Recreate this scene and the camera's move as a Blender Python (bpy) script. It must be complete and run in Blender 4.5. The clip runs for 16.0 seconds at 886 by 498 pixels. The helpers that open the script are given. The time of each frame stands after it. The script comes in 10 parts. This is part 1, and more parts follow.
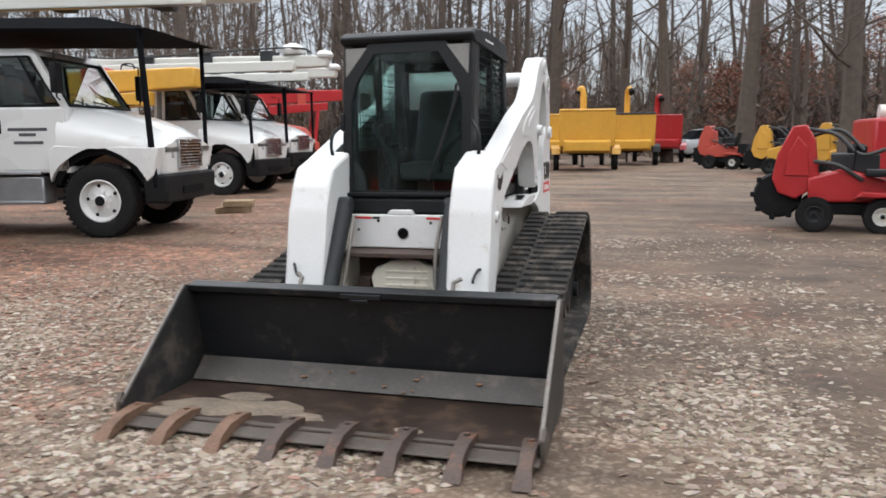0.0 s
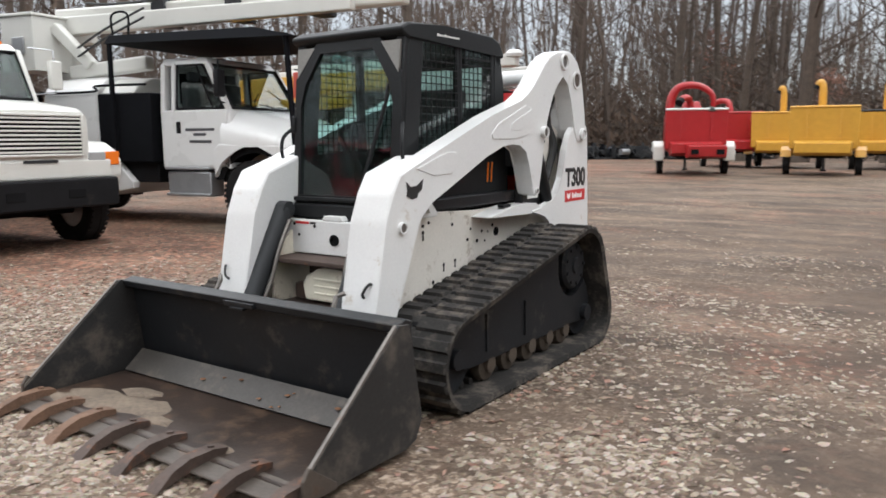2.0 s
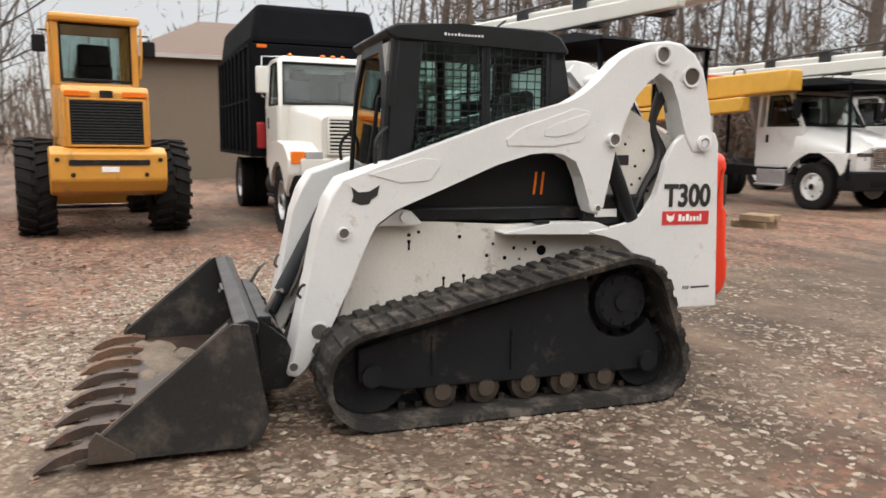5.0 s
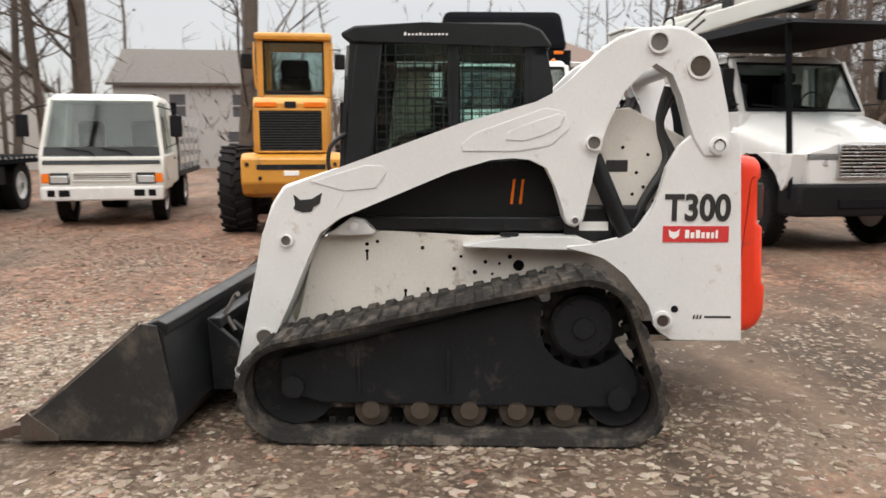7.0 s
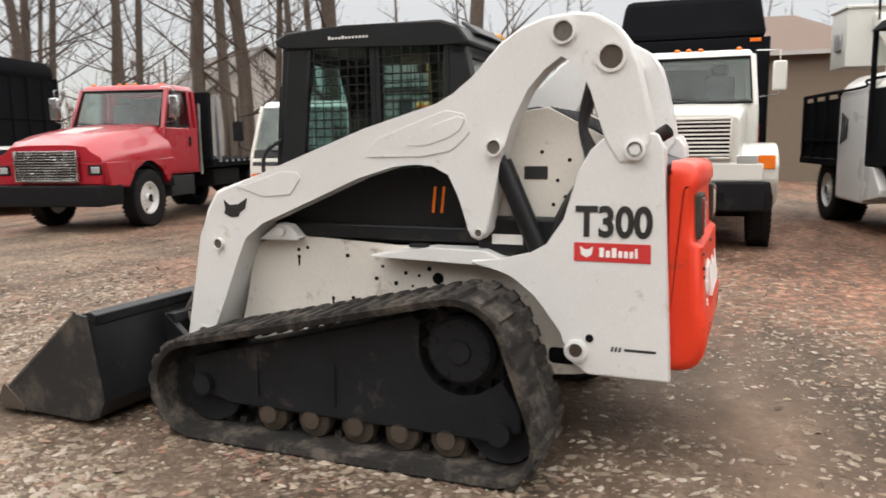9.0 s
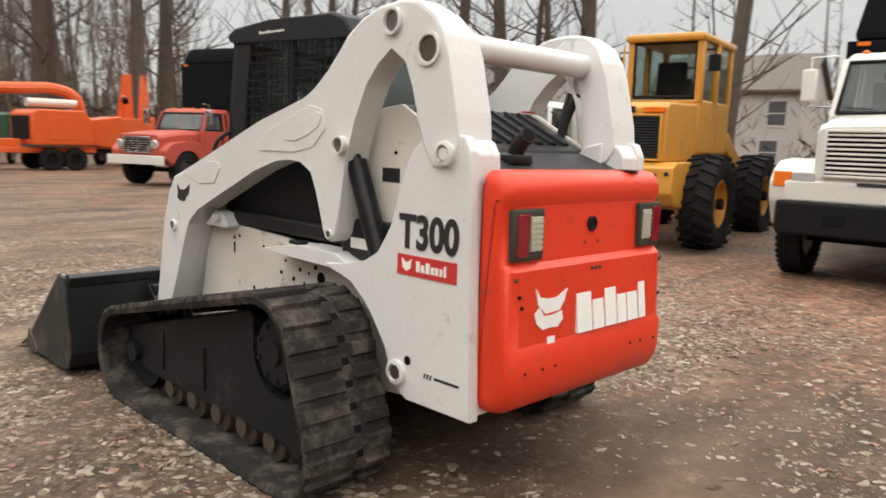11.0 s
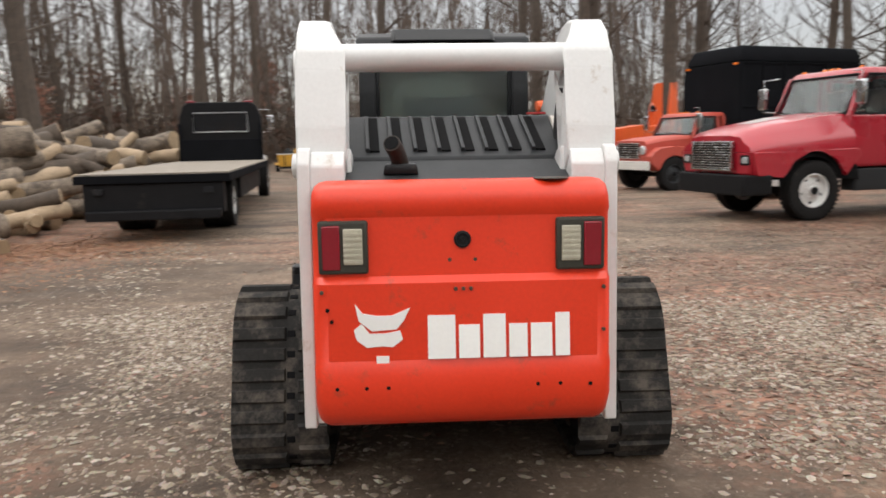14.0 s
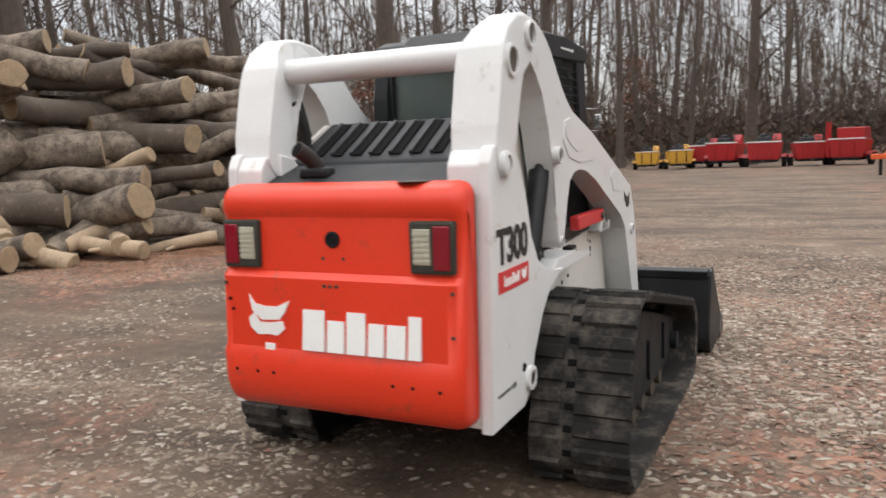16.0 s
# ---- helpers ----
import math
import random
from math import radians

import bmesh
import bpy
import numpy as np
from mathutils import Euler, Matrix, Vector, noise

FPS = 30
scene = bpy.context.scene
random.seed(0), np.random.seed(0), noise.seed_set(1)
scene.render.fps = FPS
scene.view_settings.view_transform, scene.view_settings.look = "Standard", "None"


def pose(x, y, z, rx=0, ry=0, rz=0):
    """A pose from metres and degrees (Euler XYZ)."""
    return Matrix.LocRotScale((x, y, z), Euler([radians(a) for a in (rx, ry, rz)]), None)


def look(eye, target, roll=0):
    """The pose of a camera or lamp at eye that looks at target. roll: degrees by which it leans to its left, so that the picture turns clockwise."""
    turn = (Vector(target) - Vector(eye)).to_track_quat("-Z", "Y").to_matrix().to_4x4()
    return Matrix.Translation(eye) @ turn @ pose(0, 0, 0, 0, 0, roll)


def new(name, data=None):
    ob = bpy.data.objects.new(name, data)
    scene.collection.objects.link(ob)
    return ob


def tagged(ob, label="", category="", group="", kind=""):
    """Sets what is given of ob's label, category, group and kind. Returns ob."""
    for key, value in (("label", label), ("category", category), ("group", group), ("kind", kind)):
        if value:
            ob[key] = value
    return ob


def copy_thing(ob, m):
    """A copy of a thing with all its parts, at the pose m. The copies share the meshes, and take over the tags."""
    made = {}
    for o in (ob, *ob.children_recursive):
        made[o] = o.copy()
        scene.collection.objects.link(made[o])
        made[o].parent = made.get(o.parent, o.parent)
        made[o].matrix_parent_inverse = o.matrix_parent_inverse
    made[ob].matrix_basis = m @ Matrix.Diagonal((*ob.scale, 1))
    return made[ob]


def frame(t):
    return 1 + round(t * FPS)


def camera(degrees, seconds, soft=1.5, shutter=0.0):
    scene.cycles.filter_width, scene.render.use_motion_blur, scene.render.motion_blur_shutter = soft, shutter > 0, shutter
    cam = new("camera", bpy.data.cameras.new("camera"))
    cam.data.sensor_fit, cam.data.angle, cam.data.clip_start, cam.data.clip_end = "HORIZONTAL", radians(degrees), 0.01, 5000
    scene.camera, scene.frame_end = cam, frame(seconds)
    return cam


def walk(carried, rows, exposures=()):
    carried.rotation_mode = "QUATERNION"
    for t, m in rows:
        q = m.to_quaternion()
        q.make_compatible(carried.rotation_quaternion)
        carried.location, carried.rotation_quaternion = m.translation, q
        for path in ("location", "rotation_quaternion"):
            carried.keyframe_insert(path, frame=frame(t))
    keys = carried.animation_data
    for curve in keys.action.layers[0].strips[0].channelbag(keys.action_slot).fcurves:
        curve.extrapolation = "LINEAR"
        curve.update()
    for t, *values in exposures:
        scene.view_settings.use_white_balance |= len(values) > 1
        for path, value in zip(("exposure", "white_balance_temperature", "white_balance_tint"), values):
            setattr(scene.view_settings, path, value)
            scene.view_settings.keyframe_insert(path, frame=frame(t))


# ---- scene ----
cam = camera(60.5, 16.0, soft=1.65, shutter=0.5)
METRES, EYE, TILT, LEAN, TURN = 15.081, 1.4025, 0.0, 0.0, 14.9
ROWS = [
    (0.0, 0.0, 0.0, 0.0, -0.07, -8.38, 0.46),
    (0.5, 0.0331, 0.0077, -0.0015, 3.54, -8.82, 0.56),
    (1.0, 0.0655, 0.0144, -0.0015, 9.75, -9.1, 0.86),
    (1.5, 0.0946, 0.0265, -0.0, 16.41, -8.65, 1.23),
    (2.0, 0.1208, 0.0442, 0.001, 19.4, -8.36, 0.26),
    (2.5, 0.1499, 0.0576, 0.0003, 26.31, -8.52, -0.46),
    (3.0, 0.1743, 0.0771, -0.0011, 32.26, -9.06, -1.63),
    (3.5, 0.2003, 0.0933, -0.0006, 37.86, -9.09, -0.62),
    (4.0, 0.2252, 0.1131, 0.0007, 44.35, -8.48, 0.18),
    (4.5, 0.2428, 0.1394, 0.0013, 50.25, -8.12, -0.29),
    (7.0, 0.284, 0.2765, 0.0038, 76.13, -8.12, 0.03),
    (7.5, 0.2884, 0.3049, 0.0022, 82.42, -7.6, 0.3),
    (8.0, 0.2881, 0.3341, 0.0031, 88.84, -7.77, -0.24),
    (8.5, 0.2821, 0.3638, 0.0049, 92.25, -7.85, 0.55),
    (9.0, 0.2787, 0.3973, 0.0052, 96.63, -8.1, 0.75),
    (9.5, 0.2648, 0.427, 0.0041, 101.64, -8.43, -1.17),
    (12.0, 0.1913, 0.5686, 0.0068, 133.45, -8.06, -0.23),
    (12.5, 0.1684, 0.5894, 0.0077, 141.49, -8.45, 0.17),
    (13.0, 0.1426, 0.6076, 0.0101, 148.81, -8.26, 0.57),
    (13.5, 0.1124, 0.6127, 0.0109, 153.93, -8.3, 0.98),
    (14.0, 0.0872, 0.6247, 0.0081, 161.24, -8.18, 1.19),
    (14.5, 0.0573, 0.6339, 0.0072, 168.69, -8.27, 1.32),
    (15.0, 0.0249, 0.6369, 0.0089, 175.93, -8.59, 1.63),
    (15.5, -0.0072, 0.6446, 0.0078, 184.9, -7.34, 3.02),
    (16.0, -0.038, 0.6373, 0.0054, 190.1, -7.38, 2.54),
]
walk(cam, [(t, pose(0, 0, EYE, TILT, LEAN, TURN) @ pose(METRES * x, METRES * y, METRES * z, 90 + pitch, roll, yaw)) for t, x, y, z, yaw, pitch, roll in ROWS], exposures=((0.0, 0.03, 6050, 11), (2.0, 0.05, 6150, 11), (4.5, 0.11, 6550, 12), (7.0, 0.17, 6600, 12), (9.5, 0.15, 6650, 12), (12.0, -0.02, 6950, 11), (13.0, -0.02, 7000, 11), (14.5, -0.08, 6350, 12), (16.0, -0.05, 6350, 12)))

# ---- sky and light: a bright overcast winter day ----
world = bpy.data.worlds.new("overcast_sky")
scene.world = world
world.use_nodes = True
wn, wl = world.node_tree.nodes, world.node_tree.links
wn.clear()
w_out = wn.new("ShaderNodeOutputWorld")
w_bg = wn.new("ShaderNodeBackground")
w_sky = wn.new("ShaderNodeTexSky")
w_sky.sky_type = "NISHITA"
w_sky.sun_disc = False
w_sky.sun_elevation, w_sky.sun_rotation = radians(38), radians(150)
w_co = wn.new("ShaderNodeTexCoord")
w_sep = wn.new("ShaderNodeSeparateXYZ")
w_ramp = wn.new("ShaderNodeValToRGB")
w_ramp.color_ramp.elements[0].position, w_ramp.color_ramp.elements[0].color = 0.0, (0.40, 0.40, 0.395, 1)
w_ramp.color_ramp.elements[1].position, w_ramp.color_ramp.elements[1].color = 0.9, (1.86, 1.83, 1.76, 1)
w_ramp.color_ramp.elements.new(0.17).color = (0.46, 0.46, 0.452, 1)
w_ramp.color_ramp.elements.new(0.42).color = (2.05, 2.03, 1.96, 1)
w_noise = wn.new("ShaderNodeTexNoise")
w_noise.inputs["Scale"].default_value, w_noise.inputs["Detail"].default_value = 2.2, 4
w_cloud = wn.new("ShaderNodeMapRange")
w_cloud.inputs["To Min"].default_value, w_cloud.inputs["To Max"].default_value = 0.86, 1.1
w_scale = wn.new("ShaderNodeVectorMath")
w_scale.operation = "SCALE"
w_mix = wn.new("ShaderNodeMix")
w_mix.data_type, w_mix.blend_type = "RGBA", "ADD"
w_dim = wn.new("ShaderNodeVectorMath")
w_dim.operation = "SCALE"
w_dim.inputs["Scale"].default_value = 0.02
w_mix.inputs["Factor"].default_value = 1.0
wl.new(w_co.outputs["Generated"], w_sep.inputs[0])
wl.new(w_co.outputs["Generated"], w_noise.inputs["Vector"])
wl.new(w_sep.outputs["Z"], w_ramp.inputs["Fac"])
wl.new(w_noise.outputs["Fac"], w_cloud.inputs["Value"])
wl.new(w_ramp.outputs["Color"], w_scale.inputs[0])
wl.new(w_cloud.outputs["Result"], w_scale.inputs["Scale"])
wl.new(w_sky.outputs["Color"], w_dim.inputs[0])
wl.new(w_scale.outputs["Vector"], w_mix.inputs["A"])
wl.new(w_dim.outputs["Vector"], w_mix.inputs["B"])
wl.new(w_mix.outputs["Result"], w_bg.inputs["Color"])
wl.new(w_bg.outputs["Background"], w_out.inputs["Surface"])
w_bg.inputs["Strength"].default_value = 1.29

sun = new("sun", bpy.data.lights.new("sun", "SUN"))
sun.data.energy, sun.data.angle, sun.data.color = 0.75, radians(25), (1.0, 0.97, 0.93)
sun.matrix_world = look((0, 0, 30), (-11, 2, 0))

# ---- helpers for building; one plan unit is S metres ----
S = 0.935
RNG = random.Random(7)


def mat(name, c, rough=0.6, metal=0.0, var=0.25, scale=6.0, fine=70.0, bump=0.15, dirt=None, amount=0.0, dscale=3.0, coat=0.0, spec=0.5):
    """Two scales of colour variation, fine relief and dirt with a shape of its own."""
    m = bpy.data.materials.new(name)
    m.use_nodes = True
    n, l = m.node_tree.nodes, m.node_tree.links
    b = n["Principled BSDF"]
    geo = n.new("ShaderNodeNewGeometry")
    big, small = n.new("ShaderNodeTexNoise"), n.new("ShaderNodeTexNoise")
    big.inputs["Scale"].default_value, big.inputs["Detail"].default_value = scale, 5
    small.inputs["Scale"].default_value, small.inputs["Detail"].default_value = fine, 4
    for t in (big, small):
        l.new(geo.outputs["Position"], t.inputs["Vector"])
    both = n.new("ShaderNodeMath")
    both.operation = "MULTIPLY_ADD"
    both.inputs[1].default_value = 0.45
    l.new(small.outputs["Fac"], both.inputs[0])
    half = n.new("ShaderNodeMath")
    half.operation = "MULTIPLY"
    half.inputs[1].default_value = 0.55
    l.new(big.outputs["Fac"], half.inputs[0])
    l.new(half.outputs[0], both.inputs[2])
    ramp = n.new("ShaderNodeValToRGB")
    lo = [max(0.0, v * (1 - var)) for v in c]
    hi = [min(1.0, v * (1 + var * 0.7)) for v in c]
    ramp.color_ramp.elements[0].position, ramp.color_ramp.elements[0].color = 0.3, (*lo, 1)
    ramp.color_ramp.elements[1].position, ramp.color_ramp.elements[1].color = 0.7, (*hi, 1)
    l.new(both.outputs[0], ramp.inputs["Fac"])
    colour = ramp.outputs["Color"]
    if dirt:
        spots = n.new("ShaderNodeTexNoise")
        spots.inputs["Scale"].default_value, spots.inputs["Detail"].default_value, spots.inputs["Roughness"].default_value = dscale, 9, 0.72
        l.new(geo.outputs["Position"], spots.inputs["Vector"])
        cut = n.new("ShaderNodeMapRange")
        cut.inputs["From Min"].default_value, cut.inputs["From Max"].default_value = 0.66 - amount * 0.3, 0.78 - amount * 0.25
        cut.inputs["To Max"].default_value = 0.85
        l.new(spots.outputs["Fac"], cut.inputs["Value"])
        mix = n.new("ShaderNodeMix")
        mix.data_type = "RGBA"
        mix.inputs["B"].default_value = (*dirt, 1)
        l.new(cut.outputs["Result"], mix.inputs["Factor"])
        l.new(colour, mix.inputs["A"])
        colour = mix.outputs["Result"]
    l.new(colour, b.inputs["Base Color"])
    rr = n.new("ShaderNodeMapRange")
    rr.inputs["To Min"].default_value, rr.inputs["To Max"].default_value = max(0.03, rough - 0.12), min(1, rough + 0.12)
    l.new(big.outputs["Fac"], rr.inputs["Value"])
    l.new(rr.outputs["Result"], b.inputs["Roughness"])
    b.inputs["Metallic"].default_value = metal
    b.inputs["Coat Weight"].default_value = coat
    b.inputs["Specular IOR Level"].default_value = spec
    if bump:
        bn = n.new("ShaderNodeBump")
        bn.inputs["Strength"].default_value, bn.inputs["Distance"].default_value = bump, 0.01
        l.new(both.outputs[0], bn.inputs["Height"])
        l.new(bn.outputs["Normal"], b.inputs["Normal"])
    return m


def glass(name, tint, rough=0.02):
    m = bpy.data.materials.new(name)
    m.use_nodes = True
    b = m.node_tree.nodes["Principled BSDF"]
    b.inputs["Base Color"].default_value = (*tint, 1)
    b.inputs["Transmission Weight"].default_value = 1.0
    b.inputs["Roughness"].default_value = rough
    b.inputs["IOR"].default_value = 1.45
    return m


RUST = (0.13, 0.06, 0.03)
MUD = (0.16, 0.12, 0.085)
WHITE = mat("white_machine_paint", (0.66, 0.662, 0.65), 0.38, var=0.07, scale=2.5, bump=0.04, dirt=(0.42, 0.35, 0.27), amount=0.2, dscale=8, coat=0.1)
AGEDW = mat("aged_white_paint", (0.70, 0.665, 0.60), 0.45, var=0.10, scale=3, bump=0.06, dirt=(0.30, 0.23, 0.16), amount=0.26, dscale=9, coat=0.08)
CREAM = mat("cream_old_paint", (0.72, 0.68, 0.56), 0.5, var=0.12, bump=0.08, dirt=RUST, amount=0.3, dscale=6)
ORANGE = mat("orange_machine_paint", (0.71, 0.039, 0.010), 0.42, var=0.10, scale=2, bump=0.05, dirt=(0.30, 0.06, 0.03), amount=0.22, dscale=6, coat=0.1)
BLACKP = mat("black_plastic", (0.013, 0.014, 0.015), 0.5, var=0.3, bump=0.08, spec=0.2)
BLACKM = mat("black_bucket_steel", (0.011, 0.012, 0.0135), 0.40, metal=0.0, var=0.4, bump=0.12, spec=0.30, dirt=(0.060, 0.050, 0.042), amount=0.30, dscale=5.5)
WORN = mat("worn_bucket_floor", (0.030, 0.019, 0.014), 0.42, metal=0.1, var=0.6, scale=4, bump=0.2, dirt=(0.115, 0.072, 0.046), amount=0.48, dscale=3.4)
SIDEP = mat("dusty_black_plate", (0.024, 0.0235, 0.023), 0.55, var=0.35, scale=3, bump=0.12, spec=0.28, dirt=(0.095, 0.080, 0.066), amount=0.46, dscale=3)
DRYMUD = mat("dry_tan_mud", (0.150, 0.116, 0.085), 0.9, var=0.45, scale=7, fine=45, bump=0.5, dirt=(0.10, 0.075, 0.058), amount=0.4, dscale=6)
HEELM = mat("dusty_heel_steel", (0.058, 0.052, 0.046), 0.5, metal=0.1, var=0.35, scale=5, bump=0.12, dirt=(0.12, 0.10, 0.08), amount=0.4, dscale=5)
EDGEM = mat("worn_dark_edge_steel", (0.085, 0.070, 0.058), 0.5, metal=0.4, var=0.4, bump=0.2, dirt=RUST, amount=0.35, dscale=8)
RUSTT = mat("orange_rusted_tooth", (0.150, 0.086, 0.054), 0.75, metal=0.1, var=0.4, bump=0.3, dirt=(0.09, 0.05, 0.03), amount=0.35, dscale=9)
BARE = mat("bare_scratched_steel", (0.17, 0.155, 0.14), 0.45, metal=0.6, var=0.3, bump=0.15, dirt=RUST, amount=0.25, dscale=9)
TOOTHM = mat("rusty_tooth_steel", (0.075, 0.052, 0.042), 0.6, metal=0.3, var=0.4, bump=0.3, dirt=(0.25, 0.10, 0.045), amount=0.35, dscale=7)
RUBBER = mat("dusty_track_rubber", (0.028, 0.0265, 0.025), 0.8, var=0.35, bump=0.35, spec=0.12, dirt=(0.115, 0.098, 0.082), amount=0.58, dscale=6)
TRACKF = mat("dark_grey_track_frame", (0.014, 0.015, 0.017), 0.55, var=0.3, bump=0.1, spec=0.16, dirt=(0.075, 0.064, 0.054), amount=0.3, dscale=3.5)
ROLLER = mat("muddy_roller_steel", (0.075, 0.058, 0.043), 0.65, metal=0.2, var=0.35, bump=0.2)
HOODM = mat("dark_grey_engine_cover", (0.026, 0.028, 0.030), 0.55, var=0.2, bump=0.1, spec=0.3)
# near black for dark parts, and for shade in holes, slots and underside
DARK = mat("dark_parts_and_shade", (0.008, 0.008, 0.0085), 0.85, var=0.3, bump=0.05, spec=0.08)
SEATM = mat("grey_seat_vinyl", (0.06, 0.06, 0.065), 0.6, var=0.2, bump=0.1)
CABG = glass("green_tinted_glass", (0.52, 0.69, 0.66))
# rear pane paler and rough: the sky's reflection put into the glass
REARG = glass("reflection_hazed_rear_glass", (0.62, 0.74, 0.71), 0.32)
TRKG = glass("vehicle_glass", (0.55, 0.64, 0.62))
REDL = mat("red_lamp_lens", (0.22, 0.008, 0.018), 0.15, var=0.1, bump=0.0, coat=0.4)
CLEARL = mat("ribbed_clear_lens", (0.44, 0.42, 0.33), 0.25, var=0.15, fine=150, bump=0.1)
SOOT = mat("sooty_brown_steel", (0.030, 0.022, 0.018), 0.7, metal=0.1, var=0.5, bump=0.2)
LAMPF = mat("faded_olive_plastic", (0.045, 0.045, 0.036), 0.6, var=0.25, bump=0.06, spec=0.2)
HEADG = mat("black_glass", (0.012, 0.014, 0.016), 0.08, var=0.1, bump=0.0, coat=0.3)
GREYL = mat("cloudy_grey_lens", (0.20, 0.195, 0.18), 0.3, var=0.2, bump=0.0)
AMBER = mat("amber_lamp_lens", (0.75, 0.17, 0.015), 0.2, var=0.1, bump=0.0)
HEADL = mat("headlamp_lens", (0.60, 0.62, 0.62), 0.08, metal=0.5, var=0.15, bump=0.0)
DECALW = mat("white_decal", (0.80, 0.80, 0.77), 0.45, var=0.05, bump=0.0)
DECALK = mat("black_decal", (0.018, 0.018, 0.018), 0.5, var=0.1, bump=0.0)
DECALR = mat("red_decal", (0.55, 0.035, 0.035), 0.45, var=0.08, bump=0.0)
CHROME = mat("dull_chrome", (0.55, 0.56, 0.57), 0.25, metal=1.0, var=0.12, bump=0.03)
HOSE = mat("hydraulic_hose_rubber", (0.02, 0.02, 0.02), 0.55, var=0.2, bump=0.1)
TYRE = mat("vehicle_tyre_rubber", (0.015, 0.0145, 0.0145), 0.8, var=0.35, bump=0.2, spec=0.12, dirt=(0.045, 0.038, 0.032), amount=0.25, dscale=5)
TRUCKW = mat("white_truck_paint", (0.62, 0.62, 0.605), 0.3, var=0.05, scale=1.5, bump=0.02, dirt=(0.5, 0.47, 0.42), amount=0.1, dscale=4, coat=0.5)
TRUCKC = mat("off_white_truck_paint", (0.61, 0.605, 0.56), 0.35, var=0.06, scale=1.5, bump=0.02, dirt=(0.45, 0.4, 0.32), amount=0.12, dscale=4, coat=0.4)
TRUCKR = mat("crimson_truck_paint", (0.34, 0.010, 0.022), 0.3, var=0.08, scale=1.5, bump=0.02, coat=0.5)
TRUCKO = mat("faded_orange_red_paint", (0.41, 0.062, 0.040), 0.45, var=0.15, scale=2, bump=0.05)
BOXK = mat("black_painted_body", (0.008, 0.0085, 0.010), 0.85, var=0.35, scale=2, bump=0.08, spec=0.04)
CHASSIS = mat("chassis_black", (0.008, 0.008, 0.009), 0.6, var=0.35, bump=0.1, spec=0.15, dirt=(0.032, 0.027, 0.022), amount=0.16)
ALU = mat("grey_aluminium", (0.42, 0.43, 0.44), 0.4, metal=0.7, var=0.15, bump=0.05)
YELLOW = mat("yellow_machine_paint", (0.56, 0.26, 0.035), 0.45, var=0.18, scale=2, bump=0.08, dirt=(0.22, 0.12, 0.045), amount=0.3, coat=0.2)
YELLOWC = mat("chipper_yellow_paint", (0.58, 0.31, 0.035), 0.45, var=0.12, bump=0.04, dirt=(0.25, 0.13, 0.03), amount=0.15, coat=0.2)
REDM = mat("red_machine_paint", (0.36, 0.015, 0.018), 0.38, var=0.14, bump=0.05, dirt=(0.16, 0.05, 0.035), amount=0.2, coat=0.2)
ORANGEC = mat("chipper_orange_paint", (0.68, 0.105, 0.018), 0.42, var=0.12, bump=0.05, coat=0.2)
GREENM = mat("green_machine_paint", (0.018, 0.090, 0.036), 0.45, var=0.15, bump=0.05)
BARK = mat("grey_brown_bark", (0.080, 0.061, 0.047), 0.9, var=0.45, scale=5, fine=40, bump=0.6)
LOGBARK = mat("weathered_log_bark", (0.20, 0.158, 0.120), 0.9, var=0.75, scale=5, fine=34, bump=1.0, dirt=(0.05, 0.037, 0.028), amount=0.62, dscale=4)
LOGDARK = mat("dark_log_bark", (0.085, 0.064, 0.048), 0.9, var=0.5, scale=4, fine=30, bump=0.9, dirt=(0.20, 0.16, 0.12), amount=0.3, dscale=4)
LOGPALE = mat("pale_debarked_wood", (0.37, 0.275, 0.18), 0.85, var=0.4, scale=3, fine=30, bump=0.5, dirt=(0.20, 0.15, 0.11), amount=0.3, dscale=3)
LOGEND = mat("sawn_log_end", (0.30, 0.215, 0.130), 0.85, var=0.4, scale=6, fine=50, bump=0.3, dirt=(0.2, 0.13, 0.08), amount=0.3)
LEAFB = mat("brown_oak_leaves", (0.20, 0.095, 0.045), 0.85, var=0.5, scale=0.4, fine=3, bump=0.0)
# far stems lighter than the near bark, with air haze in the colour
TWIG = mat("haze_paled_twigs", (0.100, 0.076, 0.060), 0.9, var=0.35, scale=0.3, fine=3, bump=0.0)
PINE = mat("dull_evergreen", (0.035, 0.05, 0.035), 0.9, var=0.5, scale=0.6, fine=3, bump=0.0)
# grey siding raised in tone to hold the haze before the house
SIDING = mat("haze_paled_siding", (0.40, 0.385, 0.365), 0.6, var=0.08, bump=0.03)
SIDINGW = mat("pale_siding", (0.42, 0.40, 0.375), 0.6, var=0.08, bump=0.03)
# roof shingles likewise lightened by haze in their colour
SHINGLE = mat("haze_paled_shingles", (0.13, 0.118, 0.108), 0.9, var=0.25, fine=20, bump=0.3)
PLANKM = mat("weathered_deck_wood", (0.22, 0.19, 0.155), 0.85, var=0.3, fine=40, bump=0.3)


def thing(name, x, y, z, rz=0, label="", category="", group="", kind=""):
    ob = new(name)
    ob.empty_display_size = 0.2
    ob.matrix_world = pose(x * S, y * S, z * S, 0, 0, rz)
    return tagged(ob, label, category, group, kind)


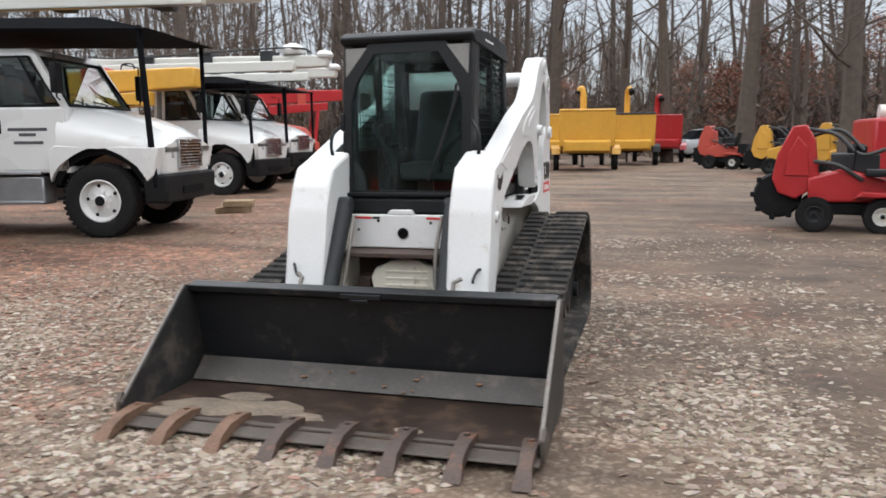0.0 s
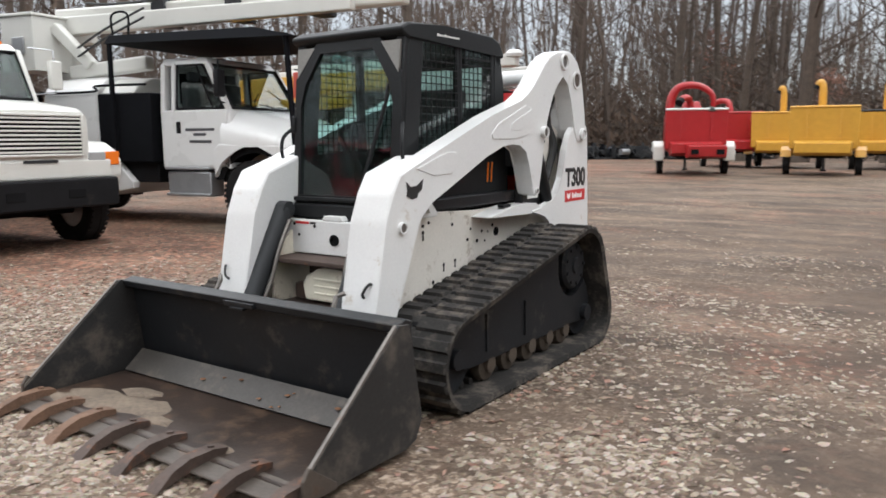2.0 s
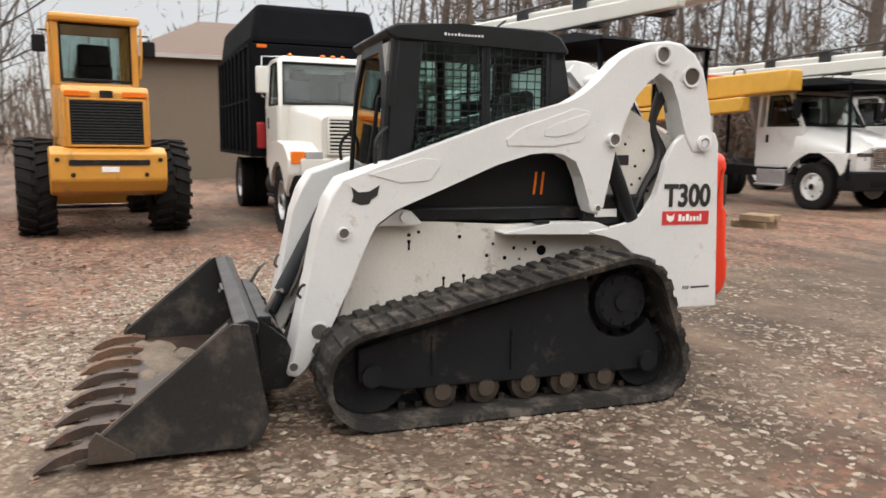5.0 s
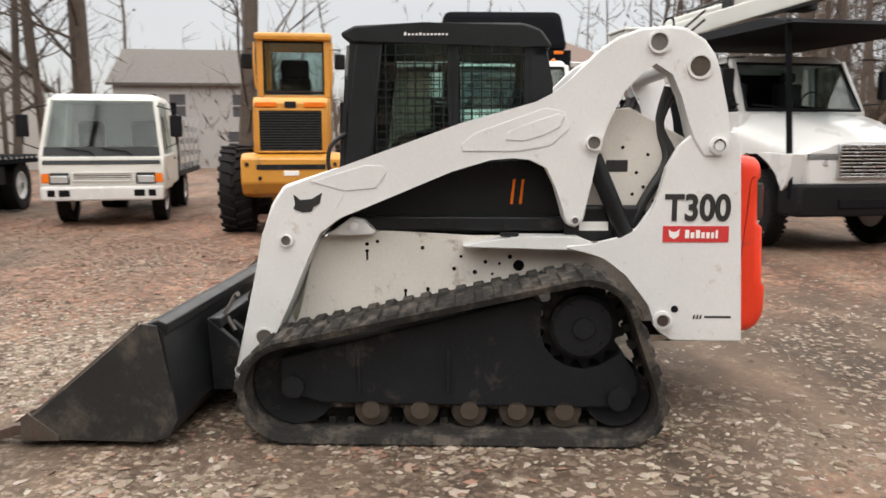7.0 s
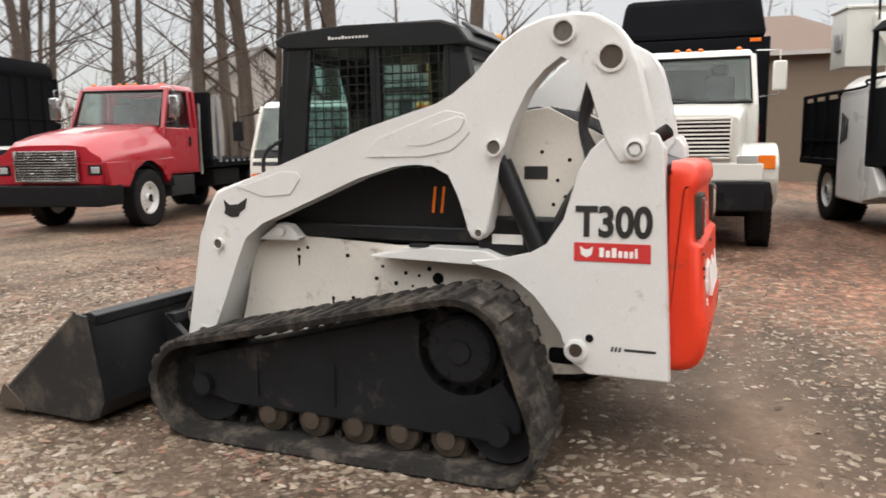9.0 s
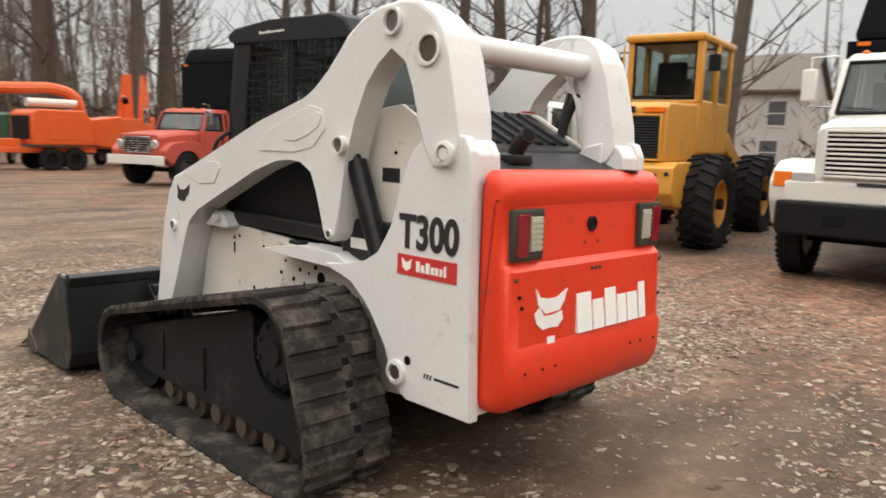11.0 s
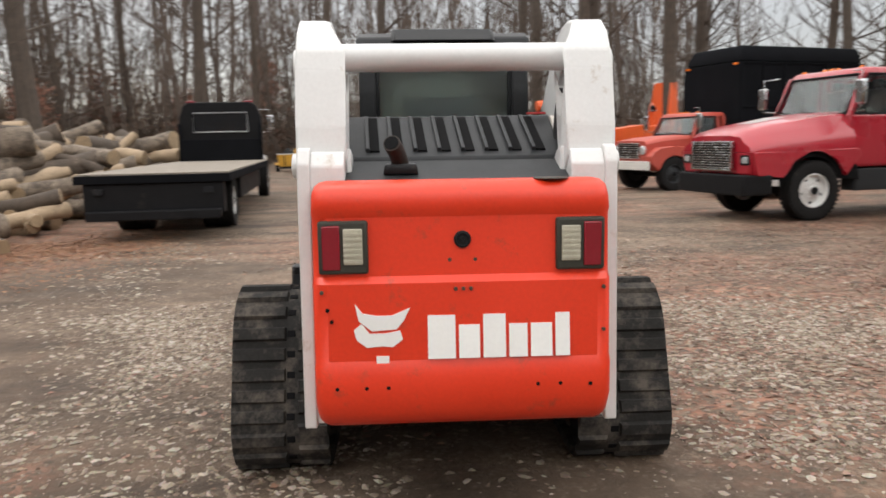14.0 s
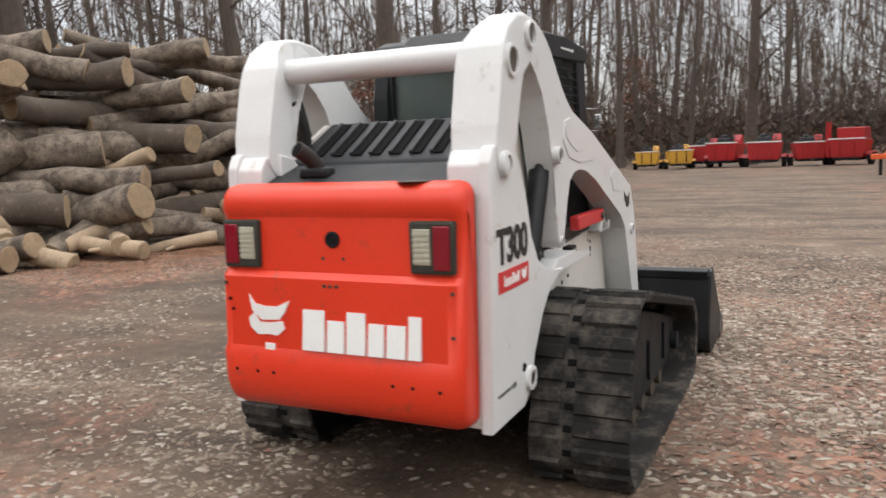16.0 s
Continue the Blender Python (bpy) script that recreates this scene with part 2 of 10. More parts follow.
def mesh_of(name, bm, m, sharp=35):
    bm.transform(Matrix.Scale(S, 4))
    bmesh.ops.recalc_face_normals(bm, faces=bm.faces)
    flat = []
    bm.faces.index_update()
    if len(bm.faces) < 5000:
        # large plane faces between small bevels stay flat
        lim = radians(sharp)
        for f in bm.faces:
            area, f.smooth = f.calc_area(), True
            near = [g for e in f.edges for g in e.link_faces if g is not f and 0.02 < f.normal.angle(g.normal, 0) < lim]
            if all(g.calc_area() < 0.3 * area for g in near):
                flat.append(f.index)
    me = bpy.data.meshes.new(name)
    bm.to_mesh(me)
    bm.free()
    me.materials.append(m)
    me.shade_smooth()
    me.set_sharp_from_angle(angle=radians(sharp))
    for i in flat:
        me.polygons[i].use_smooth = False
    return me


def part(name, bm, m, parent, label="", sharp=35):
    ob = new(name, mesh_of(name, bm, m, sharp))
    ob.parent = parent
    if label:
        ob["label"] = label
    return ob


def piece(name, me, parent, m=None):
    """One more object on a shared mesh; m: its pose under the parent, in plan units."""
    ob = new(name, me)
    ob.parent = parent
    if m is not None:
        ob.matrix_basis = Matrix.Translation(m.translation * S) @ m.to_3x3().to_4x4()
    return ob


def soften(bm, faces, bev, seg=2):
    if bev:
        edges = list({e for f in faces for e in f.edges})
        bmesh.ops.bevel(bm, geom=edges, offset=bev, segments=seg, affect="EDGES", profile=0.5, clamp_overlap=True)


def hexa(bm, p, bev=0.0):
    """A block from eight corners: four below, four above, in the same order."""
    v = [bm.verts.new(q) for q in p]
    fs = [bm.faces.new([v[i] for i in k]) for k in ((3, 2, 1, 0), (4, 5, 6, 7), (0, 1, 5, 4), (1, 2, 6, 5), (2, 3, 7, 6), (3, 0, 4, 7))]
    soften(bm, fs, bev)


def box(bm, x0, x1, y0, y1, z0, z1, bev=0.0):
    hexa(bm, [(x0, y0, z0), (x1, y0, z0), (x1, y1, z0), (x0, y1, z0), (x0, y0, z1), (x1, y0, z1), (x1, y1, z1), (x0, y1, z1)], bev)


def prism(bm, pts, axis, lo, hi, bev=0.0, seg=2):
    """A flat outline pushed along an axis; outline in the other two axes, in order."""
    def at(p, h):
        return {"x": (h, p[0], p[1]), "y": (p[0], h, p[1]), "z": (p[0], p[1], h)}[axis]
    a = [bm.verts.new(at(p, lo)) for p in pts]
    b = [bm.verts.new(at(p, hi)) for p in pts]
    n = len(pts)
    fs = [bm.faces.new(a[::-1]), bm.faces.new(b)] + [bm.faces.new((a[i], a[(i + 1) % n], b[(i + 1) % n], b[i])) for i in range(n)]
    soften(bm, fs, bev, seg)


def ring_at(bm, p, d, r, n, up=None):
    d = Vector(d).normalized()
    u = d.orthogonal().normalized() if up is None else (Vector(up) - d * d.dot(Vector(up))).normalized()
    w = d.cross(u)
    return [bm.verts.new(Vector(p) + r * (math.cos(2 * math.pi * i / n) * u + math.sin(2 * math.pi * i / n) * w)) for i in range(n)]


def skin(bm, rings, caps=True, closed=False):
    k = len(rings)
    for j in range(k if closed else k - 1):
        a, b = rings[j], rings[(j + 1) % k]
        n = len(a)
        for i in range(n):
            bm.faces.new((a[i], a[(i + 1) % n], b[(i + 1) % n], b[i]))
    if caps and not closed:
        bm.faces.new(rings[0][::-1])
        bm.faces.new(rings[-1])


def tube(bm, p, q, r, r2=None, n=12):
    d = Vector(q) - Vector(p)
    skin(bm, [ring_at(bm, p, d, r, n), ring_at(bm, q, d, r if r2 is None else r2, n)])


def pipe(bm, pts, r, n=8):
    pts = [Vector(p) for p in pts]
    rings, u = [], None
    for i, p in enumerate(pts):
        d = (pts[min(i + 1, len(pts) - 1)] - pts[max(i - 1, 0)]).normalized()
        u = d.orthogonal().normalized() if u is None else (u - d * d.dot(u)).normalized()
        rr = r[i] if isinstance(r, (list, tuple)) else r
        rings.append(ring_at(bm, p, d, rr, n, u))
    skin(bm, rings)


def bend(pts, k=6):
    """Smooth way through a few points (Catmull-Rom)."""
    pts = [Vector(p) for p in pts]
    out = []
    for i in range(len(pts) - 1):
        a, b, c, d = pts[max(i - 1, 0)], pts[i], pts[i + 1], pts[min(i + 2, len(pts) - 1)]
        for j in range(k):
            t = j / k
            out.append(0.5 * ((2 * b) + (c - a) * t + (2 * a - 5 * b + 4 * c - d) * t * t + (3 * b - a - 3 * c + d) * t ** 3))
    return out + [pts[-1]]


def lathe(bm, prof, c, axis, n=24, closed=False):
    """Turned form: prof is (radius, height along the axis from c)."""
    d = {"x": Vector((1, 0, 0)), "y": Vector((0, 1, 0)), "z": Vector((0, 0, 1))}[axis]
    up = Vector((0, 0, 1)) if axis != "z" else Vector((1, 0, 0))
    rings = [ring_at(bm, Vector(c) + d * h, d, max(r, 1e-4), n, up) for r, h in prof]
    skin(bm, rings, caps=not closed, closed=closed)


def lettering(text, height, width, m_name="sign_text", bold=0.0):
    """The mesh of a word in the built-in font, of that height and width, lying in x and y, 3 mm thick."""
    cu = bpy.data.curves.new(m_name, "FONT")
    cu.body, cu.extrude, cu.offset = text, 0.01, bold
    ob = bpy.data.objects.new(m_name, cu)
    me = bpy.data.meshes.new_from_object(ob)
    bpy.data.objects.remove(ob)
    xs, ys = [v.co.x for v in me.vertices], [v.co.y for v in me.vertices]
    x0, y0, sx, sy = min(xs), min(ys), width / (max(xs) - min(xs)), height / (max(ys) - min(ys))
    for v in me.vertices:
        v.co = ((v.co.x - x0) * sx * S, (v.co.y - y0) * sy * S, v.co.z * 0.3)
    return me

# ---- ground: one sheet of gravel, mud and leaf litter out to the horizon ----
def ground_height(x, y):
    """Height in metres at plan x, y: flat yard, a little higher towards the woods, shallow ruts."""
    d = math.hypot(x + 1.5, y - 5.5)
    h = 0.0
    h += 0.24 * min(1.0, max(0.0, (y - 15) / 14)) ** 1.5
    far = max(0.0, d - 45)
    h += 0.012 * far if far < 120 else 1.44
    near = min(1.0, max(0.0, (d - 2.2) / 1.5))
    h += 0.035 * noise.noise((x * 0.35, y * 0.35, 1.7)) * near
    h += 0.020 * noise.noise((x * 1.6, y * 1.6, 4.1)) * near
    h += 0.018 * noise.noise(((x * 0.88 + y * 0.47) * 0.5, (y * 0.88 - x * 0.47) * 2.6, 2.2)) * near
    return h


DARK_ZONES = ((2.4, 8.6, 3.6), (-4.0, 8.5, 2.0), (2.9, 0.9, 2.4), (-1.8, 7.7, 1.8), (0.55, 6.7, 1.4), (3.0, 15.0, 5.0), (-9.5, 6.5, 3.0), (-7.5, 8.6, 2.6), (-12.0, 8.0, 3.0), (2.6, 4.6, 2.0), (4.9, 3.0, 1.6), (-2.6, 12.0, 2.6))


def gravel_material():
    m = bpy.data.materials.new("gravel_mud_and_leaves")
    m.use_nodes = True
    n, l = m.node_tree.nodes, m.node_tree.links
    b = n["Principled BSDF"]
    geo = n.new("ShaderNodeNewGeometry")

    def tex(kind, scale, detail=4.0, rough=0.55):
        t = n.new(kind)
        t.inputs["Scale"].default_value = scale
        if kind == "ShaderNodeTexNoise":
            t.inputs["Detail"].default_value, t.inputs["Roughness"].default_value = detail, rough
        l.new(geo.outputs["Position"], t.inputs["Vector"])
        return t

    def ramp(src, stops):
        r = n.new("ShaderNodeValToRGB")
        r.color_ramp.elements[0].position, r.color_ramp.elements[0].color = stops[0][0], (*stops[0][1], 1)
        r.color_ramp.elements[1].position, r.color_ramp.elements[1].color = stops[-1][0], (*stops[-1][1], 1)
        for p, c in stops[1:-1]:
            e = r.color_ramp.elements.new(p)
            e.color = (*c, 1)
        l.new(src, r.inputs["Fac"])
        return r.outputs["Color"]

    def blend(fac, a, c):
        x = n.new("ShaderNodeMix")
        x.data_type = "RGBA"
        l.new(fac, x.inputs["Factor"])
        l.new(a, x.inputs["A"])
        l.new(c, x.inputs["B"])
        return x.outputs["Result"]

    def window(src, lo, hi, top=1.0):
        r = n.new("ShaderNodeMapRange")
        r.inputs["From Min"].default_value, r.inputs["From Max"].default_value, r.inputs["To Max"].default_value = lo, hi, top
        l.new(src, r.inputs["Value"])
        return r.outputs["Result"]

    def times(a, c):
        x = n.new("ShaderNodeMath")
        x.operation = "MULTIPLY"
        l.new(a, x.inputs[0])
        l.new(c, x.inputs[1])
        return x.outputs[0]
    def turned(rz, sx, sy):
        t = n.new("ShaderNodeMapping")
        t.inputs["Rotation"].default_value, t.inputs["Scale"].default_value = (0, 0, radians(rz)), (sx, sy, 1)
        l.new(geo.outputs["Position"], t.inputs["Vector"])
        return t.outputs["Vector"]

    def on(t, vec):
        l.new(vec, t.inputs["Vector"])
        return t
    # uneven cell borders: the position shaken by noise
    shake = tex("ShaderNodeTexNoise", 14, 3, 0.6)
    less = n.new("ShaderNodeVectorMath")
    less.operation = "SCALE"
    less.inputs["Scale"].default_value = 0.075
    l.new(shake.outputs["Color"], less.inputs[0])
    rough_at = n.new("ShaderNodeVectorMath")
    rough_at.operation = "ADD"
    l.new(geo.outputs["Position"], rough_at.inputs[0])
    l.new(less.outputs["Vector"], rough_at.inputs[1])
    mudn = tex("ShaderNodeTexNoise", 1.6, 12, 0.78)
    mud = ramp(mudn.outputs["Fac"], [(0.30, (0.048, 0.032, 0.022)), (0.5, (0.122, 0.085, 0.059)), (0.70, (0.24, 0.178, 0.128))])
    # darker brown in round zones, broken up by noise
    dark_zone = None
    for cx, cy, rad in DARK_ZONES:
        far = n.new("ShaderNodeVectorMath")
        far.operation = "DISTANCE"
        far.inputs[1].default_value = (cx * S, cy * S, 0)
        l.new(geo.outputs["Position"], far.inputs[0])
        w = window(far.outputs["Value"], rad * 1.35 * S, rad * 0.45 * S)
        if dark_zone is None:
            dark_zone = w
        else:
            mx = n.new("ShaderNodeMath")
            mx.operation = "MAXIMUM"
            l.new(dark_zone, mx.inputs[0])
            l.new(w, mx.inputs[1])
            dark_zone = mx.outputs[0]
    worn = tex("ShaderNodeTexNoise", 2.2, 7, 0.7)
    dark_zone = times(dark_zone, window(worn.outputs["Fac"], 0.28, 0.52, 0.93))
    ruts = on(tex("ShaderNodeTexNoise", 1.0, 6, 0.6), turned(28, 0.22, 1.9))
    rut_c = ramp(mudn.outputs["Fac"], [(0.3, (0.040, 0.026, 0.017)), (0.7, (0.120, 0.083, 0.057))])
    mud = blend(window(ruts.outputs["Fac"], 0.48, 0.60, 0.85), mud, rut_c)
    chips = on(tex("ShaderNodeTexVoronoi", 25), rough_at.outputs["Vector"])
    crumbs = on(tex("ShaderNodeTexVoronoi", 50), rough_at.outputs["Vector"])
    stops = [(0.0, (0.050, 0.033, 0.022)), (0.52, (0.098, 0.067, 0.045)), (0.66, (0.225, 0.167, 0.120)), (0.98, (0.45, 0.375, 0.295))]
    chip_c = ramp(chips.outputs["Color"], stops)
    gap_c = ramp(mudn.outputs["Fac"], [(0.3, (0.034, 0.022, 0.014)), (0.7, (0.085, 0.057, 0.038))])
    chip_c = blend(window(chips.outputs["Distance"], 0.40, 0.66, 0.85), chip_c, gap_c)
    crumb_c = ramp(crumbs.outputs["Color"], stops)
    patch = on(tex("ShaderNodeTexNoise", 0.6, 6, 0.62), turned(20, 0.6, 1.25))
    grit = tex("ShaderNodeTexNoise", 13, 7, 0.72)
    fac = times(window(patch.outputs["Fac"], 0.43, 0.57), window(grit.outputs["Fac"], 0.40, 0.58, 0.9))
    fine = times(window(patch.outputs["Fac"], 0.30, 0.62), window(grit.outputs["Fac"], 0.62, 0.44, 0.7))
    col = blend(fac, blend(fine, mud, crumb_c), chip_c)
    col = blend(dark_zone, col, rut_c)
    damp = on(tex("ShaderNodeTexNoise", 0.5, 7, 0.68), turned(35, 0.5, 1.4))
    damp_c = ramp(mudn.outputs["Fac"], [(0.3, (0.036, 0.025, 0.018)), (0.7, (0.098, 0.070, 0.050))])
    col = blend(window(damp.outputs["Fac"], 0.54, 0.63, 0.72), col, damp_c)
    leafv = on(tex("ShaderNodeTexVoronoi", 15), rough_at.outputs["Vector"])
    leaf_c = ramp(leafv.outputs["Color"], [(0.1, (0.085, 0.040, 0.024)), (0.5, (0.20, 0.090, 0.055)), (0.75, (0.31, 0.150, 0.10)), (0.97, (0.36, 0.235, 0.16))])
    lpatch = tex("ShaderNodeTexNoise", 0.23, 5, 0.65)
    lgrit = tex("ShaderNodeTexNoise", 9, 6, 0.75)
    side = n.new("ShaderNodeSeparateXYZ")
    l.new(geo.outputs["Position"], side.inputs[0])
    west = window(side.outputs["X"], -3.5, -7.0, 0.11)
    more = n.new("ShaderNodeMath")
    more.operation = "ADD"
    l.new(lpatch.outputs["Fac"], more.inputs[0])
    heap = n.new("ShaderNodeVectorMath")
    heap.operation = "DISTANCE"
    heap.inputs[1].default_value = (-6.0 * S, 6.0 * S, 0)
    l.new(geo.outputs["Position"], heap.inputs[0])
    drift = n.new("ShaderNodeMath")
    drift.operation = "ADD"
    l.new(west, drift.inputs[0])
    near_heap = window(heap.outputs["Value"], 4.0, 1.6, 0.18)
    for hx, hy, reach in ((5.9, 1.0, 2.6), (5.6, -2.2, 2.8), (5.2, -5.5, 2.8), (-4.2, 6.2, 2.2)):
        spot = n.new("ShaderNodeVectorMath")
        spot.operation = "DISTANCE"
        spot.inputs[1].default_value = (hx * S, hy * S, 0)
        l.new(geo.outputs["Position"], spot.inputs[0])
        most = n.new("ShaderNodeMath")
        most.operation = "MAXIMUM"
        l.new(near_heap, most.inputs[0])
        l.new(window(spot.outputs["Value"], reach * S, reach * 0.4 * S, 0.24 if hx > 0 else 0.15), most.inputs[1])
        near_heap = most.outputs[0]
    l.new(near_heap, drift.inputs[1])
    l.new(drift.outputs[0], more.inputs[1])
    fac2 = times(window(more.outputs[0], 0.53, 0.66), window(lgrit.outputs["Fac"], 0.44, 0.54, 0.9))
    col = blend(fac2, col, leaf_c)
    streak = on(tex("ShaderNodeTexNoise", 0.8, 6, 0.62), turned(62, 0.45, 1.7))
    band = n.new("ShaderNodeMapRange")
    band.inputs["From Min"].default_value, band.inputs["From Max"].default_value = 0.36, 0.64
    band.inputs["To Min"].default_value, band.inputs["To Max"].default_value = 0.62, 1.38
    l.new(streak.outputs["Fac"], band.inputs["Value"])
    earth = n.new("ShaderNodeVectorMath")
    earth.operation = "SCALE"
    l.new(col, earth.inputs[0])
    l.new(band.outputs["Result"], earth.inputs["Scale"])
    col = earth.outputs["Vector"]
    l.new(col, b.inputs["Base Color"])
    wet = tex("ShaderNodeTexNoise", 0.8, 4, 0.5)
    l.new(window(wet.outputs["Fac"], 0.3, 0.7), b.inputs["Roughness"])
    rr = n.new("ShaderNodeMapRange")
    rr.inputs["To Min"].default_value, rr.inputs["To Max"].default_value = 0.62, 0.95
    l.new(wet.outputs["Fac"], rr.inputs["Value"])
    l.new(rr.outputs["Result"], b.inputs["Roughness"])
    b.inputs["Specular IOR Level"].default_value = 0.3
    add = n.new("ShaderNodeMath")
    add.operation = "ADD"
    low = n.new("ShaderNodeMath")
    low.operation = "MULTIPLY"
    low.inputs[1].default_value = -0.9
    l.new(times(fac, chips.outputs["Distance"]), low.inputs[0])
    l.new(low.outputs[0], add.inputs[0])
    l.new(grit.outputs["Fac"], add.inputs[1])
    bump = n.new("ShaderNodeBump")
    bump.inputs["Strength"].default_value, bump.inputs["Distance"].default_value = 0.75, 0.016
    l.new(add.outputs[0], bump.inputs["Height"])
    l.new(bump.outputs["Normal"], b.inputs["Normal"])
    return m


GRAVEL = gravel_material()


def steps(centre, fine, reach):
    out, d, w = [0.0], 0.0, fine
    while d < reach:
        d += w
        out.append(d)
        if d > 14:
            w *= 1.22
    return sorted({round(centre + s * v, 4) for v in out for s in (-1, 1)})


gx, gy = steps(-1.0, 0.22, 700), steps(4.0, 0.22, 700)
gv = [(x * S, y * S, ground_height(x, y) * S) for y in gy for x in gx]
gf = [(j * len(gx) + i, j * len(gx) + i + 1, (j + 1) * len(gx) + i + 1, (j + 1) * len(gx) + i) for j in range(len(gy) - 1) for i in range(len(gx) - 1)]
gme = bpy.data.meshes.new("ground")
gme.from_pydata(gv, [], gf)
gme.materials.append(GRAVEL)
gme.shade_smooth()
ground = tagged(new("ground", gme), "muddy gravel yard with pale stones and fallen leaves", "ground", kind="structure")


# ---- loose stones and leaves on the yard ----
def scatter(name, count, seed, m, shape, spread, label, category):
    r = random.Random(seed)
    verts, faces = [], []
    for _ in range(count):
        x, y = spread(r)
        z = ground_height(x, y)
        pts, fs = shape(r)
        a = r.uniform(0, 2 * math.pi)
        ca, sa = math.cos(a), math.sin(a)
        o = len(verts)
        verts += [((x + p[0] * ca - p[1] * sa) * S, (y + p[0] * sa + p[1] * ca) * S, (z + p[2]) * S) for p in pts]
        faces += [tuple(o + i for i in f) for f in fs]
    me = bpy.data.meshes.new(name)
    me.from_pydata(verts, [], faces)
    me.materials.append(m)
    return tagged(new(name, me), label, category, kind="stuff")


def island(name, stops, rough):
    m = bpy.data.materials.new(name)
    m.use_nodes = True
    n, l = m.node_tree.nodes, m.node_tree.links
    geo = n.new("ShaderNodeNewGeometry")
    r = n.new("ShaderNodeValToRGB")
    r.color_ramp.elements[0].position, r.color_ramp.elements[0].color = 0.0, (*stops[0], 1)
    r.color_ramp.elements[1].position, r.color_ramp.elements[1].color = 1.0, (*stops[-1], 1)
    for i, c in enumerate(stops[1:-1]):
        r.color_ramp.elements.new((i + 1) / (len(stops) - 1)).color = (*c, 1)
    l.new(geo.outputs["Random Per Island"], r.inputs["Fac"])
    t = n.new("ShaderNodeTexNoise")
    t.inputs["Scale"].default_value = 60
    l.new(geo.outputs["Position"], t.inputs["Vector"])
    x = n.new("ShaderNodeMix")
    x.data_type, x.blend_type = "RGBA", "MULTIPLY"
    x.inputs["Factor"].default_value = 0.5
    l.new(r.outputs["Color"], x.inputs["A"])
    l.new(t.outputs["Color"], x.inputs["B"])
    b = n["Principled BSDF"]
    l.new(x.outputs["Result"], b.inputs["Base Color"])
    b.inputs["Roughness"].default_value = rough
    return m


STONEM = island("pale_stones_and_chips", [(0.09, 0.060, 0.040), (0.19, 0.135, 0.095), (0.26, 0.205, 0.15), (0.34, 0.275, 0.21), (0.48, 0.415, 0.34)], 0.8)
FALLEN = island("fallen_leaves", [(0.12, 0.062, 0.038), (0.24, 0.12, 0.078), (0.36, 0.20, 0.145), (0.36, 0.265, 0.19), (0.18, 0.125, 0.085)], 0.75)


def stone(r):
    a = 0.008 + 0.034 * r.random() ** 2.3
    c, h = a * r.uniform(0.3, 0.85), a * r.uniform(0.15, 0.5)
    j = [r.uniform(0.55, 1.3) for _ in range(6)]
    p = [(a * j[k] * math.cos(k * math.pi / 3), c * j[k] * math.sin(k * math.pi / 3), h * 0.25 * j[k]) for k in range(6)] + [(a * 0.1 * j[0], 0, h)]
    return p, [(k, (k + 1) % 6, 6) for k in range(6)]


def leaf(r):
    a, c, u = r.uniform(0.014, 0.042), r.uniform(0.009, 0.025), r.uniform(0.003, 0.014)
    return [(-a, 0, 0.004), (-0.1 * a, -c, u), (a, 0.1 * c, u * 0.6), (0.1 * a, c, u * r.uniform(0.1, 1))], [(0, 1, 2, 3)]


def clustered(r, cx, cy, rad, cell, cut):
    while True:
        d = rad * math.sqrt(r.random()) * r.uniform(0.35, 1)
        a = r.uniform(0, 2 * math.pi)
        x, y = cx + d * math.cos(a), cy + d * math.sin(a)
        if any(math.hypot(x - mx, y - my) < 0.9 * mr for mx, my, mr in DARK_ZONES) and r.random() < 0.72:
            continue
        if noise.noise((x * cell, y * cell, 9.3)) + r.uniform(-0.35, 0.35) > cut:
            return x, y


scatter("loose_stones", 62000, 3, STONEM, stone, lambda r: clustered(r, 0.0, 5.0, 9.0, 0.75, 0.14), "pale stones and wood chips scattered over the mud", "gravel")
scatter("pale_chips", 15000, 8, STONEM, stone, lambda r: clustered(r, -3.4, 4.6, 4.2, 0.9, 0.02), "dense pale stone chips beside the machine", "gravel")
scatter("fallen_leaves", 12000, 4, FALLEN, leaf, lambda r: clustered(r, -3.5, 5.5, 14.0, 0.28, 0.08), "brown and reddish fallen leaves on the gravel", "leaves")
scatter("leaf_litter", 20000, 5, FALLEN, leaf, lambda r: clustered(r, -9.5, 3.0, 8.0, 0.4, 0.0), "drift of reddish-brown leaf litter before the parked trucks", "leaves")

BARKLIT = island("orange_bark_litter", [(0.16, 0.07, 0.035), (0.33, 0.15, 0.075), (0.42, 0.20, 0.105), (0.26, 0.125, 0.07), (0.40, 0.25, 0.15)], 0.8)
scatter("bark_litter", 26000, 6, BARKLIT, leaf, lambda r: clustered(r, 5.8, -1.5, 4.6, 0.5, -0.2), "orange-brown bark and leaf litter at the foot of the logs", "leaves")


